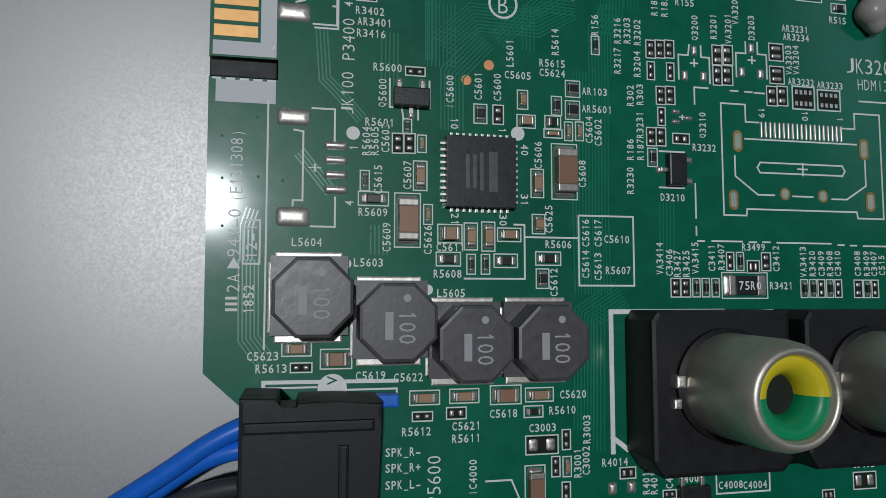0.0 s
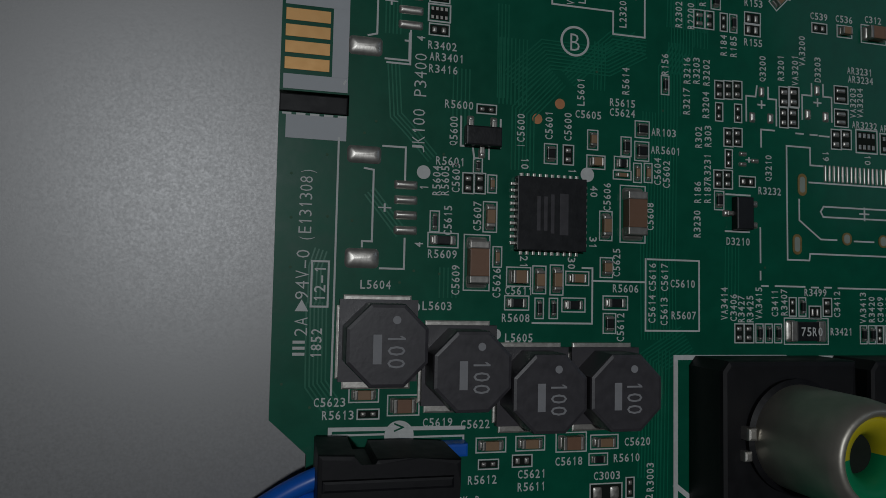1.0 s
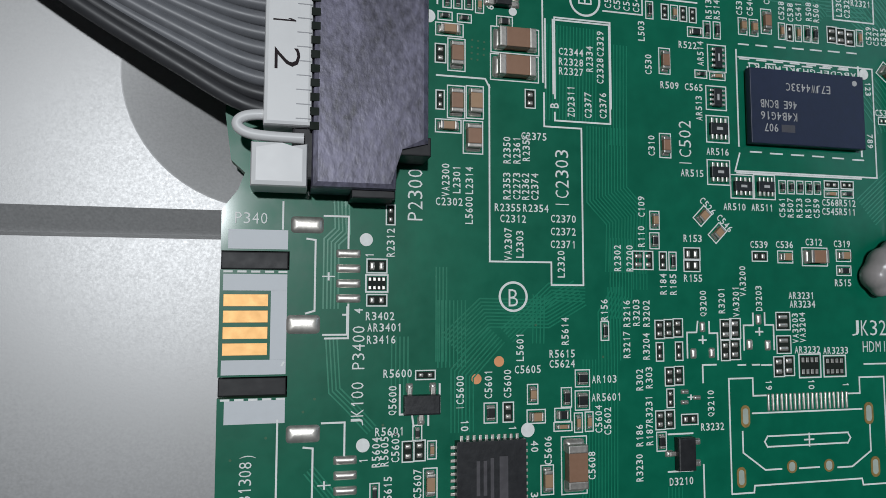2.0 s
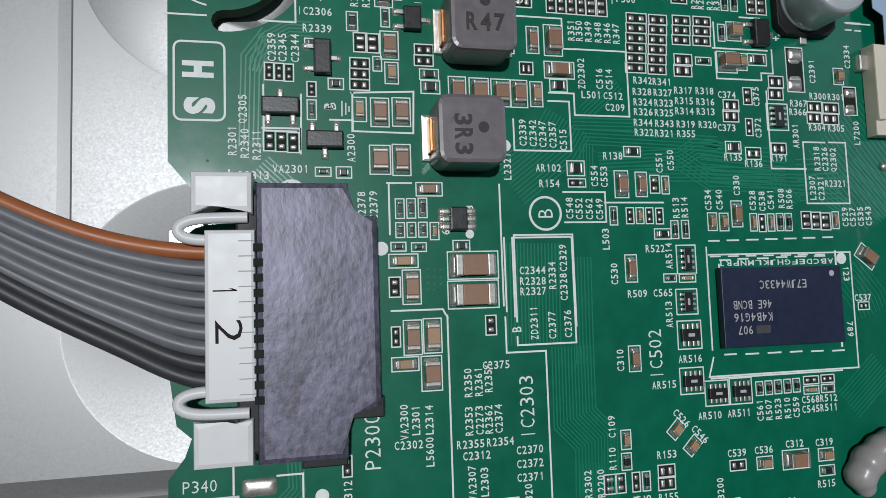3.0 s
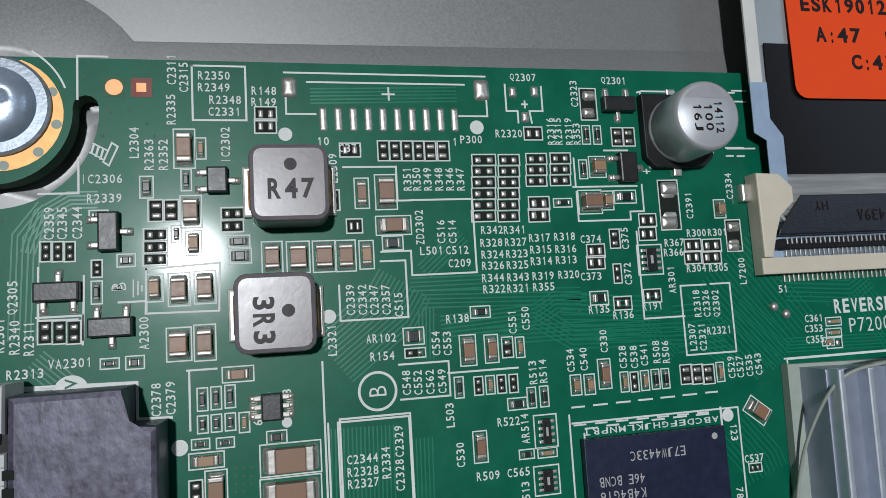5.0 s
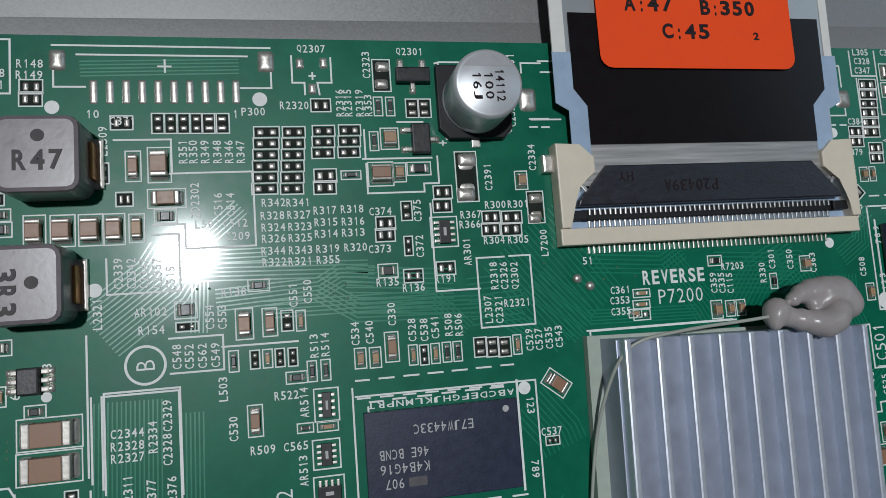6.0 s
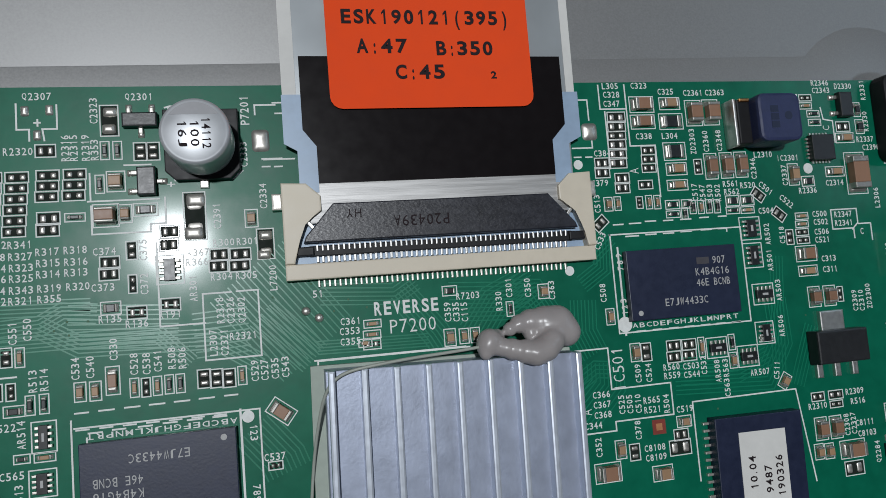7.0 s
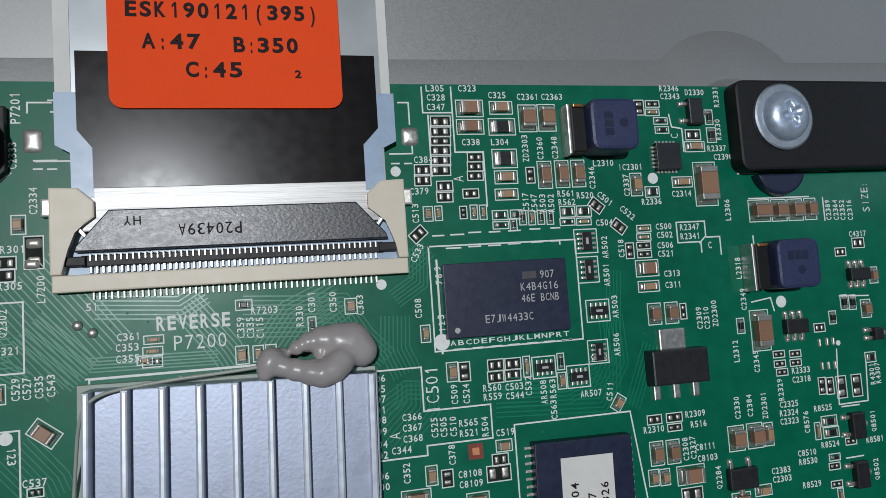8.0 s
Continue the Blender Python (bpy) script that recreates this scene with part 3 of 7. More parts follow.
# ---- large chips
def memory(x, y, a, marks):
    """A memory chip on solder balls, its laser-marked lines reading along the angle a."""
    ic = thing("memory_chip", "dark blue-black memory chip with laser-marked lettering", "chip", (x, y, 0), a, group="memory chips")
    part("package", box(12.9, 7.3, 0.32, 0.95, bevel=0.07), NAVY, ic)
    part("substrate", box(12.8, 7.2, 0.15, 0.32), EDGE, ic)
    for s, lx, ly, ll in marks:
        text(s, lx, ly, 0, ll, 0.78, 0.95, PRINT, ic, "laser_text", 0.0)
    part("maker_mark", box(1.5, 0.72, 0.95, 0.97, 2.4, 2.1), FERRITE, ic)
    part("pin_dot", prism(bmesh.new(), ring(-5.4, -2.9, 0.28, 14), 0.95, 0.97), PRINT, ic)
    return ic


MARKS = (("907", 4.3, 2.1, 1.5), ("K4B4G16", 3.4, 0.95, 4.0), ("46E BCNB", 3.4, -0.2, 4.0), ("E7JW4433C", 0.0, -2.0, 5.0))
for mx, my, turn in ((41.45, -32.8, 180), (94.0, -19.5, 0)):
    memory(mx, my, turn, MARKS)
    flip = -1 if turn else 1
    silk((mx - 6.85 * flip, my + 4.1 * flip), (mx - 6.85 * flip, my - 5.0 * flip), w=0.2)
    for k in range(7):
        silk((mx + (-5.6 + 1.9 * k) * flip, my - 4.75 * flip), (mx + (-4.6 + 1.9 * k) * flip, my - 4.75 * flip), w=0.13)

qfn = thing("amplifier_chip", "square black amplifier chip with tinned pins on four sides", "chip", (9.35, -65.95, 0))
part("package", box(6.0, 6.0, 0.05, 0.9, bevel=0.06), MOULD, qfn)
PIN = mesh_of(box(0.26, 0.5, 0.0, 0.22, bevel=0.05), SOLDER)
for i in range(10):
    for k in range(4):
        c, s = ((0, 1), (-1, 0), (0, -1), (1, 0))[k]
        d = (i - 4.5) * 0.54
        placed("pin", PIN, qfn, "", (3.12 * c + d * s, 3.12 * s - d * c, 0), 90 * (k % 2))
for i, (lx, ll) in enumerate(((1.0, 3.4), (0.0, 3.2), (-0.6, 2.8), (-1.2, 2.8))):
    part("marking", box(0.75 if i == 0 else 0.3, ll, 0.9, 0.915, lx), FERRITE, qfn)

# ---- electrolytic can
can = thing("electrolytic_capacitor", "silvery aluminium can capacitor on a black base, marked 100 16J", "capacitor", (46.3, -3.3, 0))
c = 0.9
part("base", prism(bmesh.new(), [(-3.3, -3.3 + c), (-3.3 + c, -3.3), (3.3 - c, -3.3), (3.3, -3.3 + c), (3.3, 3.3), (-3.3, 3.3)], 0.1, 0.9, 0.1), BLACK, can)
part("can", turned([(2.85, 0.7), (2.95, 0.9), (2.95, 1.3), (2.72, 1.5), (2.95, 1.7), (2.95, 5.05), (2.86, 5.32), (2.65, 5.42), (2.55, 5.42), (2.5, 5.45)], 48), CANALU, can, smooth=True)
part("black_segment", prism(bmesh.new(), arc(0, 0, 2.5, 35, 145, 16), 5.45, 5.47), GREYINK, can)
for i, s in enumerate(("14112", "100", "16J")):
    text(s, (0.95, 0.0, -1.0)[i], -0.2, -90, (2.7, 2.3, 2.3)[i], 0.72, 5.45, DARKINK, can, "printed_text", 0.01)
for s in (-1, 1):
    part("lead", box(0.8, 1.0, 0, 0.3, 0, 3.5 * s, bevel=0.12), SOLDER, can)

# ---- ribbon connector and ribbon
conn = thing("ribbon_connector", "ivory plastic flat-cable connector with a black latch and fine tinned pins", "connector", (68.6, -12.0, 0))
part("front_rail", box(31.0, 1.5, 0.1, 1.3, 0, -3.75, bevel=0.14), IVORY, conn)
part("floor", box(30.6, 3.9, 0.1, 0.5, 0, -1.1), FILMBLUE, conn)
part("back_rail", box(30.6, 1.2, 0.1, 0.9, 0, 3.6), IVORY, conn)
for s in (-1, 1):
    part("end_block", prism(bmesh.new(), [(s * x, y) for x, y in ((15.5, -3.0), (14.6, -3.0), (14.2, -0.8), (13.6, 0.7), (11.9, 1.9), (11.9, 3.3), (13.2, 4.5), (15.5, 4.6))][::s], 0.1, 1.7, 0.15), IVORY, conn)
    part("hold_down", box(1.0, 1.6, 0, 0.8, s * 15.9, 3.0, bevel=0.2), SOLDER, conn)
    part("spring_clip", box(0.35, 1.9, 0.5, 1.4, s * 13.1, 0.75, -38 * s, bevel=0.08), TIN, conn)
    part("pivot", box(2.6, 0.85, 0.5, 1.3, s * 14.1, -1.85, bevel=0.12), BLACK, conn)
part("latch", prism(bmesh.new(), [(-13.7, -1.05), (13.7, -1.05), (13.5, -0.5), (10.8, 2.55), (-10.8, 2.55), (-13.5, -0.5)], 0.5, 1.5, 0.12), LATCH, conn)
part("latch_axle", box(26.4, 1.0, 0.5, 0.95, 0, -1.85, bevel=0.1), BLACK, conn)
TOOTH = mesh_of(box(0.17, 0.6, 0.6, 1.08, bevel=0.04), TIN)
SPRING = mesh_of(box(0.24, 0.6, 0.5, 0.85, bevel=0.05), TIN)
TAIL = mesh_of(box(0.2, 0.75, 0, 0.22, bevel=0.05), SOLDER)
for i in range(51):
    placed("contact", TOOTH, conn, "", (-12.5 + i * 0.5, -1.55, 0))
    placed("contact", SPRING, conn, "", (-12.5 + i * 0.5, -2.62, 0))
    placed("tail", TAIL, conn, "", (-12.5 + i * 0.5, -4.85, 0))
text("P20439A", -2.4, 0.55, 180, 5.4, 1.05, 1.5, DARKINK, conn, "moulded_text", 0.0)
text("HY", -8.9, 1.5, 180, 1.4, 0.8, 1.5, DARKINK, conn, "moulded_text", 0.0)

ribbon = thing("ribbon_cable", "flat silvery ribbon cable with black film and pale blue edges", "ribbon cable", (-0.55, 0.25, 0))


def sheet(name, x0, x1, ys, zs, t, mat, label=""):
    """A thin bent strip between x0 and x1 that follows heights zs over ys."""
    bm = bmesh.new()
    rows = [[bm.verts.new((x, y, z + dz)) for x, dz in ((x0, 0), (x1, 0), (x1, t), (x0, t))] for y, z in zip(ys, zs)]
    for a, b in zip(rows, rows[1:]):
        for i in range(4):
            bm.faces.new((a[i], a[(i + 1) % 4], b[(i + 1) % 4], b[i]))
    bm.faces.new(rows[0][::-1])
    bm.faces.new(rows[-1])
    return part(name, bm, mat, ribbon, label)


def lay(y):
    """Height of the flat part of the ribbon."""
    return 1.05 + (y + 7.5) * 0.018


def skin(name, pts, dz, t, mat):
    """A thin flat film lying on the ribbon, dz above it."""
    bm, rows = loft([[(x, y, lay(y) + dz + k) for x, y in pts] for k in (0, t)])
    bm.faces.new(rows[0][::-1])
    bm.faces.new(rows[-1])
    bmesh.ops.recalc_face_normals(bm, faces=bm.faces)
    return part(name, bm, mat, ribbon)


YS, ZS = (-11.5, -9.9, -9.5, -7.5, 20.0, 45.0), (0.95, 1.0, 1.02, lay(-7.5), lay(20), lay(20))
sheet("film", 55.6, 83.0, YS, ZS, 0.15, FILM)
EY, EZ = (0.6, 20.0, 45.0), (lay(0.6) + 0.02, lay(20), lay(20))
sheet("white_edge", 54.3, 55.6, EY, EZ, 0.2, PAPER)
sheet("white_edge", 83.0, 83.9, EY, EZ, 0.2, PAPER)
sheet("bare_end", 56.2, 82.0, YS[:4], [z + 0.18 for z in ZS[:4]], 0.05, BRUSHED)
skin("black_film", [(56.0, 4.5), (56.0, -2.6), (57.2, -4.2), (57.2, -7.75), (81.0, -7.75), (81.0, -4.2), (82.5, -2.6), (82.5, 4.5)], 0.3, 0.06, BLACKFILM)
skin("blue_edge", [(54.2, 0.8), (54.2, -3.9), (55.4, -4.6), (55.4, -8.6), (57.2, -8.6), (57.2, -4.2), (56.0, -2.6), (56.0, 0.8)], 0.2, 0.08, FILMBLUE)
skin("blue_edge", [(84.2, 0.8), (84.2, -3.9), (82.8, -4.6), (82.8, -8.6), (81.0, -8.6), (81.0, -4.2), (82.4, -2.6), (82.4, 0.8)], 0.2, 0.08, FILMBLUE)

label = thing("paper_label", "orange-red paper label with black printed characters on the ribbon", "label", (-0.25, 0.5, 0))
part("sticker", prism(bmesh.new(), rounded(0, 0, 20.5, 26, 1.2), 0, 0.06), RED, label, at=(68.7, 12.0, 1.76))
for s, x, y, l, h in (("ESK190121(395)", 68.5, 8.15, 17.0, 1.45), ("A:47", 63.8, 5.2, 5.0, 1.45), ("B:350", 72.1, 5.0, 5.8, 1.45), ("C:45", 67.4, 2.6, 4.9, 1.45), ("2", 74.9, 2.25, 0.6, 0.75)):
    text(s, x, y, 0, l, h, 1.82, DARKINK, label, "printed_text", 0.03)
for i in range(10):
    part("printed_bar", box(0.9, 1.3, 1.82, 1.84, 61.5 + i * 1.5, 11.0), DARKINK, label)

# ---- heat sink with its glue
sink = thing("heat_sink", "grey aluminium heat sink with straight upright fins, glued on its chip", "heat sink", (68.15, -25.0, 0), -1.3)
# pad colour is lightened to stand for the lit side of the sink base
part("thermal_pad", box(25.6, 40, 0.05, 0.9, -0.6, -19.8), THERMAL, sink)
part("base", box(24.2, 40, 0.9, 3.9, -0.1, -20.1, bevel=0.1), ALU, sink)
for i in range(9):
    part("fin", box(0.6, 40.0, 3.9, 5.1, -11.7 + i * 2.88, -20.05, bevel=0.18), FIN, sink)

glue = thing("silicone_blob", "grey silicone blob with a thin string on the heat sink", "glue")


def lump(name, spots, mat, parent):
    """A smooth lump out of overlapping balls, melted into one skin."""
    mb = bpy.data.metaballs.new(name)
    mb.resolution = mb.render_resolution = 0.28
    mb.threshold = 0.15
    for x, y, z, r in spots:
        e = mb.elements.new()
        e.co, e.radius = (x, y, z), r * 1.25
    tmp = new("lump", mb)
    dg = bpy.context.evaluated_depsgraph_get()
    me = bpy.data.meshes.new_from_object(tmp.evaluated_get(dg))
    bpy.data.objects.remove(tmp)
    me.transform(Matrix.Diagonal((MM, MM, MM, 1)))
    me.materials.clear()
    me.materials.append(mat)
    for p in me.polygons:
        p.use_smooth = True
    return placed(name, me, parent)


lump("blob", [(75.2, -23.2, 4.2, 0.75), (76.0, -23.8, 4.4, 0.8), (71.9, -23.2, 4.0, 0.8), (71.0, -23.5, 4.7, 1.23), (70.7, -24.0, 4.8, 1.05), (72.0, -24.1, 4.9, 0.94), (73.0, -24.4, 5.1, 1.05), (74.2, -24.7, 5.3, 1.17), (75.2, -24.9, 5.4, 1.29), (76.2, -24.6, 5.3, 1.29), (76.9, -24.0, 5.0, 1.29),
              (73.2, -22.6, 4.2, 0.70), (74.2, -22.2, 4.0, 0.94), (75.4, -22.1, 3.8, 1.29), (76.8, -22.2, 3.8, 1.58), (78.1, -22.4, 3.8, 1.75), (78.8, -23.3, 4.0, 1.52), (77.6, -23.2, 4.2, 1.40), (76.3, -23.0, 4.2, 0.94), (70.4, -24.6, 5.1, 0.58)], GLUE, glue)
tube("string", [(71.0, -23.8, 5.0), (68, -24.1, 5.2), (64, -24.2, 5.3), (60, -24.6, 5.3), (57.4, -24.9, 5.1), (55.8, -26.2, 4.4), (55.0, -30, 2.4), (54.3, -34, 1.0), (53.6, -42, 0.4)], 0.15, STRING, glue)
blob2 = thing("silicone_blob", "grey cured silicone lump on the board", "glue")
lump("blob", [(48.4, -48.9, 0.9, 1.5), (49.2, -47.6, 1.1, 1.6), (50.6, -46.6, 1.2, 1.5), (52.0, -46.2, 1.2, 1.6), (48.9, -50.0, 0.8, 1.0), (53.6, -46.8, 1.0, 1.6), (54.6, -48.4, 1.0, 1.6)], GLUE, blob2)

# ---- screws
def screw(x, y, z, r=3.75):
    s = thing("machine_screw", "bright zinc-plated cross-head screw with a round domed head", "screw", (x, y, z))
    part("flange", turned([(r, 0), (r, 0.3), (r - 0.2, 0.42), (2.7, 0.46)], 40), FLANGE, s, smooth=False)
    bm = bmesh.new()
    rows = []
    for rr, zz in ((2.85, 0.42), (2.8, 0.7), (2.65, 1.0), (2.4, 1.25), (2.1, 1.45), (1.75, 1.58), (1.5, 1.64), (1.25, 1.68), (1.0, 1.71), (0.75, 1.73), (0.5, 1.74), (0.25, 1.74)):
        row = []
        for i in range(48):
            q = 2 * math.pi * i / 48
            across = min(abs(rr * math.sin(q - 0.35)), abs(rr * math.cos(q - 0.35)))
            cut = max(0.0, min(1.0, (0.46 - across) / 0.22)) * max(0.0, min(1.0, (1.45 - rr) / 0.6))
            row.append(bm.verts.new((rr * math.cos(q), rr * math.sin(q), zz - 0.42 * cut)))
        rows.append(row)
    for p_, q_ in zip(rows, rows[1:]):
        for i in range(48):
            bm.faces.new((p_[i], p_[(i + 1) % 48], q_[(i + 1) % 48], q_[i]))
    bm.faces.new(rows[-1])
    part("head", bm, STEEL, s, smooth=True)
    return s


part("mounting_pad", prism(bmesh.new(), arc(-7.9, -1.9, 4.3, -215, 70, 30), 0, 0.02), GOLD, board)
for a in (-150, -118, -85, -48, -12, 25):
    part("pad_hole", prism(bmesh.new(), ring(-7.9 + 3.9 * math.cos(radians(a)), -1.9 + 3.9 * math.sin(radians(a)), 0.36, 14), 0.02, 0.03), THERMAL, board)
screw(-8.1, -1.4, 0.02)
silk(*arc(-8.5, -1.7, 5.3, 20, 58, 10), w=0.14)
silk(*arc(-8.5, -1.7, 5.3, -140, -103, 10), w=0.14)

bracket = thing("plastic_bracket", "black plastic bracket pressed on the board edge under a screw", "bracket")
part("plate", prism(bmesh.new(), rounded(140.7, -2.4, 38, 10.2, 1.2), 0.1, 2.0, 0.3), BLACK, bracket)
part("lip", prism(bmesh.new(), arc(127.2, -7.0, 3.2, 195, 345, 12), 0.1, 1.3, 0.3), NAVY, bracket)
screw(127.4, -1.6, 2.0, r=3.75)

# ---- phono jacks
def jack(x, y, lower, upper, label):
    j = thing("phono_jack", label, "jack", (x, y, 0), group="phono jacks")
    part("body", prism(bmesh.new(), [(-6.6, -6.0), (-5.6, -7.4), (5.2, -7.4), (6.2, -6.4), (6.2, 6.0), (-6.0, 6.0), (-6.6, 5.2)], 0.1, 4.6, 0.4), BLACK, j)
    part("barrel", turned([(4.2, 4.6), (4.1, 10.8), (3.95, 12.0), (3.65, 12.75), (3.35, 12.95), (3.05, 12.8), (2.95, 12.0)], 56, cap=False), NICKEL, j, smooth=True)
    part("collar", turned([(4.6, 4.6), (4.6, 5.0), (4.2, 5.2)], 48), BLACK, j)
    for mat, a0 in ((upper, 0), (lower, 180)):
        bm = bmesh.new()
        rings = [[bm.verts.new((px, py, z)) for px, py in arc(0, 0, r, a0, a0 + 180, 24)] for r, z in ((3.0, 11.6), (2.95, 12.35), (2.75, 12.5), (2.1, 12.2), (1.62, 11.5), (1.45, 10.6), (1.4, 8.0))]
        for p_, q_ in zip(rings, rings[1:]):
            for i in range(24):
                bm.faces.new((p_[i], p_[i + 1], q_[i + 1], q_[i]))
        part("insert", bm, mat, j, smooth=True)
    # near-black plug fills the bore, its colour giving the shade of a deep hole
    part("socket", turned([(1.5, 4.7), (1.45, 10.5)], 20), SHADE_AND_FOOTPRINT, j)
    part("lug", box(0.8, 1.0, 4.6, 5.6, -4.6, 0.4, bevel=0.2), SOLDER, j)
    part("lug", box(0.7, 0.8, 4.6, 5.2, -4.7, -1.4, bevel=0.2), SOLDER, j)
    return j


jack(29.0, -83.5, GREEN, YELLOW, "nickel phono jack with yellow and green insert, black body")
jack(43.2, -83.5, GREEN, YELLOW, "nickel phono jack on a black plastic body")

# ---- black loudspeaker plug with blue wires
plug = thing("loudspeaker_plug", "black plastic plug with blue and dark wires at the board edge", "plug")
part("header", box(9.0, 14, 0.1, 4.2, -4.6, -92.0, bevel=0.3), BLACK, plug)
part("housing", prism(bmesh.new(), [(-9.2, -102), (0.0, -102), (0.1, -85.4), (0.5, -83.8), (-2.6, -83.6), (-5.3, -83.6), (-5.5, -84.2), (-6.6, -84.2), (-6.8, -83.3), (-9.2, -83.2)], 1.2, 7.0, 0.3), BLACK, plug)
part("housing_step", box(8.8, 0.8, 6.9, 7.3, -4.5, -85.2, bevel=0.2), BLACK, plug)
part("housing_rib", box(0.7, 12.0, 6.9, 7.2, -2.2, -92.5, bevel=0.2), BLACK, plug)
part("blue_tab", box(1.8, 1.0, 0.1, 1.6, 1.5, -84.5, bevel=0.2), BLUE, plug)
tube("wire", [(-8.8, -85.6, 3.0), (-11, -86.4, 3.0), (-13.5, -88.3, 2.6), (-17, -90.5, 2.0), (-24, -95.0, 0.2), (-45, -106, -1.8)], 0.75, BLUE, plug)
tube("wire", [(-8.8, -87.4, 2.6), (-11.5, -87.6, 2.4), (-15, -90.0, 1.2), (-22, -95.8, -0.8), (-40, -108, -1.8)], 0.75, BLUE, plug)
for k in range(3):
    tube("wire", [(-9.4, -90 - k * 1.7, 2.8), (-13, -90.4 - k * 1.7, 2.2), (-17, -93 - k * 2, 0.6), (-26, -100 - k * 2, -1.6), (-40, -110 - k * 2, -1.8)], 0.75, BLACKWIRE, plug)

# ---- taped backlight plug with its wire loom
tp = thing("taped_wire_plug", "white plug wrapped in grey cloth tape with many wires", "plug")
part("header", box(7.6, 19.4, 0.1, 3.2, -3.5, -32.4, bevel=0.2), BLACK, tp)
part("header", box(2.5, 1.5, 0.1, 3.7, 2.25, -39.2, bevel=0.1), BLACK, tp)
part("header", box(3.4, 0.8, 0.1, 3.3, -1.0, -43.0, bevel=0.1), BLACK, tp)
TAPE_AT = [(-5.8, -42.8), (0.7, -42.8), (0.7, -39.1), (3.3, -39.1), (3.3, -24.6), (1.1, -24.6), (1.1, -22.0), (-5.8, -22.0)]
part("tape", prism(bmesh.new(), TAPE_AT, 0.3, 4.0, 0.45), TAPE, tp)
part("ruler_strip", box(3.6, 12.6, 0.6, 4.0, -7.65, -31.85, bevel=0.3), WHITE, tp)
part("end_cap", prism(bmesh.new(), [(-10.4, -24.4), (-8.4, -23.4), (-6.0, -24.4), (-6.0, -21.2), (-10.4, -21.2)], 0.5, 4.0, 0.4), WHITE, tp)
part("end_cap", prism(bmesh.new(), [(-10.3, -42.8), (-6.1, -42.8), (-6.1, -39.4), (-8.0, -39.9), (-10.3, -39.4)], 0.5, 3.8, 0.4), WHITE, tp)
text("1", -8.0, -30.0, -90, 0.5, 1.7, 4.0, DARKINK, tp, "printed_text", 0.01)
text("2", -7.75, -33.0, -90, 1.7, 1.9, 4.0, DARKINK, tp, "printed_text", 0.01)
for i in range(11):
    part("tick_mark", box(1.1, 0.08, 4.0, 4.02, -6.5, -26.4 - i * 1.12), GREYINK, tp)
    # gaps drawn as solid dark blocks, the shade inside them in the colour
    part("contact_gap", box(0.7, 0.6, 3.6, 4.04, -5.65, -26.9 - i * 1.12), SHADE_AND_FOOTPRINT, tp)
for s, y in ((1, -25.2), (-1, -38.4)):
    tube("latch_arm", [(-6.4, y + 0.6 * s, 3.4), (-9, y + 0.6 * s, 3.4), (-10.8, y + 0.5 * s, 3.4), (-11.6, y - 0.3 * s, 3.4), (-10.8, y - 1.1 * s, 3.4), (-9, y - 1.1 * s, 3.4), (-7.2, y - 1.1 * s, 3.4)], 0.42, WHITE, tp)
for k in range(9):
    y = -27.1 - k * 1.2
    m = BROWNWIRE if k == 0 else (BLACKWIRE if k >= 7 else GREYWIRE)
    tube("wire", [(-9.0, y, 2.3), (-11, y + 0.05, 2.3), (-15, y + 0.5 + 0.28 * k, 2.5), (-22.5, y + 3.0 + 0.42 * k, 2.6 + 0.25 * (k % 3)), (-34, y + 10.0 + 0.6 * k, 2.4), (-62, y + 30 + 0.3 * k, -1.2)], 0.62, m, tp)

# ---- tab regulator and the square controller chip
reg = thing("voltage_regulator", "black moulded voltage regulator with one wide tab and three legs", "chip", (112.1, -27.9, 0))
part("package", box(6.5, 3.6, 0.15, 1.7, bevel=0.2), MOULD, reg)
part("tab", box(3.1, 2.2, 0.0, 0.5, 0, 2.8, bevel=0.15), TIN, reg)
for i in (-1, 0, 1):
    part("leg", box(0.8, 1.8, 0.0, 0.45, i * 2.3, -2.5, bevel=0.15), TIN, reg)
ctl = thing("controller_chip", "square dark blue controller chip with a white paper label", "chip", (100.5, -40.3, 0), -1)
part("package", box(10.4, 12.5, 0.15, 1.4, 0, 0, bevel=0.1), NAVY, ctl)
part("paper_label", box(5.6, 9.6, 1.4, 1.46, 0.2, -0.2), PAPER, ctl)
for s, lx, ly, ll in (("10.04", -1.3, 0.4, 3.4), ("9487", 0.5, -0.4, 2.8), ("190326", 1.9, -0.2, 4.2)):
    text(s, lx, ly, 90, ll, 0.85, 1.46, DARKINK, ctl, "printed_text", 0.01)
for i in range(16):
    for s in (-1, 1):
        placed("pin", shared(("cp",), lambda: mesh_of(box(0.7, 0.28, 0, 0.3, bevel=0.05), SOLDER)), ctl, "", (s * 5.5, -5.6 + i * 0.75, 0))

cube_coil(106.0, -2.6, "tall", tail=True, mat=FERRITE3, w=5.3, z=3.6, label="blue-black moulded coil with copper end plates")
cube_coil(126.2, -18.0, "wide", tail=True, mat=FERRITE3, w=5.3, z=3.6, label="blue-black moulded coil with copper end plates")
# printed outlines of the two wire headers
silk((-8.0, -85.2), (-8.0, -83.0), (2.4, -83.1), w=0.3)
silk((-7.0, -21.7), (1.2, -21.9), (1.2, -24.5), (3.5, -24.6), w=0.2)
for vx, vy in ((-3.15, -21.65), (-2.72, -82.95)):
    text("V", vx, vy, 90, 0.7, 0.8, 0.05, MASK, board)
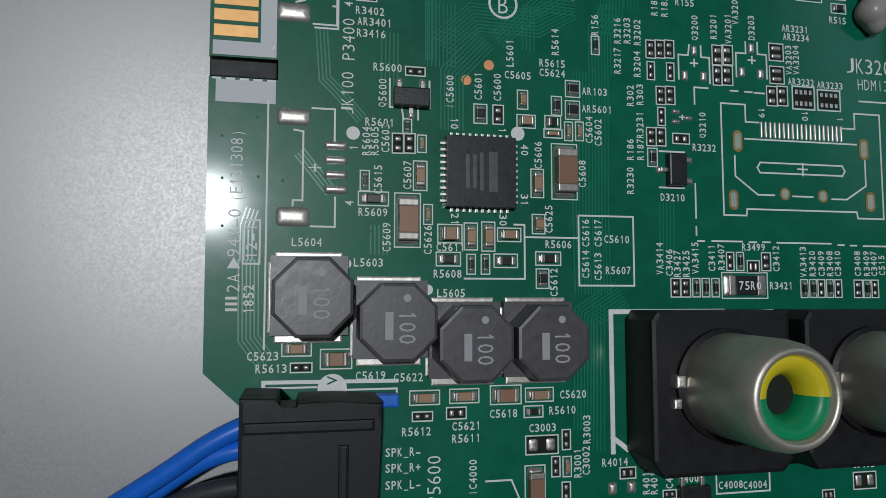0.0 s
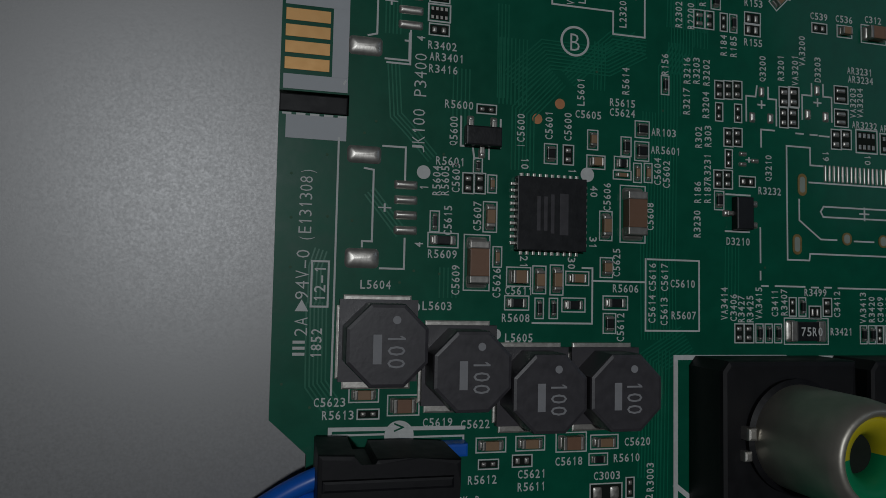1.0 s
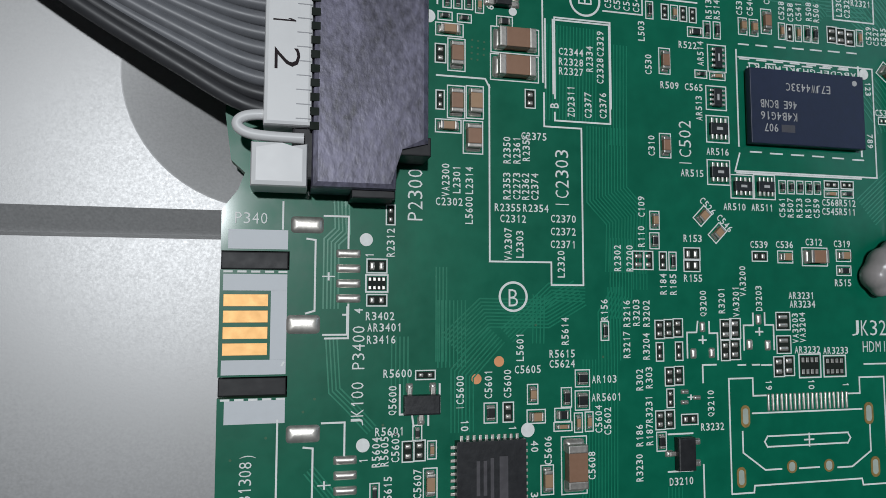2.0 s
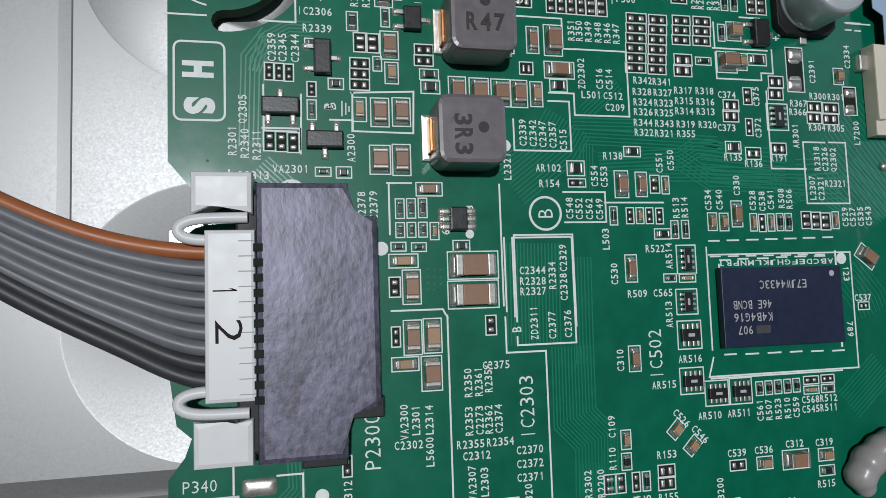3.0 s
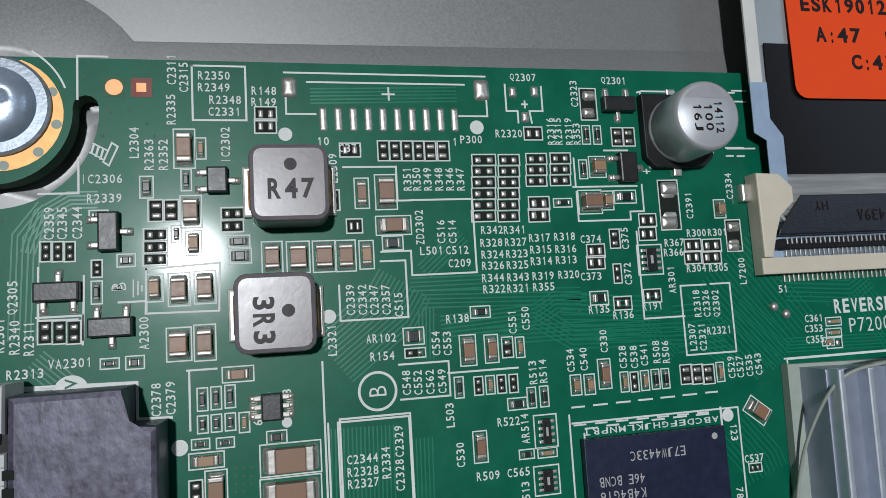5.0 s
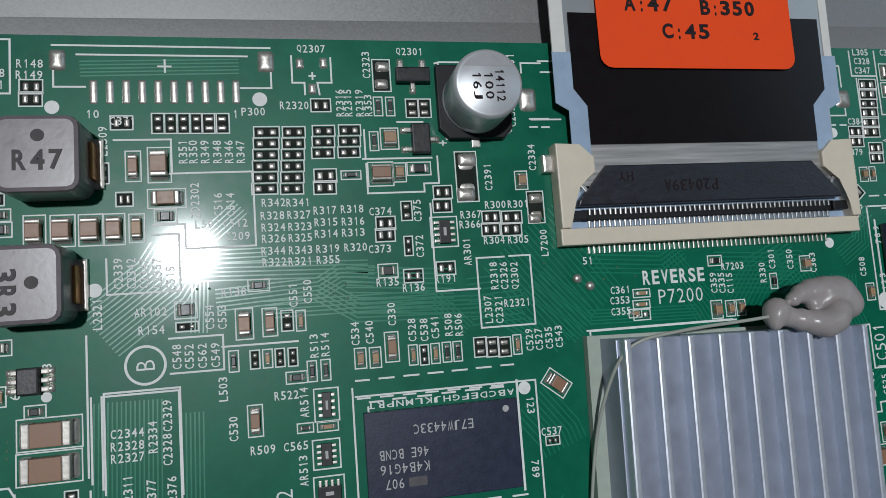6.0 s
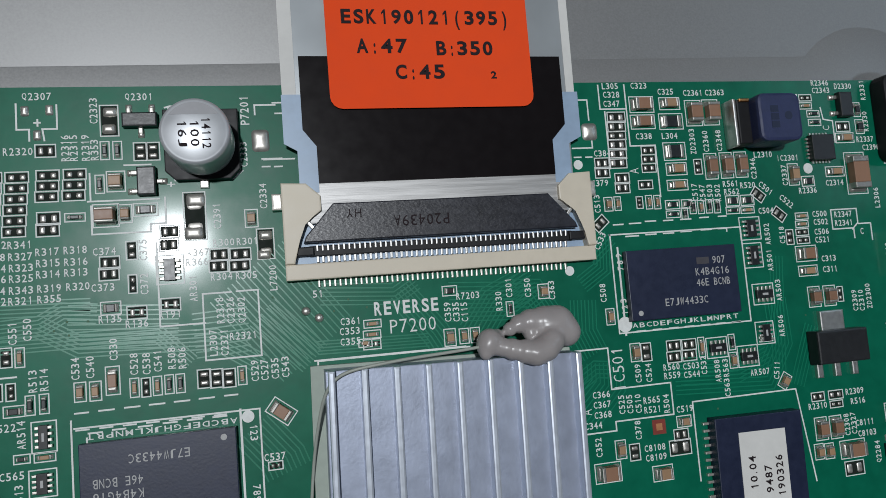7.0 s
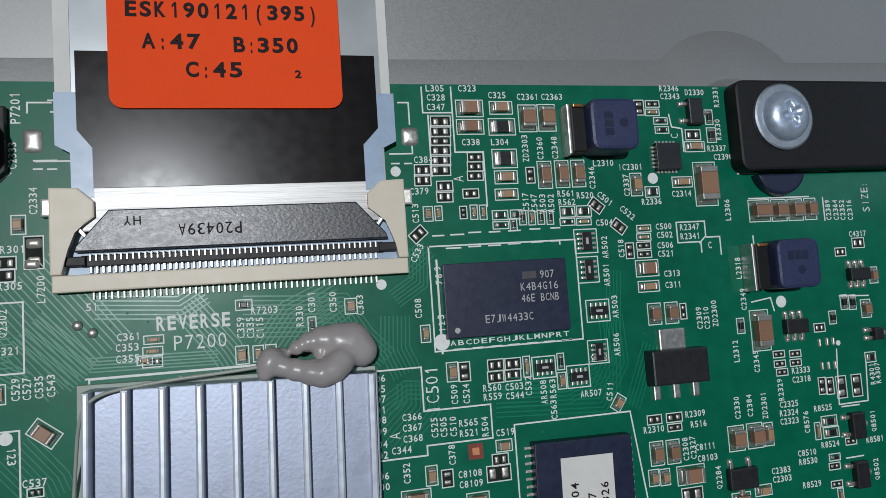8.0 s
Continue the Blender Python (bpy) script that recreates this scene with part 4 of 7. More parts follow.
# ---- lettering, outlines and small parts, region by region
chip("b", 4.77, -4.59, 2.6, 1.3, 90)
chip("c", 5.96, -4.58, 1.2, 0.5, 90)
chip("r", 2.04, -7.53, 1.2, 0.6, 90)
chip("r", 4.86, -7.03, 1.3, 0.5, 90)
chip("b", 5.16, -9.46, 2.1, 1.1, 90)
text("IC2302", 7.77, -4.32, 90, parent=board)
text("L2304", 1.21, -4.13, 90, parent=board)
text("R2363", 2.24, -5.05, 90, parent=board)
text("R2352", 3.25, -5.06, 90, parent=board)
text("C2311", 3.95, 1.63, 90, parent=board)
text("R2335", 3.86, -1.52, 90, parent=board)
text("C2315", 4.82, 1.05, 90, parent=board)
silk((5.47, 2.00), (9.40, 2.00), (9.40, -2.35), (5.43, -2.35), (5.43, 2.00))
text("R2350", 7.06, 1.23, 0, parent=board)
text("R2349", 7.03, 0.28, 0, parent=board)
text("R2348", 7.85, -0.71, 0, parent=board)
text("C2331", 7.77, -1.66, 0, parent=board)
chip("p", 2.69, -9.33, 1.2, 0.7, 90)
chip("p", 3.72, -9.35, 1.2, 0.7, 90)
chip("p", 2.61, -11.14, 1.1, 0.6, 0)
chip("p", 2.58, -12.06, 1.1, 0.6, 0)
chip("p", 2.56, -12.98, 1.1, 0.6, 0)
chip("r", 4.09, -11.12, 0.9, 0.5, 90)
chip("c", 5.29, -11.87, 1.4, 0.8, 90)
chip("r", 0.58, -12.99, 0.9, 0.6, 0)
chip("p", 8.15, -9.68, 1.2, 0.6, 0)
chip("p", 8.11, -10.65, 1.2, 0.6, 0)
chip("r", 8.54, -11.86, 1.3, 0.6, 0)
chip("r", 8.62, -12.97, 1.2, 0.7, 0)
sot(7.15, -7.14, 90, 2.0, 1.5)
text("IC2306", -1.05, -6.86, 0, parent=board)
chip("c", 2.50, -15.11, 1.7, 0.9, 90)
chip("b", 4.20, -15.31, 2.0, 1.3, 90)
chip("b", 6.03, -15.23, 2.1, 1.2, 90)
chip("b", 4.12, -19.36, 2.1, 1.4, 90)
chip("b", 5.94, -19.35, 2.2, 1.2, 90)
chip("b", 10.99, -13.18, 1.9, 1.3, 90)
chip("b", 12.95, -13.23, 1.9, 1.4, 90)
chip("b", 14.93, -13.25, 2.0, 1.4, 90)
chip("b", 16.62, -13.27, 1.9, 1.3, 90)
chip("c", 18.25, -13.25, 1.8, 0.8, 90)
chip("r", 20.39, -12.39, 1.3, 0.7, 0)
chip("b", 18.10, -8.29, 2.1, 0.9, 90)
chip("b", 20.05, -8.23, 2.3, 1.4, 90)
chip("b", 20.53, -10.96, 2.3, 1.3, 0)
chip("p", 17.40, -10.92, 0.9, 0.8, 0)
text("ZD2302", 22.64, -11.18, 90, parent=board)
chip("p", 17.33, -4.75, 1.2, 0.9, 0)
text("C371", 17.41, -4.59, 0, parent=board)
text("P300", 27.46, -3.89, 0, parent=board)
text("10", 15.22, -4.02, 0, parent=board)
text("1", 26.04, -4.09, 0, parent=board)
chip("p", 20.03, -4.82, 1.2, 0.6, 90)
chip("p", 21.00, -4.83, 1.2, 0.6, 90)
chip("p", 21.98, -4.84, 1.2, 0.6, 90)
chip("p", 22.96, -4.85, 1.2, 0.6, 90)
chip("p", 23.95, -4.86, 1.2, 0.7, 90)
chip("p", 24.95, -4.86, 1.2, 0.7, 90)
text("R351", 21.85, -7.20, 90, parent=board)
text("R350", 22.63, -7.21, 90, parent=board)
text("R349", 23.53, -7.22, 90, parent=board)
text("R348", 24.48, -7.24, 90, parent=board)
text("R346", 25.39, -7.25, 90, parent=board)
text("R347", 26.30, -7.27, 90, parent=board)
dot(12.31, -3.45, 0.54)
dot(28.03, -2.84, 0.60)
chip("p", 10.86, -1.80, 1.2, 0.7, 0)
chip("p", 10.82, -2.80, 1.2, 0.7, 0)
text("R148", 10.79, 0.06, 0, parent=board)
text("R149", 10.75, -0.85, 0, parent=board)
silk((12.38, 1.60), (29.02, 1.60))
silk((14.15, 0.85), (27.14, 0.85))
silk((12.44, -0.49), (12.44, -1.80), (14.72, -1.80))
silk((29.02, -0.55), (29.02, -1.88), (26.57, -1.88))
silk((20.19, -0.08), (21.13, -0.08))
silk((20.69, 0.45), (20.69, -0.54))
pad(12.73, 0.38, 1.20, 1.72)
pad(28.65, 0.41, 1.33, 1.83)
text("Q2307", 32.44, 1.59, 0, parent=board)
silk((30.75, 0.92), (30.75, -1.40), (31.75, -1.40), (31.75, -2.41))
silk((34.02, 0.79), (34.02, -1.39), (32.82, -1.39), (32.96, -2.42))
pad(31.43, 0.28, 0.68, 0.97)
pad(33.42, 0.35, 0.68, 0.98)
pad(32.38, -1.93, 0.68, 0.96)
silk((32.19, -0.80), (32.64, -0.80))
silk((32.44, -0.53), (32.44, -1.07))
chip("p", 33.00, -3.36, 1.3, 0.7, 0)
text("R2320", 30.81, -3.37, 0, parent=board)
text("R2316", 34.60, -3.17, 90, parent=board)
text("R2315", 35.29, -3.17, 90, parent=board)
text("R2319", 36.27, -3.18, 90, parent=board)
text("R353", 37.00, -3.40, 90, parent=board)
chip("p", 38.33, -0.72, 2.5, 1.2, 90)
text("C2323", 37.04, 0.21, 90, parent=board)
pad(38.43, 0.06, 1.18, 0.89)
pad(38.28, -1.49, 1.17, 0.88)
chip("r", 37.87, -3.48, 1.2, 0.5, 90)
chip("r", 38.92, -3.49, 1.2, 0.5, 90)
chip("p", 40.85, -3.66, 1.3, 0.7, 90)
chip("p", 41.93, -3.66, 1.3, 0.7, 90)
text("Q2301", 40.93, 1.47, 0, parent=board)
sot(41.01, -0.82, 0, 3.0, 1.3)
chip("p", 28.45, -5.64, 1.5, 0.6, 0)
chip("p", 28.38, -6.60, 1.5, 0.6, 0)
chip("p", 28.31, -7.56, 1.5, 0.6, 0)
chip("p", 28.24, -8.51, 1.5, 0.6, 0)
chip("p", 28.17, -9.46, 1.5, 0.6, 0)
chip("p", 28.10, -10.40, 1.5, 0.6, 0)
chip("p", 30.66, -5.66, 1.4, 0.6, 0)
chip("p", 30.58, -6.63, 1.4, 0.6, 0)
chip("p", 30.50, -7.59, 1.4, 0.6, 0)
chip("p", 30.43, -8.55, 1.4, 0.6, 0)
chip("p", 30.35, -9.51, 1.4, 0.6, 0)
chip("p", 30.28, -10.46, 1.4, 0.6, 0)
chip("p", 33.12, -5.58, 1.4, 0.6, 0)
chip("p", 33.05, -6.53, 1.4, 0.6, 0)
chip("p", 32.97, -7.49, 1.4, 0.6, 0)
chip("p", 35.31, -5.55, 1.4, 0.6, 0)
chip("p", 35.23, -6.51, 1.4, 0.6, 0)
chip("p", 35.15, -7.47, 1.4, 0.6, 0)
chip("p", 33.06, -9.43, 1.4, 0.7, 0)
chip("p", 32.97, -10.45, 1.4, 0.7, 0)
chip("r", 35.20, -9.44, 1.2, 0.5, 0)
chip("c", 38.68, -6.34, 1.4, 1.2, 90)
chip("r", 37.33, -6.54, 1.2, 0.4, 90)
sot(41.35, -6.49, 90, 2.6, 1.6)
silk((36.29, -8.08), (42.26, -8.08))
silk((39.44, -4.88), (41.68, -4.88))
silk((36.52, -5.56), (36.52, -8.08))
chip("b", 37.73, -9.42, 1.6, 1.8, 90)
chip("c", 39.34, -9.32, 1.3, 0.8, 90)
chip("r", 41.07, -9.03, 1.6, 0.7, 0)
silk((36.54, -8.51), (36.54, -11.06), (41.43, -11.06), (41.43, -10.34), (42.76, -10.34), (42.76, -7.98))
chip("p", 45.27, -9.84, 4.1, 1.6, 90)
pad(45.42, -8.36, 1.69, 1.21)
pad(45.10, -11.41, 1.68, 1.19)
text("C2391", 47.21, -9.94, 90, parent=board)
chip("c", 50.26, -10.31, 1.1, 0.7, 90)
text("C2334", 51.44, -8.25, 90, parent=board)
chip("p", 51.41, -12.78, 2.3, 1.1, 90)
pad(51.44, -11.98, 1.25, 0.88)
pad(51.23, -13.80, 1.24, 0.88)
silk((52.82, 0.74), (54.29, 0.74))
silk((53.02, -0.30), (54.18, -0.30))
silk((51.73, -4.76), (54.54, -4.76))
text("+", 43.35, -6.79, 0, length=0.72, parent=board)
silk((43.12, 0.42), (43.55, 0.54), (46.81, 0.54))
silk((43.42, 0.48), (43.42, -5.46), (43.74, -6.46), (48.82, -6.46), (49.72, -5.76))
text("R342", 28.74, -11.57, 0, parent=board)
text("R341", 30.71, -11.63, 0, parent=board)
text("R328", 28.61, -12.64, 0, parent=board)
text("R327", 30.74, -12.66, 0, parent=board)
text("R317", 32.87, -12.37, 0, parent=board)
text("R318", 35.12, -12.34, 0, parent=board)
text("R324", 28.64, -13.62, 0, parent=board)
text("R323", 30.77, -13.64, 0, parent=board)
text("R315", 32.90, -13.36, 0, parent=board)
text("R316", 35.14, -13.39, 0, parent=board)
text("R326", 28.63, -14.54, 0, parent=board)
text("R325", 30.75, -14.57, 0, parent=board)
text("R314", 32.87, -14.34, 0, parent=board)
text("R313", 35.11, -14.33, 0, parent=board)
text("R344", 28.55, -15.55, 0, parent=board)
text("R343", 30.72, -15.59, 0, parent=board)
text("R319", 32.93, -15.59, 0, parent=board)
text("R320", 35.23, -15.58, 0, parent=board)
text("R322", 28.59, -16.47, 0, parent=board)
text("R321", 30.65, -16.51, 0, parent=board)
text("R355", 32.91, -16.51, 0, parent=board)
text("C374", 37.49, -12.63, 0, parent=board)
text("C373", 37.25, -15.83, 0, parent=board)
chip("p", 37.88, -13.67, 1.2, 0.7, 0)
chip("p", 37.79, -14.67, 1.2, 0.7, 0)
chip("p", 39.74, -12.68, 1.1, 0.6, 90)
chip("p", 39.71, -15.70, 1.1, 0.4, 90)
text("C375", 40.68, -12.68, 90, parent=board)
text("C372", 40.67, -15.76, 90, parent=board)
chip("r", 37.82, -17.71, 1.2, 0.8, 0)
chip("p", 39.96, -18.26, 1.2, 0.7, 0)
text("R135", 37.73, -18.66, 0, parent=board)
text("R136", 39.92, -19.25, 0, parent=board)
chip("p", 43.02, -11.15, 1.1, 0.9, 0)
chip("p", 42.90, -12.36, 1.1, 0.9, 0)
array(42.90, -14.63, 90, 2.1, 1.6)
chip("p", 42.82, -17.77, 1.3, 0.8, 0)
text("R191", 42.72, -18.66, 0, parent=board)
text("AR301", 44.80, -16.47, 90, parent=board)
text("R367", 45.39, -13.21, 0, parent=board)
text("R366", 45.24, -14.07, 0, parent=board)
text("R300", 47.67, -12.42, 0, parent=board)
text("R301", 49.77, -12.43, 0, parent=board)
chip("p", 47.21, -13.53, 1.3, 0.7, 0)
chip("p", 47.09, -14.59, 1.3, 0.7, 0)
chip("p", 49.10, -13.60, 1.4, 0.7, 0)
chip("p", 48.98, -14.66, 1.4, 0.7, 0)
text("R304", 47.32, -15.56, 0, parent=board)
text("R305", 49.52, -15.60, 0, parent=board)
text("L7200", 51.90, -16.02, 90, parent=board)
silk((41.85, -12.13), (41.85, -19.70), (45.69, -19.70))
silk((45.70, -17.05), (48.07, -17.05))
silk((48.56, -17.02), (50.47, -17.02), (50.47, -23.08), (45.58, -23.08), (45.58, -17.05))
text("R2318", 47.03, -18.67, 90, parent=board)
text("C2326", 47.94, -18.71, 90, parent=board)
text("Q2302", 48.91, -18.76, 90, parent=board)
text("L2307", 46.29, -21.55, 90, parent=board)
text("C2321", 47.25, -21.61, 90, parent=board)
text("R2321", 48.95, -21.12, 0, parent=board)
via(54.71, -19.38, .45)
via(55.89, -20.10, .45)
text("C361", 58.79, -20.65, 0, parent=board)
text("C353", 58.66, -21.58, 0, parent=board)
text("C355", 58.66, -22.57, 0, parent=board)
chip("c", 60.86, -21.07, 1.2, 0.5, 0)
chip("c", 60.75, -22.08, 1.2, 0.5, 0)
chip("p", 60.69, -23.02, 1.2, 0.6, 0)
text("L501", 23.51, -13.12, 0, parent=board)
text("C512", 25.67, -13.15, 0, parent=board)
text("C209", 25.81, -14.22, 0, parent=board)
text("C516", 24.40, -11.59, 90, parent=board)
text("C514", 25.35, -11.62, 90, parent=board)
silk((22.11, -8.93), (27.21, -8.93), (27.21, -15.04), (21.83, -15.04), (21.83, -13.06), (19.43, -13.06))
silk((20.81, -8.95), (22.11, -8.95))
silk((16.72, -6.15), (20.97, -6.15), (20.97, -8.91))
silk((15.66, -6.19), (15.66, -9.58))
text("C2339", 16.81, -16.75, 90, parent=board)
text("C2342", 17.75, -16.79, 90, parent=board)
text("C2347", 18.66, -16.84, 90, parent=board)
text("C2357", 19.61, -16.88, 90, parent=board)
text("C515", 20.60, -17.33, 90, parent=board)
silk((19.34, -13.82), (21.33, -13.82), (21.33, -18.35), (15.98, -18.35), (15.98, -15.59))
dot(15.11, -17.96, 0.54)
text("L2321", 15.26, -19.80, 90, parent=board)
chip("r", 27.27, -18.29, 1.1, 0.6, 0)
text("R138", 25.33, -18.71, 0, parent=board)
chip("r", 21.67, -19.89, 1.1, 1.0, 0)
chip("p", 21.72, -21.21, 1.1, 0.5, 0)
text("AR102", 19.08, -19.88, 0, parent=board)
text("R154", 19.10, -21.28, 0, parent=board)
text("C554", 23.43, -20.58, 90, parent=board)
text("C553", 24.36, -20.64, 90, parent=board)
chip("b", 26.04, -21.31, 1.9, 1.0, 90)
chip("b", 28.01, -21.31, 1.8, 0.9, 90)
chip("p", 29.38, -21.29, 1.1, 0.6, 90)
chip("c", 30.45, -21.36, 1.1, 0.5, 90)
text("C551", 29.94, -19.27, 90, parent=board)
text("C550", 31.10, -19.03, 90, parent=board)
text("C330", 37.88, -21.36, 90, parent=board)
chip("b", 37.73, -24.07, 1.9, 0.9, 90)
text("C534", 34.76, -22.75, 90, parent=board)
text("C540", 35.94, -22.72, 90, parent=board)
chip("c", 35.08, -24.79, 1.1, 0.6, 90)
chip("c", 36.31, -24.83, 1.2, 0.6, 90)
text("C528", 39.51, -22.80, 90, parent=board)
text("C538", 40.54, -22.87, 90, parent=board)
text("C541", 41.49, -22.72, 90, parent=board)
text("R508", 42.67, -22.59, 90, parent=board)
text("R506", 43.55, -22.65, 90, parent=board)
chip("c", 39.48, -24.88, 1.1, 0.4, 90)
chip("p", 40.42, -24.95, 1.1, 0.4, 90)
chip("c", 41.38, -24.91, 1.1, 0.4, 90)
chip("r", 42.37, -24.88, 1.1, 0.4, 90)
chip("r", 43.31, -24.89, 1.1, 0.4, 90)
chip("p", 45.34, -24.70, 1.2, 0.7, 90)
chip("p", 46.41, -24.77, 1.2, 0.7, 90)
chip("p", 47.48, -24.85, 1.2, 0.7, 90)
chip("c", 48.65, -24.74, 1.2, 0.5, 90)
text("C529", 49.78, -24.42, 90, parent=board)
text("C527", 50.64, -24.43, 90, parent=board)
text("C535", 51.58, -24.39, 90, parent=board)
text("C543", 52.51, -24.34, 90, parent=board)
silk((20.37, -22.04), (24.37, -22.04), (24.37, -24.75), (20.40, -24.75))
text("C548", 20.89, -23.48, 90, parent=board)
text("C552", 21.80, -23.54, 90, parent=board)
text("C562", 22.77, -23.56, 90, parent=board)
text("C549", 23.75, -23.58, 90, parent=board)
text("L503", 24.23, -26.29, 90, parent=board)
chip("r", 25.11, -24.19, 1.2, 0.5, 90)
silk((24.30, -22.99), (30.13, -22.99))
chip("p", 26.73, -24.19, 1.0, 0.4, 90)
chip("c", 27.71, -24.19, 1.0, 0.4, 90)
chip("p", 28.67, -24.20, 1.0, 0.4, 90)
chip("p", 29.68, -24.23, 1.0, 0.5, 90)
chip("r", 31.14, -25.50, 1.1, 0.5, 90)
chip("r", 32.23, -25.48, 1.1, 0.5, 90)
text("R513", 31.39, -23.48, 90, parent=board)
text("R514", 32.27, -23.44, 90, parent=board)
chip("r", 29.90, -25.88, 1.1, 0.6, 0)
text("R522", 29.04, -27.21, 0, parent=board)
text("C530", 24.89, -29.42, 90, parent=board)
chip("b", 26.56, -28.97, 1.9, 0.9, 90)
array(32.14, -28.25, 90, 2.1, 1.2)
text("AR514", 30.38, -27.91, 90, parent=board)
chip("r", 30.38, -29.92, 0.8, 0.5, 0)
chip("c", 32.15, -29.98, 1.1, 0.4, 0)
text("R509", 27.04, -31.25, 0, parent=board)
text("C565", 29.58, -31.25, 0, parent=board)
silk((15.59, -25.83), (21.04, -25.83), (21.04, -33.87))
silk((15.59, -25.83), (15.59, -33.29))
text("C2344", 17.18, -28.92, 0, parent=board)
text("R2328", 17.17, -29.85, 0, parent=board)
text("R2327", 17.17, -30.73, 0, parent=board)
text("R2334", 18.97, -29.41, 90, parent=board)
text("C2328", 20.00, -30.44, 90, parent=board)
text("C2329", 20.06, -27.90, 90, parent=board)
dot(4.03, -26.83, 0.58)
dot(11.66, -25.70, 0.38)
chip("b", 8.23, -21.84, 1.8, 0.7, 0)
chip("r", 5.67, -23.49, 1.1, 0.4, 90)
chip("r", 6.63, -23.47, 1.1, 0.4, 90)
chip("r", 7.62, -23.43, 1.1, 0.5, 90)
chip("r", 5.65, -25.30, 0.9, 0.4, 90)
chip("r", 6.61, -25.29, 0.9, 0.4, 90)
chip("r", 7.59, -25.28, 0.9, 0.4, 90)
chip("c", 8.58, -25.41, 1.0, 0.4, 90)
chip("r", 5.47, -26.69, 0.9, 0.5, 0)
chip("r", 7.20, -26.75, 0.9, 0.5, 0)
chip("c", 5.86, -27.89, 1.9, 0.8, 0)
sot(10.6, -24.42, 90, 2.0, 1.5, legs=6)
text("3", 11.71, -23.43, 90, parent=board)
text("6", 9.55, -25.53, 90, parent=board)
chip("r", 10.88, -26.70, 1.0, 0.6, 0)
chip("b", 11.85, -28.36, 4.0, 2.0, 0)
chip("b", 11.80, -30.85, 4.1, 2.0, 0)
chip("p", 5.07, -30.05, 1.1, 0.6, 90)
chip("b", 6.49, -30.08, 2.3, 1.2, 90)
silk((4.65, -21.32), (6.70, -21.32))
silk((4.78, -21.46), (4.78, -25.64))
silk((14.45, -21.41), (14.45, -31.88))
text("C2378", 2.48, -23.25, 90, parent=board)
text("C2379", 3.47, -23.19, 90, parent=board)
silk(*rounded(-10.2, -13.15, 3.85, 6.4, 0.55, 4), w=0.17, closed=True)
text("H", -10.31, -12.21, -90, height=2.4, parent=board)
text("S", -10.20, -15.19, -90, height=2.4, parent=board)
sot(-0.51, -10.86, 90, 2.9, 1.4)
chip("r", -1.28, -9.58, 0.7, 0.4, 0)
chip("p", -4.80, -12.14, 1.0, 0.4, 90)
chip("p", -4.01, -12.17, 1.0, 0.5, 90)
chip("p", -3.22, -12.20, 1.0, 0.5, 90)
sot(-3.94, -15.09, 180, 3.0, 1.4)
chip("p", -4.84, -17.92, 1.2, 0.6, 90)
chip("p", -3.90, -17.97, 1.3, 0.6, 90)
chip("p", -2.96, -18.03, 1.3, 0.6, 90)
chip("p", -1.42, -13.51, 0.7, 0.4, 90)
chip("r", -1.43, -15.25, 1.2, 0.4, 90)
sot(-0.43, -17.81, 0, 3.0, 1.4)
text("A2300", 1.72, -18.39, 90, parent=board)
chip("r", -0.60, -20.42, 0.9, 0.5, 0)
chip("r", 1.09, -20.46, 0.9, 0.6, 0)
text("VA2301", -3.21, -20.21, 0, parent=board)
text("R2313", -6.09, -20.76, 0, parent=board)
text("R2301", -7.74, -17.97, 90, parent=board)
text("R2340", -6.78, -18.16, 90, parent=board)
text("R2311", -5.86, -18.30, 90, parent=board)
text("Q2305", -6.92, -15.35, 90, parent=board)
silk((-5.38, -16.86), (-2.38, -16.86), (-2.38, -18.92))
text("B", -0.02, -14.95, 90, parent=board)
silk((-8.00, -20.37), (-8.00, -21.90))
silk((-7.89, -21.91), (-4.25, -21.91))
silk((-2.46, -21.95), (0.92, -21.95))
half_disc(-3.15, -22.25, 1.19)
text("V", -3.15, -21.94, 0, parent=board)
silk((-0.59, 2.55), (-2.67, 2.55), (-2.67, -0.77))
silk((-12.89, -7.74), (-9.68, -7.74))
silk((-2.62, -5.28), (-2.62, -7.91), (-5.27, -7.91))
test_spot(-0.14, 0.17, True)
test_spot(1.78, 0.18, False)
via(-2.16, 0.92, .2)
via(-0.41, -1.72, .2)
via(0.86, -1.57, .2)
via(2.12, -2.64, .2)
via(-0.99, -3.59, .2)
via(2.65, -3.61, .2)
via(-12.24, -9.33, .2)
via(-7.68, -9.82, .2)
via(-6.80, -15.36, .2)
via(-9.64, -19.61, .2)
sot(3.50, -59.89, 0, 3.0, 1.6)
text("R3402", 0.04, -52.65, 0, parent=board)
text("AR3401", 0.42, -53.58, 0, parent=board)
text("R3416", 0.15, -54.57, 0, parent=board)
text("P3400", -1.71, -55.20, 90, height=1.0, parent=board)
text("JK100", -1.76, -59.71, 90, height=1.0, parent=board)
chip("p", 3.86, -57.52, 1.2, 0.5, 0)
text("R5600", 1.53, -57.35, 0, parent=board)
text("Q5600", 1.12, -59.53, 90, parent=board)
silk((1.72, -58.30), (1.72, -60.68), (2.73, -60.68), (2.88, -61.67))
silk((5.07, -58.31), (5.07, -60.60), (4.11, -60.60), (4.11, -61.61))
chip("r", 3.19, -62.23, 0.7, 0.5, 90)
text("R5601", 0.90, -62.01, 0, parent=board)
text("R5604", -0.20, -63.63, 90, parent=board)
text("R5605", 0.49, -63.59, 90, parent=board)
text("C5603", 1.38, -63.31, 90, parent=board)
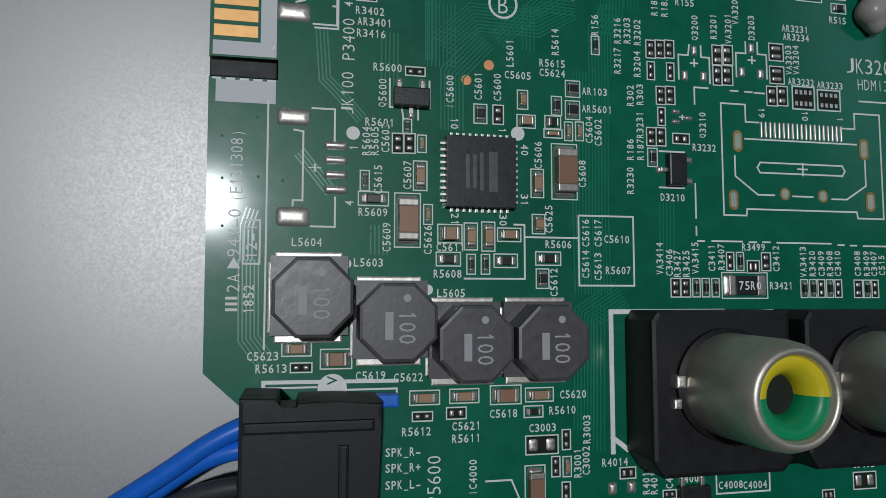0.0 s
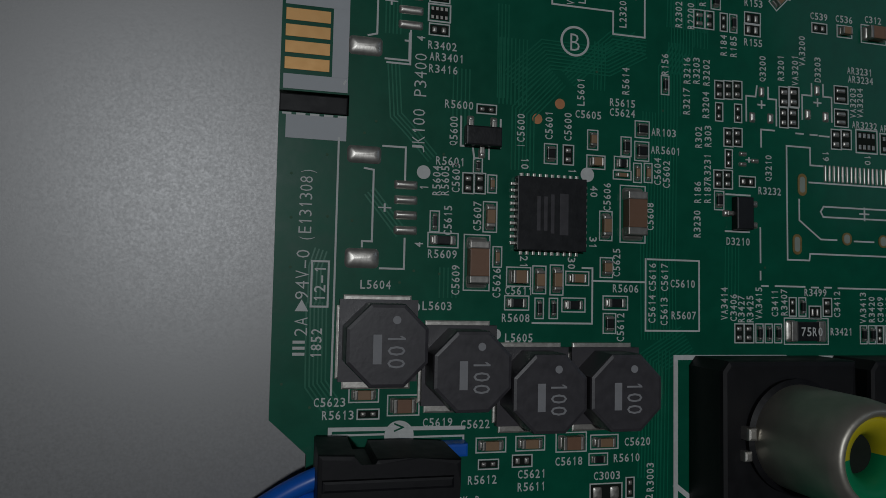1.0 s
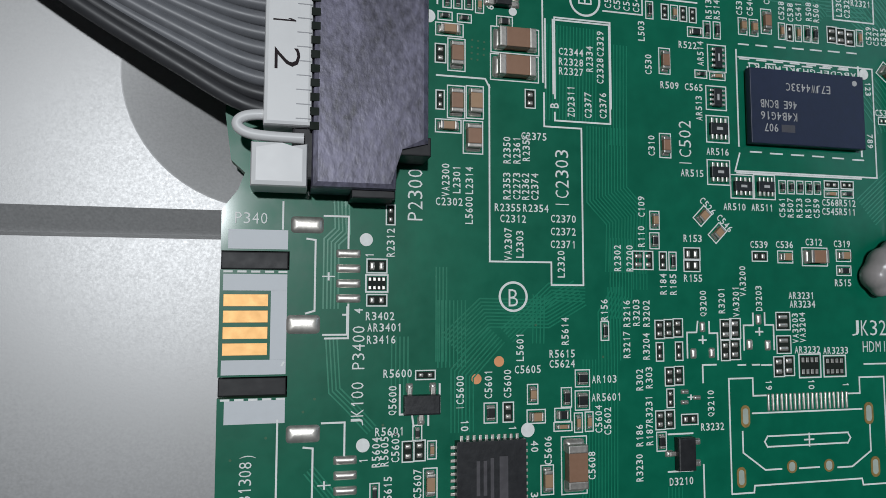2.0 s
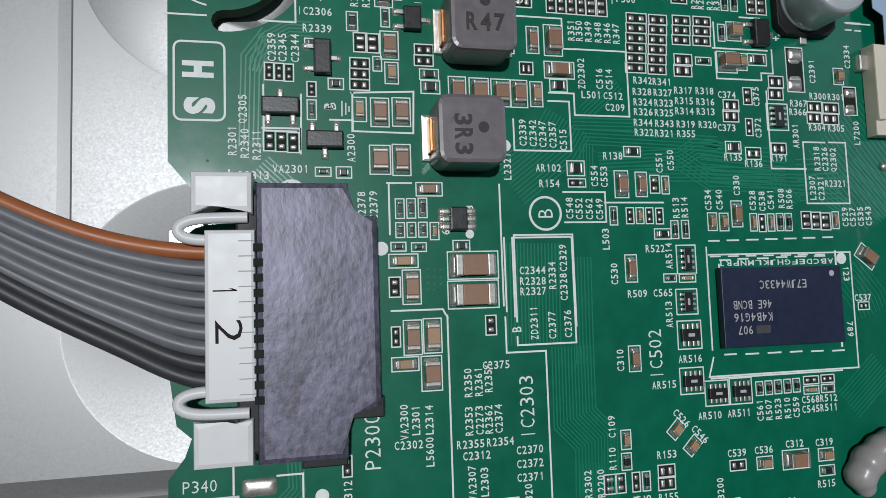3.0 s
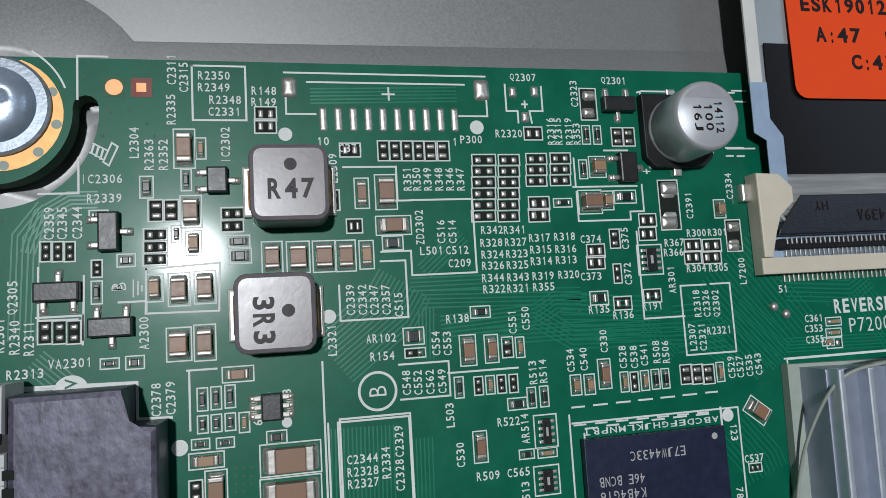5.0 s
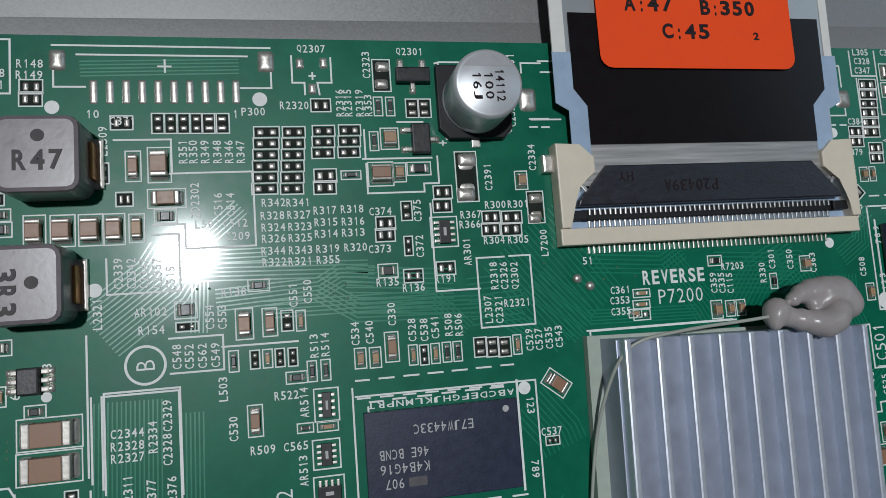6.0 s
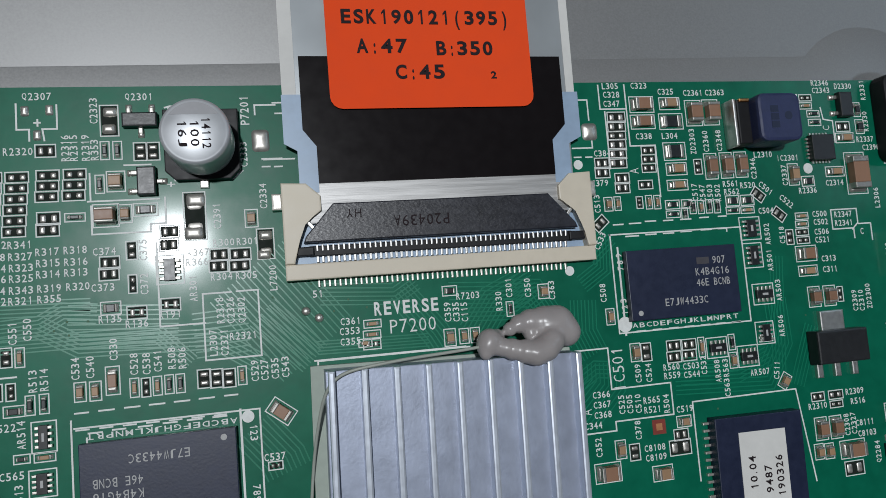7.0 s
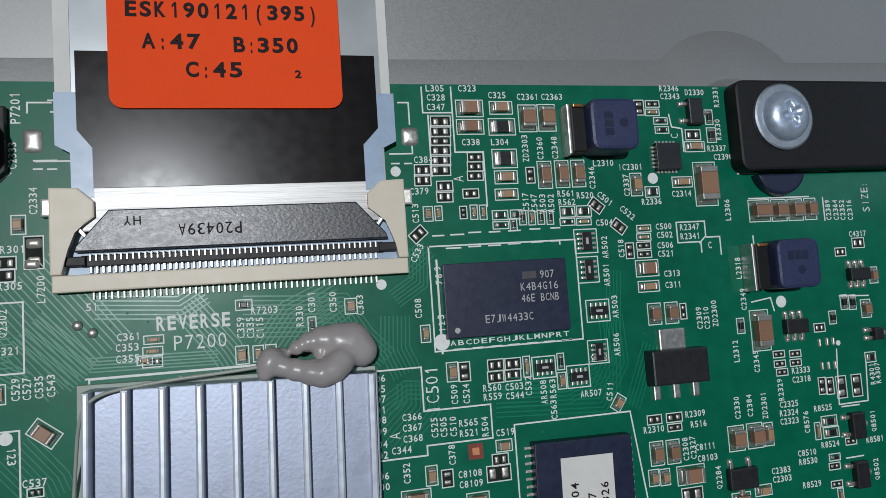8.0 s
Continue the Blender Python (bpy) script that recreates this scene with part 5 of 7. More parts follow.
chip("p", 2.42, -63.69, 1.2, 0.6, 90)
chip("p", 3.39, -63.65, 1.2, 0.6, 90)
chip("c", 4.43, -63.64, 1.0, 0.4, 90)
dot(-1.27, -63.02, 0.55)
pad(-2.67, -64.12, 1.9, 0.72)
pad(-2.65, -65.32, 1.9, 0.72)
pad(-2.64, -66.52, 1.9, 0.72)
pad(-2.63, -67.72, 1.9, 0.72)
text("+", -4.31, -65.99, 0, height=1.04, length=1.04, parent=board)
text("4", -1.53, -68.80, 90, parent=board)
text("1", -1.21, -64.24, 90, parent=board)
silk((-8.01, -60.79), (-8.01, -72.78), (-8.01, -80.41))
silk((-5.95, -62.98), (-5.24, -63.08), (-5.24, -68.68), (-6.00, -68.68), (-6.00, -69.10))
silk((-4.55, -61.14), (-2.75, -61.14), (-2.75, -63.75))
silk((-2.67, -68.37), (-2.67, -70.75), (-4.56, -70.75))
pad(-6.01, -61.92, 2.66, 1.38)
pad(-6.15, -53.29, 2.68, 1.51)
pad(-5.98, -70.01, 2.63, 1.54)
silk((-2.66, -51.93), (-2.66, -54.14), (-4.56, -54.14))
chip("r", -0.29, -66.90, 1.2, 0.5, 90)
text("C5615", 0.79, -66.77, 90, parent=board)
chip("r", 0.43, -68.37, 1.9, 0.7, 0)
text("R5609", 0.40, -69.48, 0, parent=board)
chip("b", 3.24, -70.07, 4.1, 1.8, 90)
text("C5609", 1.52, -71.50, 90, parent=board)
chip("c", 4.29, -66.34, 1.9, 0.9, 90)
text("C5607", 3.22, -66.31, 90, parent=board)
chip("c", 4.96, -69.56, 1.3, 0.5, 90)
text("C5626", 4.94, -71.67, 90, parent=board)
part("test_pad", prism(bmesh.new(), ring(10.25, -56.53, 0.45, 20), 0, 0.03), ORANGE, board)
part("test_pad", prism(bmesh.new(), ring(8.25, -57.96, 0.44, 20), 0, 0.03), ORANGE, board)
text("L5601", 12.13, -55.35, 90, parent=board)
text("C5605", 12.83, -57.25, 0, parent=board)
text("C5601", 9.29, -58.43, 90, parent=board)
text("C5600", 10.99, -58.42, 90, parent=board)
text("IC5600", 6.82, -59.08, 90, parent=board)
chip("r", 9.48, -60.82, 1.2, 0.7, 90)
chip("p", 11.05, -60.81, 1.2, 0.6, 90)
chip("c", 13.25, -59.37, 1.3, 0.6, 90)
chip("c", 13.56, -61.26, 1.1, 0.7, 0)
text("R5615", 16.00, -55.97, 0, parent=board)
text("C5624", 15.99, -56.83, 0, parent=board)
text("R5614", 16.29, -54.02, 90, parent=board)
chip("r", 17.87, -58.13, 1.0, 1.0, 90)
chip("r", 17.84, -60.03, 1.1, 1.0, 90)
text("AR103", 19.94, -58.25, 0, parent=board)
text("AR5601", 20.13, -59.82, 0, parent=board)
chip("r", 16.35, -59.73, 1.1, 0.6, 90)
chip("r", 15.99, -61.21, 1.0, 0.7, 0)
chip("c", 16.00, -62.21, 1.1, 0.5, 0)
chip("c", 17.44, -61.93, 1.1, 0.4, 90)
chip("c", 18.45, -61.88, 1.1, 0.5, 90)
text("C5604", 19.35, -61.69, 90, parent=board)
text("C5602", 20.20, -61.90, 90, parent=board)
dot(12.79, -62.37, 0.61)
text("10", 7.21, -61.77, -90, parent=board)
text("40", 13.39, -63.77, -90, parent=board)
text("1", 11.42, -62.14, -90, parent=board)
text("31", 13.34, -68.08, -90, parent=board)
text("21", 7.24, -69.88, -90, parent=board)
text("30", 11.42, -69.88, -90, parent=board)
text("C5606", 14.61, -64.16, 90, parent=board)
chip("c", 14.51, -66.63, 2.0, 0.9, 90)
chip("b", 17.00, -65.52, 4.3, 2.0, 90)
text("C5608", 18.65, -65.64, 90, parent=board)
chip("c", 14.59, -70.15, 1.2, 0.7, 90)
text("C5625", 15.52, -69.69, 90, parent=board)
chip("c", 6.81, -71.12, 1.7, 1.1, 0)
chip("c", 8.60, -71.32, 1.8, 0.7, 90)
chip("c", 10.12, -71.30, 1.9, 0.8, 90)
chip("c", 11.96, -71.12, 1.7, 0.9, 0)
text("C5611", 6.85, -72.25, 0, parent=board)
chip("r", 6.68, -73.24, 1.7, 0.8, 0)
chip("r", 8.62, -73.65, 1.1, 0.4, 90)
chip("r", 9.86, -73.64, 1.1, 0.5, 90)
chip("r", 11.64, -73.33, 1.7, 0.7, 0)
text("R5608", 6.61, -74.46, 0, parent=board)
silk((12.42, -70.24), (13.32, -70.24), (13.32, -74.85), (8.06, -74.85))
silk((13.31, -71.29), (18.19, -71.29))
text("R5606", 16.37, -71.87, 0, parent=board)
chip("r", 15.43, -73.10, 1.8, 0.8, 0)
chip("r", 14.90, -74.82, 1.2, 0.7, 90)
text("C5612", 15.91, -75.13, 90, parent=board)
silk((18.33, -69.32), (23.39, -69.32), (23.39, -75.40), (18.24, -75.40), (18.24, -69.32))
text("C5616", 18.88, -70.84, 90, parent=board)
text("C5617", 20.04, -70.82, 90, parent=board)
text("C5614", 18.84, -73.55, 90, parent=board)
text("C5613", 19.99, -73.74, 90, parent=board)
text("C5610", 21.79, -71.34, 0, parent=board)
text("R5607", 21.89, -74.07, 0, parent=board)
text("L5604", -4.85, -72.02, 0, parent=board)
dot(-1.71, -73.70, 0.40)
text("L5603", 0.06, -73.59, 0, parent=board)
dot(4.95, -75.78, 0.43)
text("L5605", 6.90, -76.05, 0, parent=board)
text("(E131308)", -10.35, -66.06, 90, 5.61, height=0.95, parent=board)
text("94V-0", -10.42, -71.38, 90, 3.73, height=1.0, parent=board)
text("2A", -10.4, -75.3, 90, 1.38, height=0.95, parent=board)
part("silkscreen_mark", prism(bmesh.new(), [(-10.90, -74.15), (-9.90, -74.15), (-10.40, -73.25)], 0, 0.03), INK, board)
for k in range(3):
    part("approval_mark", box(0.9, 0.22, 0, 0.03, -10.52, -76.46 - k * 0.45), INK, board)
silk((-9.73, -70.34), (-8.47, -70.34), (-8.47, -73.78), (-9.73, -73.78), closed=True)
text("12-1", -9.10, -72.06, 90, 2.75, height=0.85, parent=board)
text("1852", -9.23, -76.55, 90, height=0.81, parent=board)
text("C5623", -8.08, -80.97, 0, parent=board)
chip("c", -5.52, -80.43, 1.8, 0.7, 0)
text("R5613", -7.43, -81.94, 0, parent=board)
chip("p", -5.15, -81.91, 1.1, 0.5, 0)
chip("b", -2.44, -81.28, 2.0, 1.1, 0)
text("C5619", 0.31, -82.65, 0, parent=board)
text("C5622", 3.37, -82.86, 0, parent=board)
chip("c", 4.70, -84.53, 1.9, 0.8, 0)
chip("p", 4.52, -86.03, 1.2, 0.5, 0)
text("R5612", 4.03, -87.21, 0, parent=board)
chip("c", 8.01, -84.49, 1.9, 0.9, 0)
chip("p", 7.34, -85.86, 1.1, 0.6, 0)
text("C5621", 8.17, -86.92, 0, parent=board)
text("R5611", 8.16, -87.92, 0, parent=board)
chip("b", 11.56, -84.50, 2.2, 1.3, 0)
text("C5618", 11.36, -86.03, 0, parent=board)
chip("c", 14.51, -84.57, 1.9, 0.8, 0)
text("C5620", 17.52, -84.63, 0, parent=board)
chip("r", 13.97, -85.96, 1.2, 0.6, 0)
text("R5610", 16.54, -85.93, 0, parent=board)
text("C3003", 14.76, -87.32, 0, parent=board)
chip("p", 14.69, -88.73, 2.3, 1.2, 0)
chip("p", 16.86, -88.39, 1.2, 0.5, 90)
chip("p", 15.89, -90.58, 1.1, 0.4, 90)
chip("c", 16.90, -90.63, 1.1, 0.4, 90)
chip("p", 16.80, -92.72, 1.1, 0.5, 90)
chip("b", 14.05, -92.22, 3.2, 1.4, 90)
text("R3001", 17.84, -90.40, 90, parent=board)
text("R3003", 18.71, -87.61, 90, parent=board)
text("C3002", 18.61, -90.20, 90, parent=board)
text("IC4000", 8.72, -91.08, 90, parent=board)
text("SPK_R-", 2.94, -88.77, 0, parent=board)
text("SPK_R+", 2.94, -90.01, 0, parent=board)
text("SPK_L-", 2.95, -91.34, 0, parent=board)
text("P5600", 5.48, -91.13, 90, height=1.11, parent=board)
text("R4014", 21.25, -90.48, 0, parent=board)
chip("p", 22.43, -91.44, 1.0, 0.6, 0)
silk((9.82, -91.46), (12.00, -91.46), (12.62, -92.89))
pad(20.99, -92.68, 0.83, 1.03)
pad(22.77, -92.64, 0.84, 1.04)
text("R4015", 24.11, -92.15, 90, parent=board)
text("R4016", 24.85, -92.19, 90, parent=board)
silk((-7.81, -84.49), (-7.81, -83.45), (-3.95, -83.45))
silk((-1.52, -83.72), (2.41, -83.72), (2.41, -84.50))
half_disc(-2.72, -83.59, 1.15)
text("V", -2.72, -83.42, 0, parent=board)
silk((21.11, -89.61), (21.11, -77.66), (32.06, -77.66), (33.01, -78.43), w=0.42)
silk((34.51, -78.44), (35.70, -77.73), (49.45, -77.73), w=0.42)
silk((21.13, -88.43), (22.42, -89.44), w=0.42)
silk((32.77, -90.16), (36.20, -90.16), (36.20, -93.70), (30.87, -93.70), (30.87, -90.08))
text("C4008", 32.28, -92.99, 0, parent=board)
text("C4004", 34.71, -93.12, 0, parent=board)
text("Q4001", 28.42, -92.24, 0, parent=board)
sot(28.44, -93.45, 0, 2.9, 1.4)
chip("p", 26.32, -93.47, 0.7, 0.5, 0)
chip("p", 46.22, -93.36, 2.1, 1.2, 0)
text("C3402", 46.11, -91.86, 0, parent=board)
chip("p", 42.27, -94.46, 0.7, 0.6, 0)
text("C4017", 26.31, -91.79, 90, parent=board)
text("R156", 20.05, -52.17, 90, parent=board)
chip("r", 20.07, -54.03, 1.1, 0.5, 90)
chip("p", 25.47, -53.95, 1.3, 0.6, 90)
chip("p", 26.39, -53.88, 1.3, 0.6, 90)
chip("p", 27.32, -53.81, 1.3, 0.6, 90)
chip("p", 25.44, -55.95, 1.2, 0.5, 90)
chip("p", 27.38, -55.92, 1.2, 0.5, 90)
text("R3216", 22.22, -52.51, 90, parent=board)
text("R3203", 23.16, -52.43, 90, parent=board)
text("R3202", 24.16, -52.51, 90, parent=board)
text("R3217", 22.17, -55.27, 90, parent=board)
text("R3204", 24.09, -55.44, 90, parent=board)
chip("p", 32.25, -54.00, 1.4, 0.7, 90)
chip("p", 32.18, -55.93, 1.4, 0.6, 90)
chip("p", 33.25, -53.92, 1.4, 0.7, 90)
chip("p", 33.18, -55.86, 1.4, 0.7, 90)
silk((28.22, -56.52), (28.22, -54.24), (29.20, -54.24), (29.34, -53.26))
silk((31.37, -56.73), (31.37, -54.33), (30.52, -54.33), (30.52, -53.28))
pad(29.84, -53.75, 0.58, 0.96)
pad(28.85, -56.16, 0.63, 0.95)
pad(30.75, -56.13, 0.64, 0.96)
silk((29.46, -54.95), (30.15, -54.95))
silk((29.82, -54.60), (29.82, -55.24))
text("Q3200", 29.96, -51.60, 90, parent=board)
silk((34.15, -55.90), (34.15, -53.63), (35.19, -53.63), (35.19, -52.52))
silk((37.38, -55.90), (37.38, -53.61), (36.45, -53.61), (36.45, -52.48))
pad(35.80, -53.08, 0.61, 0.98)
pad(34.76, -55.43, 0.65, 0.98)
pad(36.73, -55.51, 0.67, 0.98)
silk((35.46, -54.24), (36.18, -54.24))
silk((35.83, -53.89), (35.83, -54.54))
text("D3203", 35.88, -51.11, 90, parent=board)
text("R3201", 31.89, -51.33, 90, parent=board)
text("VA3201", 33.42, -51.42, 90, parent=board)
text("VA3200", 34.20, -49.51, 90, parent=board)
text("AR3231", 40.59, -50.83, 0, parent=board)
text("AR3234", 40.68, -51.65, 0, parent=board)
chip("p", 38.46, -53.26, 1.1, 1.1, 90)
chip("p", 38.46, -55.47, 1.1, 1.1, 90)
chip("p", 37.86, -57.53, 1.4, 0.7, 90)
chip("p", 38.96, -57.46, 1.4, 0.8, 90)
text("VA3203", 39.78, -53.93, 90, parent=board)
text("VA3204", 40.58, -53.87, 90, parent=board)
text("AR3232", 41.05, -55.98, 0, parent=board)
text("AR3233", 44.23, -56.11, 0, parent=board)
empty_array(41.26, -57.51, 2.4, 2.2)
empty_array(44.06, -57.59, 2.5, 2.0)
text("JK3202", 49.28, -53.97, 0, height=1.48, parent=board)
text("HDMI3", 49.18, -55.79, 0, height=1.04, parent=board)
text("R302", 23.36, -58.39, 90, parent=board)
text("R303", 24.30, -58.23, 90, parent=board)
text("R3231", 24.24, -61.02, 90, parent=board)
chip("p", 26.38, -58.18, 1.3, 0.6, 90)
chip("p", 27.31, -58.12, 1.3, 0.6, 90)
chip("p", 26.40, -60.11, 1.1, 0.5, 90)
chip("p", 25.35, -62.02, 1.3, 0.6, 90)
chip("p", 26.30, -61.98, 1.3, 0.6, 90)
chip("p", 28.29, -62.06, 1.2, 0.6, 0)
text("R3232", 30.60, -62.79, 0, parent=board)
text("Q3210", 30.49, -60.70, 90, parent=board)
pad(27.85, -59.58, 0.80, 0.42)
pad(27.82, -60.52, 0.79, 0.41)
pad(29.08, -60.14, 0.80, 0.42)
text("+", 28.46, -60.07, 0, height=0.7, length=0.7, parent=board)
text("R186", 23.26, -63.28, 90, parent=board)
text("R187", 24.24, -63.23, 90, parent=board)
text("R3230", 23.20, -66.08, 90, parent=board)
chip("r", 25.41, -63.90, 1.1, 0.6, 90)
sot(27.53, -65.00, -90, 2.9, 1.7)
text("D3210", 27.30, -67.47, 0, parent=board)
silk((26.12, -63.30), (28.54, -63.30))
silk((26.04, -66.59), (28.44, -66.59))
row_of_pads(36.59, -60.81, 45.27, -60.81, 19, 0.27, 1.6)
text("19", 36.65, -59.19, -90, parent=board)
text("10", 41.33, -59.25, -90, parent=board)
text("1", 45.21, -59.37, -90, parent=board)
silk((32.53, -58.52), (34.95, -58.52), (34.95, -60.15), (36.31, -60.15))
silk((45.42, -60.24), (46.81, -60.24), (46.81, -58.72), (49.67, -58.72), (49.67, -68.91), (46.75, -68.91), (46.65, -68.31), (34.83, -68.31), (34.74, -68.92), (32.42, -68.92), (32.42, -58.52))
silk((33.71, -63.39), (33.71, -65.28), (36.00, -66.95), (37.72, -66.95))
silk((39.71, -66.99), (41.85, -66.99))
silk((43.95, -67.13), (45.58, -67.13), (47.80, -65.76), (47.80, -63.27))
silk((36.35, -63.91), (45.23, -63.91))
silk((36.31, -64.87), (45.18, -64.87))
silk((36.03, -64.40), (36.35, -63.91))
silk((36.03, -64.40), (36.31, -64.87))
silk((45.52, -64.41), (45.23, -63.93))
silk((45.52, -64.41), (45.18, -64.92))
silk((40.37, -64.39), (41.35, -64.39))
silk((40.88, -63.84), (40.88, -64.97))
silk((34.83, -61.75), (46.92, -61.75))
slot_hole(34.06, -62.00, 1.17, 2.39)
slot_hole(47.74, -62.18, 1.28, 2.49)
slot_hole(33.45, -67.49, 1.17, 2.20)
slot_hole(48.24, -67.28, 1.28, 2.30)
slot_hole(38.87, -66.80, 1.33, 1.39)
slot_hole(42.96, -66.89, 1.37, 1.40)
silk((29.74, -57.21), (31.12, -57.21))
silk((29.74, -57.21), (29.74, -58.79))
silk((33.46, -57.29), (34.22, -57.29))
silk((34.99, -57.30), (35.71, -57.30))
silk((36.00, -57.34), (37.03, -57.34))
silk((47.47, -57.46), (50.58, -57.46))
silk((29.59, -66.16), (29.59, -69.25))
silk((29.58, -70.08), (29.58, -70.79))
silk((29.71, -71.35), (30.34, -71.35))
silk((31.13, -71.33), (34.19, -71.33))
silk((34.95, -71.37), (35.65, -71.37))
silk((36.36, -71.35), (37.07, -71.35))
silk((37.84, -71.38), (43.61, -71.38))
silk((44.42, -71.49), (45.04, -71.49))
silk((45.79, -71.52), (46.42, -71.52))
silk((47.24, -71.55), (49.80, -71.55))
text("VA3414", 25.88, -72.98, 90, parent=board)
text("C3406", 26.80, -73.32, 90, parent=board)
text("R3427", 27.58, -73.42, 90, parent=board)
text("R3425", 28.47, -73.41, 90, parent=board)
text("VA3415", 29.38, -72.89, 90, parent=board)
text("C3411", 31.03, -72.87, 90, parent=board)
text("R3407", 32.00, -72.76, 90, parent=board)
text("R3499", 35.34, -71.83, 0, parent=board)
text("C3412", 37.66, -72.85, 90, parent=board)
chip("p", 27.39, -75.56, 1.2, 0.6, 90)
chip("p", 28.37, -75.56, 1.2, 0.6, 90)
chip("r", 29.42, -75.55, 1.1, 0.5, 90)
chip("r", 30.37, -75.55, 1.2, 0.5, 90)
chip("r", 31.34, -75.55, 1.2, 0.5, 90)
chip("r", 34.33, -75.34, 4.2, 2.0, 0)
text("R3421", 38.10, -75.35, 0, parent=board)
text("75R0", 34.62, -75.36, 0, height=0.8, z=.34, parent=board)
chip("p", 32.91, -73.16, 1.1, 0.5, 90)
chip("r", 33.92, -73.15, 1.1, 0.4, 90)
chip("p", 35.27, -73.63, 0.9, 0.7, 0)
chip("p", 36.61, -73.15, 1.1, 0.6, 90)
text("VA3413", 40.53, -73.13, 90, parent=board)
text("R3420", 41.50, -73.28, 90, parent=board)
text("C3409", 42.48, -73.27, 90, parent=board)
text("R3408", 43.40, -73.26, 90, parent=board)
text("C3410", 44.27, -73.25, 90, parent=board)
chip("r", 40.55, -75.61, 1.2, 0.5, 90)
chip("r", 41.49, -75.60, 1.2, 0.5, 90)
chip("p", 42.40, -75.60, 1.2, 0.5, 90)
chip("r", 43.32, -75.60, 1.2, 0.5, 90)
chip("p", 44.25, -75.60, 1.2, 0.5, 90)
text("C3408", 46.46, -73.23, 90, parent=board)
text("R3409", 47.47, -73.22, 90, parent=board)
text("C3407", 48.30, -73.21, 90, parent=board)
chip("p", 46.46, -75.62, 1.1, 0.6, 90)
chip("r", 47.41, -75.62, 1.1, 0.5, 90)
chip("p", 48.33, -75.62, 1.1, 0.5, 90)
text("C515", 49.18, -73.37, 90, parent=board)
silk((-2.98, -52.53), (-2.66, -52.53))
text("4", -1.74, -52.23, 90, parent=board)
text("B", 11.55, -51.12, 0, height=1.48, parent=board)
silk(*ring(11.55, -51.02, 1.22, 36), w=0.2, closed=True)
chip("p", -0.26, -48.53, 1.2, 0.8, 0)
empty_array(-0.26, -49.97, 1.8, 1.4)
chip("p", -0.25, -51.35, 1.2, 0.6, 0)
dot(-1.16, -46.37, 0.54)
pad(-2.60, -47.55, 2.0, 0.7)
pad(-2.59, -48.77, 2.0, 0.7)
pad(-2.58, -49.99, 2.0, 0.7)
pad(-2.58, -51.21, 2.0, 0.7)
text("+", -4.19, -49.42, 0, height=1.04, length=1.04, parent=board)
pad(-5.94, -45.27, 2.62, 1.35)
silk((-5.93, -46.40), (-5.27, -46.49), (-5.27, -52.21), (-5.95, -52.41))
silk((-4.58, -44.50), (-2.62, -44.50), (-2.62, -47.09))
silk((-2.57, -51.70), (-2.57, -54.43), (-4.41, -54.43))
chip("p", 0.85, -44.25, 1.2, 0.5, 90)
text("R2312", 0.86, -46.57, 90, parent=board)
text("1", -0.88, -47.65, 90, parent=board)
text("P340", -10.33, -44.83, 0, height=0.89, parent=board)
text("P2300", 2.91, -42.47, 90, height=1.26, parent=board)
text("VA2300", 5.54, -41.11, 90, parent=board)
text("L2301", 6.51, -41.04, 90, parent=board)
text("L2314", 7.63, -41.07, 90, parent=board)
text("L5600", 7.61, -43.66, 90, parent=board)
text("C2302", 5.87, -42.96, 0, parent=board)
silk((-7.87, -43.48), (-7.87, -45.63))
silk((-7.63, -56.29), (-7.75, -56.50))
text("R2350", 11.04, -38.24, 90, parent=board)
text("R2361", 11.95, -38.21, 90, parent=board)
text("R2356", 12.82, -37.94, 90, parent=board)
text("R2353", 11.01, -41.41, 90, parent=board)
text("C2273", 11.92, -41.39, 90, parent=board)
text("R2362", 12.73, -41.38, 90, parent=board)
text("C2374", 13.60, -41.37, 90, parent=board)
text("C2375", 13.56, -36.88, 0, parent=board)
text("R2355", 11.09, -43.30, 0, parent=board)
text("R2354", 13.68, -43.28, 0, parent=board)
text("C2312", 11.58, -44.26, 0, parent=board)
text("C2370", 16.26, -44.14, 0, parent=board)
text("C2372", 16.24, -45.28, 0, parent=board)
text("C2371", 16.22, -46.41, 0, parent=board)
text("VA2307", 11.11, -46.48, 90, parent=board)
text("L2303", 12.17, -46.48, 90, parent=board)
text("IC2303", 16.16, -40.58, 90, height=1.26, parent=board)
text("L2320", 15.99, -48.16, 90, parent=board)
silk((14.69, -26.07), (14.69, -32.39))
silk((14.54, -32.90), (14.54, -35.91), (18.09, -35.91), (18.09, -50.00), (15.08, -50.00), (15.08, -48.01), (9.45, -48.01), (9.45, -36.33))
silk((9.45, -48.00), (9.45, -32.55))
silk((4.74, -32.01), (9.08, -32.01), (9.48, -32.75))
chip("p", 5.05, -34.15, 1.2, 0.5, 90)
chip("b", 6.46, -34.26, 2.5, 1.3, 90)
chip("c", 8.14, -34.18, 2.3, 1.1, 90)
chip("c", 5.77, -36.41, 1.8, 0.9, 0)
chip("b", 7.97, -37.28, 2.4, 1.4, 90)
chip("p", 13.24, -33.51, 1.3, 0.6, 90)
text("ZD2311", 17.12, -33.49, 90, parent=board)
text("C2377", 18.77, -33.72, 90, parent=board)
text("C2376", 20.24, -33.66, 90, parent=board)
silk((15.43, -26.06), (15.43, -32.86))
silk((15.54, -26.05), (20.95, -26.05), (20.95, -35.32), (15.56, -35.32), (15.56, -34.61))
text("B", 15.52, -33.96, 90, height=0.81, parent=board)
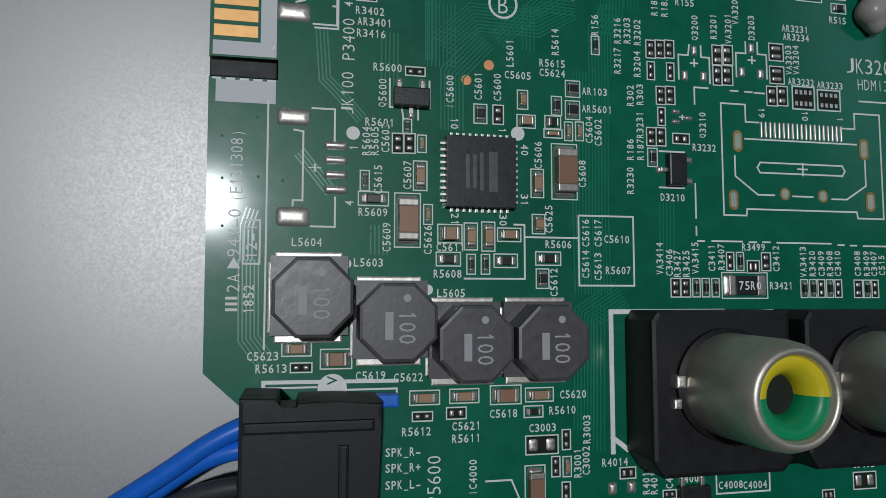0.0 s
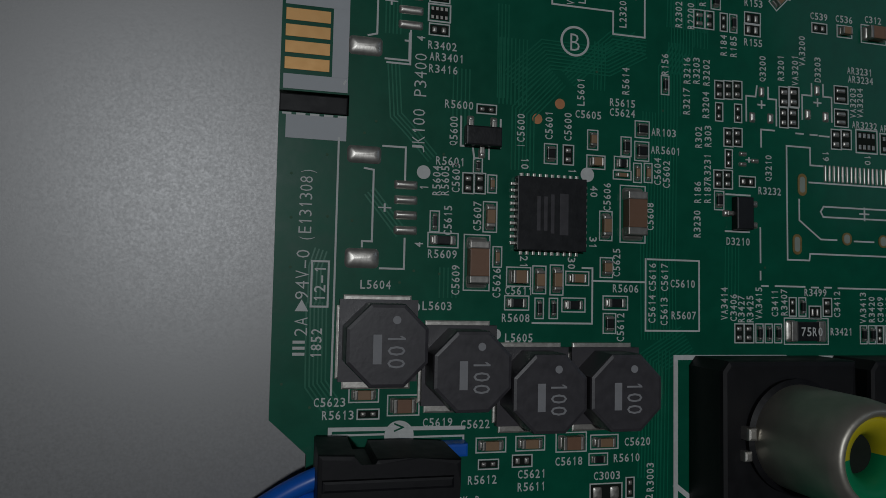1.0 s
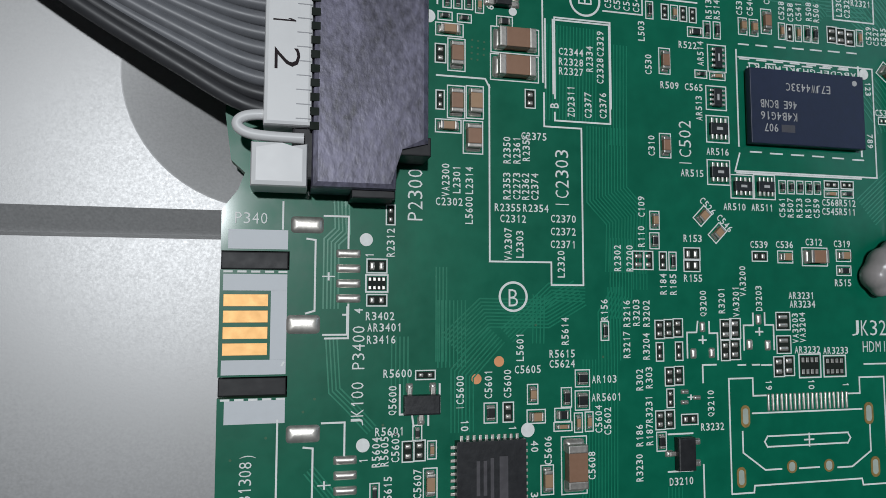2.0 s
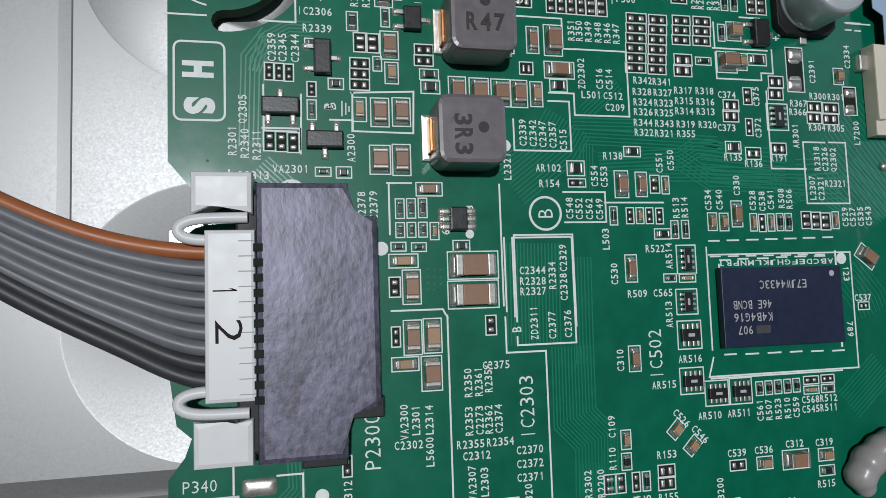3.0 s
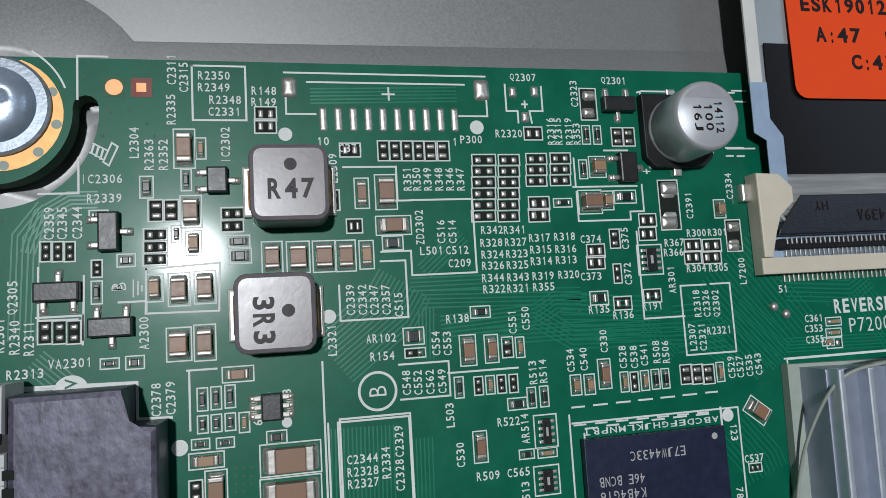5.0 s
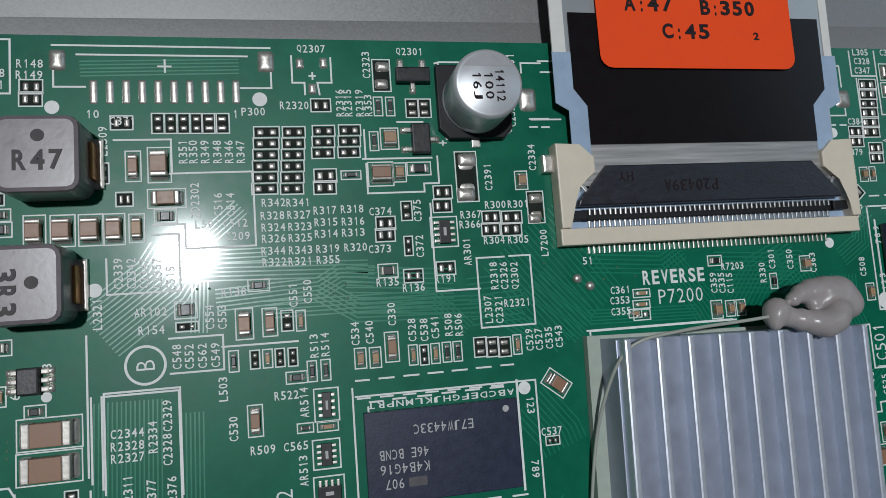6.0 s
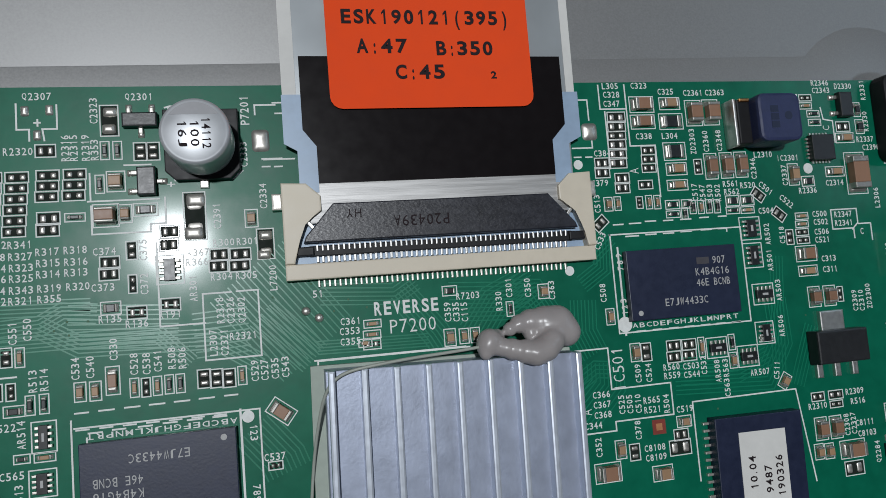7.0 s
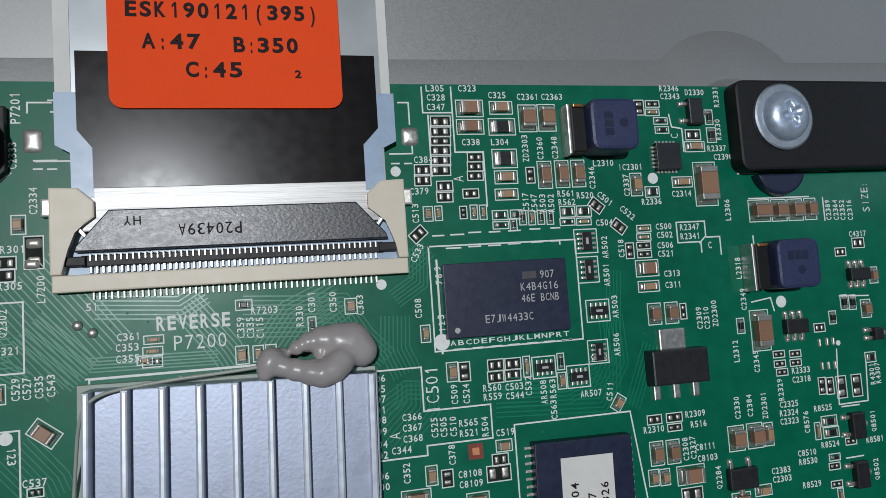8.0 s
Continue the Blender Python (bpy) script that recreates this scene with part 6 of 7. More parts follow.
text("IC502", 28.51, -36.71, 90, height=1.26, parent=board)
text("C310", 25.03, -37.08, 90, parent=board)
chip("b", 26.44, -37.01, 1.8, 0.8, 90)
array(32.01, -35.14, 0, 1.9, 1.8)
text("AR516", 31.94, -37.30, 0, parent=board)
array(31.99, -39.28, 0, 1.9, 1.6)
text("AR515", 29.18, -39.47, 0, parent=board)
array(34.44, -40.53, 0, 1.9, 1.5)
array(36.93, -40.48, 0, 1.8, 1.6)
text("AR510", 33.59, -42.49, 0, parent=board)
text("AR511", 36.60, -42.47, 0, parent=board)
array(31.94, -32.13, 90, 1.8, 1.4)
text("AR513", 30.07, -33.23, 90, parent=board)
text("C561", 38.81, -42.39, 90, parent=board)
text("R507", 39.74, -42.38, 90, parent=board)
text("R523", 40.74, -42.37, 90, parent=board)
text("R510", 41.75, -42.36, 90, parent=board)
text("C559", 42.70, -42.35, 90, parent=board)
chip("r", 38.90, -40.40, 0.9, 0.4, 90)
chip("r", 39.89, -40.38, 0.9, 0.4, 90)
chip("r", 40.89, -40.36, 0.9, 0.5, 90)
chip("r", 41.90, -40.35, 0.9, 0.5, 90)
chip("r", 42.89, -40.33, 0.9, 0.4, 90)
chip("p", 44.54, -39.94, 1.2, 0.4, 0)
chip("p", 46.38, -39.91, 1.0, 0.4, 0)
chip("c", 44.49, -40.85, 1.2, 0.4, 0)
chip("r", 46.34, -40.82, 1.0, 0.4, 0)
text("C568", 44.32, -41.73, 0, parent=board)
text("R512", 46.33, -41.71, 0, parent=board)
text("C545", 44.28, -42.61, 0, parent=board)
text("R511", 46.28, -42.59, 0, parent=board)
silk((34.32, -37.33), (33.78, -39.05))
silk((33.95, -39.21), (48.09, -39.21))
text("C109", 23.88, -42.79, 90, parent=board)
text("R110", 23.81, -45.53, 90, parent=board)
chip("c", 25.18, -44.01, 1.1, 0.6, 90)
chip("r", 25.13, -45.89, 1.0, 0.6, 90)
chip("p", 23.48, -47.70, 1.3, 0.7, 90)
chip("p", 24.47, -47.70, 1.3, 0.6, 90)
chip("p", 25.95, -47.72, 1.2, 0.5, 90)
chip("r", 26.93, -47.73, 1.2, 0.5, 90)
text("R2302", 21.41, -47.53, 90, parent=board)
text("R2200", 22.61, -47.54, 90, parent=board)
text("R184", 25.92, -49.84, 90, parent=board)
text("R185", 26.93, -49.86, 90, parent=board)
text("R153", 29.05, -45.59, 0, parent=board)
text("R155", 28.99, -49.28, 0, parent=board)
chip("p", 28.94, -47.04, 1.3, 0.7, 0)
chip("p", 28.91, -48.09, 1.3, 0.7, 0)
chip("c", 30.15, -43.46, 1.2, 0.7, 45)
chip("c", 31.68, -45.02, 1.2, 0.7, 45)
text("C526", 30.71, -42.52, -45, parent=board)
text("C546", 32.47, -44.08, -45, parent=board)
chip("p", 36.15, -47.13, 1.1, 0.6, 0)
text("C539", 36.10, -46.02, 0, parent=board)
chip("c", 38.95, -47.15, 1.2, 0.7, 0)
text("C536", 38.91, -45.97, 0, parent=board)
chip("b", 42.28, -47.09, 2.4, 1.4, 0)
text("C312", 42.23, -45.66, 0, parent=board)
chip("c", 45.58, -46.92, 1.2, 0.7, 0)
text("C319", 45.47, -45.77, 0, parent=board)
chip("r", 45.57, -48.39, 1.1, 0.6, 0)
text("R515", 45.41, -49.58, 0, parent=board)
silk((86.79, 2.18), (86.79, -0.44), (89.84, -0.44))
silk((89.86, 2.21), (89.86, -4.53), (92.84, -4.53), (92.84, -10.14))
text("L305", 88.19, 2.08, 0, parent=board)
text("C328", 88.25, 1.14, 0, parent=board)
text("C347", 88.18, 0.14, 0, parent=board)
text("C323", 91.59, 2.10, 0, parent=board)
text("C325", 94.76, 1.40, 0, parent=board)
text("C2361", 98.11, 1.24, 0, parent=board)
text("C2363", 100.84, 1.25, 0, parent=board)
chip("c", 95.09, 0.06, 2.1, 1.0, 0)
chip("b", 91.70, -0.00, 2.4, 1.4, 0)
chip("b", 91.65, -1.92, 2.5, 1.3, 0)
chip("r", 95.05, -1.94, 2.3, 1.4, 0)
text("C338", 91.59, -3.51, 0, parent=board)
text("L304", 94.68, -3.54, 0, parent=board)
chip("b", 97.92, -1.06, 2.4, 1.5, 90)
chip("b", 100.07, -1.01, 2.5, 1.5, 90)
text("ZD2303", 97.40, -4.24, 90, parent=board)
text("C2360", 99.03, -4.26, 90, parent=board)
text("C2348", 100.68, -4.22, 90, parent=board)
chip("p", 88.57, -1.35, 1.5, 0.7, 0)
chip("p", 88.50, -2.35, 1.5, 0.7, 0)
chip("p", 88.43, -3.35, 1.5, 0.6, 0)
chip("p", 88.36, -4.34, 1.5, 0.7, 0)
chip("p", 88.29, -5.33, 1.5, 0.7, 0)
chip("p", 88.22, -6.32, 1.5, 0.7, 0)
silk((87.30, -0.73), (87.30, -6.90))
chip("p", 86.39, -6.30, 1.1, 0.7, 0)
chip("p", 86.33, -7.30, 1.1, 0.7, 0)
text("C384", 86.52, -5.23, 0, parent=board)
text("C379", 85.90, -8.41, 0, parent=board)
text("A", 90.00, -7.26, 90, height=1.04, parent=board)
chip("p", 88.54, -8.02, 1.3, 0.7, 0)
chip("p", 88.47, -9.02, 1.3, 0.7, 0)
chip("p", 91.95, -5.06, 1.3, 0.6, 0)
chip("p", 91.88, -6.03, 1.3, 0.6, 0)
chip("p", 91.81, -7.00, 1.3, 0.6, 0)
chip("r", 95.09, -5.27, 2.2, 1.5, 0)
chip("c", 95.09, -7.22, 2.1, 1.0, 0)
chip("c", 95.01, -9.00, 2.0, 0.9, 0)
chip("p", 91.20, -8.80, 1.2, 0.6, 0)
chip("p", 97.76, -7.07, 1.2, 0.6, 90)
chip("b", 99.35, -7.08, 2.4, 1.3, 90)
chip("b", 101.29, -7.04, 2.3, 1.3, 90)
chip("b", 103.12, -7.02, 2.3, 1.2, 90)
text("C2346", 104.64, -7.51, 90, parent=board)
text("L2310", 106.09, -5.96, 0, parent=board)
text("C517", 97.00, -9.86, 90, parent=board)
text("C547", 97.92, -10.01, 90, parent=board)
text("R503", 98.85, -10.04, 90, parent=board)
text("R502", 99.79, -10.07, 90, parent=board)
text("R561", 101.52, -9.11, 0, parent=board)
text("R520", 103.68, -9.36, 0, parent=board)
text("R562", 101.57, -10.01, 0, parent=board)
dot(83.65, -6.37, 0.51)
dot(81.55, -17.43, 0.50)
pad(85.30, -2.86, 1.72, 1.83)
silk((84.32, 0.60), (85.36, 0.60), (85.36, -1.59))
silk((83.19, -4.60), (85.47, -4.60), (85.47, -3.89))
silk((83.30, -5.57), (84.04, -5.57))
silk((84.61, -5.59), (85.29, -5.59))
text("C513", 85.36, -10.61, 90, parent=board)
chip("c", 86.64, -10.71, 1.0, 0.6, 90)
chip("c", 87.71, -10.69, 1.0, 0.5, 90)
chip("p", 90.28, -10.70, 0.9, 0.5, 90)
chip("c", 91.38, -10.71, 1.0, 0.5, 90)
chip("c", 92.36, -10.75, 1.0, 0.4, 90)
chip("r", 94.14, -11.11, 1.2, 0.6, 0)
chip("r", 95.88, -11.11, 0.8, 0.6, 0)
chip("r", 94.12, -12.15, 1.1, 0.4, 0)
chip("r", 95.49, -12.15, 0.7, 0.4, 90)
chip("r", 96.55, -11.49, 1.0, 0.4, 90)
chip("c", 97.54, -11.53, 1.0, 0.4, 90)
chip("r", 98.54, -11.51, 1.0, 0.5, 90)
chip("r", 99.54, -11.55, 1.0, 0.5, 90)
chip("r", 101.54, -11.03, 1.2, 0.7, 0)
chip("r", 103.40, -11.04, 1.1, 0.7, 0)
chip("r", 101.45, -12.10, 1.2, 0.4, 0)
chip("c", 103.30, -12.14, 1.1, 0.5, 0)
chip("p", 104.88, -10.49, 1.2, 0.7, -40)
chip("p", 85.50, -12.70, 1.2, 0.7, 40)
chip("p", 107.28, -12.82, 1.2, 0.7, -40)
text("C504", 105.62, -12.33, 0, parent=board)
text("C533", 85.26, -14.54, 60, parent=board)
text("C501", 105.93, -9.79, -40, parent=board)
text("C522", 108.42, -11.40, -40, parent=board)
silk((86.39, -13.98), (102.11, -13.98), (102.11, -24.31), (86.43, -24.31), (86.43, -13.98))
silk((86.98, -12.93), (88.07, -12.93))
silk((88.83, -12.90), (90.13, -12.90))
silk((90.72, -12.76), (91.91, -12.76))
silk((92.86, -12.79), (93.95, -12.79))
silk((94.92, -12.77), (96.15, -12.77))
silk((97.26, -12.69), (98.31, -12.69))
silk((99.56, -12.67), (100.51, -12.67))
silk((88.27, -14.24), (89.73, -14.24))
silk((90.62, -14.18), (91.80, -14.18))
silk((92.70, -14.17), (93.90, -14.17))
silk((94.81, -14.10), (96.04, -14.10))
silk((97.27, -14.04), (98.51, -14.04))
silk((99.45, -14.02), (100.39, -14.02), (100.39, -14.36))
text("7", 87.28, -17.56, 90, parent=board)
text("8", 87.27, -16.94, 90, parent=board)
text("9", 87.21, -16.21, 90, parent=board)
text("1", 87.30, -22.24, 90, parent=board)
text("2", 87.29, -21.63, 90, parent=board)
text("3", 87.22, -20.96, 90, parent=board)
dot(87.16, -23.44, 0.80)
text("ABCDEFGHJKLMNPRT", 94.29, -23.63, 0, height=0.5, length=12.6, parent=board)
text("C508", 85.01, -19.97, 90, parent=board)
chip("c", 85.58, -22.49, 1.1, 0.6, 90)
array(103.33, -14.21, 90, 2.0, 1.8)
text("AR502", 105.43, -14.96, 90, parent=board)
array(103.31, -17.21, 90, 2.2, 1.6)
text("AR501", 105.35, -17.89, 90, parent=board)
array(104.03, -21.53, 0, 2.1, 1.5)
text("AR503", 106.00, -21.26, 90, parent=board)
array(103.67, -25.75, 90, 1.9, 1.5)
text("AR506", 105.81, -25.19, 90, parent=board)
text("IC501", 85.88, -27.93, 90, height=1.26, parent=board)
silk((80.22, -25.67), (84.91, -25.67), (84.91, -29.90), (91.64, -29.90), (91.64, -33.18), (85.01, -33.18), (85.01, -34.09), (80.34, -34.09))
text("C366", 83.71, -30.30, 0, parent=board)
text("C367", 83.69, -31.31, 0, parent=board)
text("C368", 83.68, -32.33, 0, parent=board)
text("C344", 82.52, -33.31, 0, parent=board)
text("A", 81.95, -31.92, 90, height=1.04, parent=board)
text("C525", 85.85, -31.55, 90, parent=board)
text("C505", 86.75, -31.60, 90, parent=board)
text("C510", 87.71, -31.65, 90, parent=board)
text("R565", 89.27, -31.44, 0, parent=board)
text("R521", 89.26, -32.42, 0, parent=board)
text("R504", 90.91, -32.00, 90, parent=board)
text("C519", 92.96, -32.77, 0, parent=board)
chip("c", 92.74, -34.04, 1.2, 0.8, 0)
test_spot(89.81, -34.27, False)
chip("p", 92.25, -35.36, 1.1, 0.7, 0)
chip("p", 92.00, -36.64, 1.9, 1.2, 0)
text("C378", 87.40, -34.32, 90, parent=board)
chip("c", 85.26, -36.03, 1.4, 0.8, 90)
chip("p", 86.80, -36.49, 1.2, 0.7, 90)
text("C352", 82.87, -35.52, 90, parent=board)
text("C8108", 89.08, -36.30, 0, parent=board)
text("C8109", 89.12, -37.27, 0, parent=board)
chip("b", 83.65, -38.13, 2.4, 1.6, 0)
chip("c", 89.71, -38.96, 1.8, 1.1, 0)
text("C509", 88.05, -28.58, 90, parent=board)
text("C524", 89.25, -28.64, 90, parent=board)
chip("c", 88.00, -26.41, 1.4, 0.7, 90)
chip("p", 89.23, -26.49, 1.4, 0.7, 90)
chip("p", 92.48, -26.14, 1.2, 0.8, 0)
chip("p", 92.39, -27.31, 1.2, 0.8, 0)
chip("p", 94.29, -26.17, 1.2, 0.8, 0)
chip("p", 94.20, -27.28, 1.2, 0.8, 0)
chip("c", 95.73, -26.58, 1.5, 0.5, 90)
array(97.57, -26.80, 0, 2.0, 1.4)
chip("r", 99.42, -26.39, 1.1, 0.4, 90)
chip("c", 99.38, -28.33, 1.2, 0.6, 90)
array(101.24, -28.05, 0, 2.0, 1.5)
chip("r", 103.71, -26.33, 1.3, 0.4, 0)
text("R560", 91.95, -28.30, 0, parent=board)
text("C503", 94.26, -28.41, 0, parent=board)
text("R559", 91.94, -29.18, 0, parent=board)
text("C544", 94.25, -29.30, 0, parent=board)
text("C532", 95.75, -28.50, 90, parent=board)
text("AR508", 97.33, -29.27, 90, parent=board)
text("R563", 98.33, -29.03, 90, parent=board)
text("C563", 98.27, -31.11, 90, parent=board)
text("AR507", 102.49, -29.89, 0, parent=board)
chip("c", 105.43, -31.16, 1.2, 0.7, 55)
text("C511", 104.58, -29.92, 80, parent=board)
silk((93.95, -32.16), (106.66, -32.16), (107.94, -42.20))
silk((93.95, -32.16), (93.95, -40.32))
text("R2346", 114.81, 2.26, 0, parent=board)
text("C2343", 114.85, 1.36, 0, parent=board)
text("D2330", 117.95, 1.83, 0, parent=board)
chip("p", 110.95, 0.09, 1.2, 0.7, 90)
chip("p", 112.60, 0.50, 1.3, 0.5, 0)
chip("c", 112.51, -0.45, 1.3, 0.5, 0)
sot(117.48, -0.49, 90, 2.9, 1.7)
chip("r", 119.49, -1.01, 1.1, 0.6, 90)
chip("r", 119.59, -3.05, 1.2, 0.8, 90)
chip("p", 117.27, -2.99, 1.4, 0.7, 0)
chip("c", 117.34, -4.33, 2.1, 0.9, 0)
text("R2331", 120.63, 1.32, 90, parent=board)
text("R2330", 120.49, -2.44, 90, parent=board)
text("R2337", 120.10, -4.56, 0, parent=board)
text("C2390", 120.79, -5.54, 0, parent=board)
chip("r", 113.41, -1.40, 1.2, 0.5, 0)
chip("r", 113.48, -2.42, 1.2, 0.5, 0)
silk((114.49, -0.68), (114.70, -2.08), (115.94, -2.28), (115.94, -4.82))
text("C", 114.94, -3.10, 90, height=0.89, parent=board)
small_chip(113.57, -5.48, 2.9)
text("IC2301", 109.24, -6.45, 0, parent=board)
text("C2337", 108.58, -8.41, 90, parent=board)
chip("c", 109.76, -8.38, 2.0, 1.0, 90)
chip("r", 111.60, -9.23, 1.3, 0.8, 0)
text("R2336", 111.42, -10.28, 0, parent=board)
dot(111.82, -7.75, 0.61)
chip("c", 115.36, -8.25, 2.0, 0.9, 0)
text("C2314", 115.15, -9.53, 0, parent=board)
chip("b", 118.22, -8.54, 4.3, 2.4, 90)
text("L2306", 120.67, -11.54, 90, parent=board)
silk((122.55, -6.67), (122.45, -7.50), (125.02, -7.50))
silk((132.01, -7.46), (134.58, -7.46))
chip("b", 124.77, -11.78, 2.1, 2.3, 90)
chip("b", 127.33, -11.81, 2.0, 1.7, 90)
chip("b", 129.52, -11.82, 2.0, 1.5, 90)
chip("b", 131.56, -11.80, 2.0, 1.3, 90)
silk((123.57, -10.36), (131.49, -10.36))
silk((133.39, -10.54), (133.39, -13.18))
text("C2389", 133.97, -12.02, 90, parent=board)
text("C2364", 134.99, -12.05, 90, parent=board)
text("C2352", 135.93, -12.09, 90, parent=board)
text("C2316", 136.96, -12.13, 90, parent=board)
text("SIZE:", 139.32, -10.73, 90, height=0.96, parent=board)
chip("c", 110.18, -13.18, 1.1, 0.4, 0)
chip("c", 110.09, -14.09, 1.1, 0.4, 0)
chip("p", 109.99, -15.00, 1.1, 0.4, 0)
chip("p", 110.00, -15.92, 1.2, 0.4, 0)
text("C500", 112.57, -13.04, 0, parent=board)
text("C502", 112.61, -13.96, 0, parent=board)
text("C506", 112.56, -15.07, 0, parent=board)
text("C521", 112.53, -15.99, 0, parent=board)
chip("p", 108.31, -15.47, 1.2, 0.6, 90)
text("C518", 107.31, -15.18, 90, parent=board)
silk((114.12, -12.67), (117.61, -12.67), (117.61, -14.31), (116.79, -15.02))
silk((114.12, -12.67), (114.12, -14.90), (116.94, -14.90), (116.94, -16.03))
text("R2347", 115.73, -13.23, 0, parent=board)
text("R2341", 115.69, -14.23, 0, parent=board)
text("C", 118.02, -15.33, 0, height=0.74, parent=board)
silk((117.70, -14.44), (119.34, -14.44), (119.34, -16.39))
chip("b", 110.15, -17.44, 2.2, 1.4, 0)
chip("c", 110.15, -19.38, 2.0, 0.9, 0)
text("C313", 113.05, -18.16, 0, parent=board)
text("C311", 113.06, -19.38, 0, parent=board)
chip("b", 110.52, -22.35, 1.8, 1.2, 90)
chip("b", 112.54, -22.37, 1.8, 1.2, 90)
chip("p", 113.98, -22.30, 1.1, 0.5, 90)
text("C2309", 115.82, -23.16, 90, parent=board)
text("C2310", 116.71, -23.22, 90, parent=board)
text("ZD2300", 117.74, -22.81, 90, parent=board)
chip("p", 109.38, -33.32, 1.2, 0.6, 0)
chip("p", 111.71, -33.33, 1.4, 0.6, 0)
chip("p", 111.66, -34.36, 1.2, 0.4, 0)
text("R2309", 114.22, -33.19, 0, parent=board)
text("R516", 114.51, -34.29, 0, parent=board)
text("R2310", 109.21, -34.29, 0, parent=board)
chip("b", 109.32, -36.80, 2.0, 1.2, 90)
chip("b", 111.23, -36.83, 2.0, 1.1, 90)
text("C2308", 112.68, -36.73, 90, parent=board)
text("C2327", 113.57, -36.66, 90, parent=board)
text("C8111", 115.06, -36.72, 0, parent=board)
text("C8103", 115.20, -37.91, 0, parent=board)
chip("c", 108.71, -39.21, 1.2, 0.7, 90)
chip("c", 110.01, -39.29, 1.1, 0.7, 90)
chip("b", 113.06, -39.41, 2.7, 1.5, 0)
chip("p", 113.00, -41.50, 2.1, 1.2, 0)
text("L2318", 121.28, -18.07, 90, parent=board)
text("C2349", 121.51, -21.52, 90, parent=board)
silk((123.58, -14.58), (123.58, -17.86), (123.58, -20.53), (128.85, -20.53))
dot(126.34, -22.10, 0.66)
chip("b", 123.26, -25.07, 4.0, 2.0, 90)
chip("r", 120.85, -24.39, 1.2, 0.6, 90)
sot(127.6, -24.9, 0, 2.9, 1.6, legs=6)
text("L2312", 119.93, -27.09, 90, parent=board)
text("C2345", 122.35, -28.40, 90, parent=board)
chip("b", 118.91, -36.33, 2.2, 1.7, 90)
chip("b", 121.25, -36.29, 2.2, 1.5, 90)
chip("c", 122.96, -36.33, 2.0, 0.7, 90)
text("C2330", 119.36, -33.12, 90, parent=board)
text("C2384", 120.93, -33.04, 90, parent=board)
text("ZD2301", 122.77, -33.23, 90, parent=board)
sot(118.92, -40.44, 0, 3.4, 2.2)
text("Q2284", 116.32, -40.12, 90, parent=board)
text("C2383", 124.05, -40.31, 0, parent=board)
text("C2303", 124.08, -41.22, 0, parent=board)
chip("c", 121.60, -42.13, 1.5, 0.8, 0)
chip("b", 118.81, -42.80, 1.8, 1.3, 0)
chip("p", 135.02, -16.94, 1.09, 0.55, 0)
chip("p", 137.61, -16.01, 1.20, 0.82, 0)
chip("b", 139.22, -19.87, 1.42, 0.76, 90)
chip("r", 134.7, -22.73, 1.20, 0.55, 90)
chip("r", 135.86, -22.81, 1.20, 0.55, 90)
chip("b", 137.64, -23.65, 1.53, 1.09, 90)
chip("r", 132.93, -24.35, 1.09, 0.55, 90)
chip("p", 131.03, -25.36, 0.98, 0.55, 0)
chip("p", 130.54, -31.84, 1.31, 0.60, 90)
chip("p", 131.59, -31.94, 1.31, 0.60, 90)
chip("p", 133.09, -32.21, 2.07, 0.98, 90)
chip("p", 135.18, -32.22, 2.07, 0.98, 90)
chip("p", 125.32, -27.86, 0.93, 0.49, 0)
chip("p", 127.45, -27.98, 0.93, 0.49, 0)
chip("p", 125.33, -28.92, 0.93, 0.49, 0)
chip("p", 127.39, -28.97, 0.93, 0.49, 0)
chip("p", 125.51, -29.86, 0.93, 0.49, 0)
chip("c", 129.3, -36.7, 1.31, 0.49, 90)
chip("r", 130.93, -35.76, 1.53, 0.82, 0)
chip("r", 131.06, -37.02, 1.53, 0.82, 0)
chip("p", 133.55, -38.3, 0.98, 0.49, 0)
chip("r", 131.14, -39.76, 0.98, 0.49, 0)
chip("p", 131.01, -40.74, 0.98, 0.49, 0)
chip("p", 131.04, -42.71, 0.98, 0.49, 0)
chip("c", 131.4, -43.93, 1.09, 0.49, 90)
chip("r", 137.48, -29.22, 0.98, 0.76, 0)
sot(136.79, -19.6, 0, 2.7, 1.4, legs=6)
sot(138.42, -26.57, 90, 1.4, 1.2, legs=3)
sot(134.26, -36.56, 90, 2.9, 1.7, legs=3)
sot(134.05, -41.92, 90, 2.9, 1.7, legs=3)
pad(130.8, -27.06, 0.36, 0.95)
pad(131.8, -27.01, 0.36, 0.95)
pad(132.64, -27.02, 0.36, 0.95)
pad(130.83, -29.66, 0.36, 0.95)
pad(131.67, -29.67, 0.36, 0.95)
pad(132.59, -29.69, 0.36, 0.95)
text("R2333", 127.95, -29.84, 0, parent=board)
text("C2318", 127.9, -30.83, 0, parent=board)
text("R2329", 125.05, -31.74, 90, parent=board)
text("C2325", 125.94, -33.37, 0, parent=board)
text("R2324", 125.83, -34.29, 0, parent=board)
text("C2323", 125.78, -35.2, 0, parent=board)
text("C8576", 127.95, -35.56, 90, parent=board)
text("R8525", 130.3, -34.25, 0, parent=board)
text("R8524", 130.74, -38.29, 0, parent=board)
text("C8510", 127.6, -38.85, 0, parent=board)
text("R8530", 127.63, -39.77, 0, parent=board)
text("R8529", 127.81, -42.3, 0, parent=board)
text("R8581", 136.79, -38.42, 0, parent=board)
text("C4317", 137.67, -14.95, 0, parent=board)
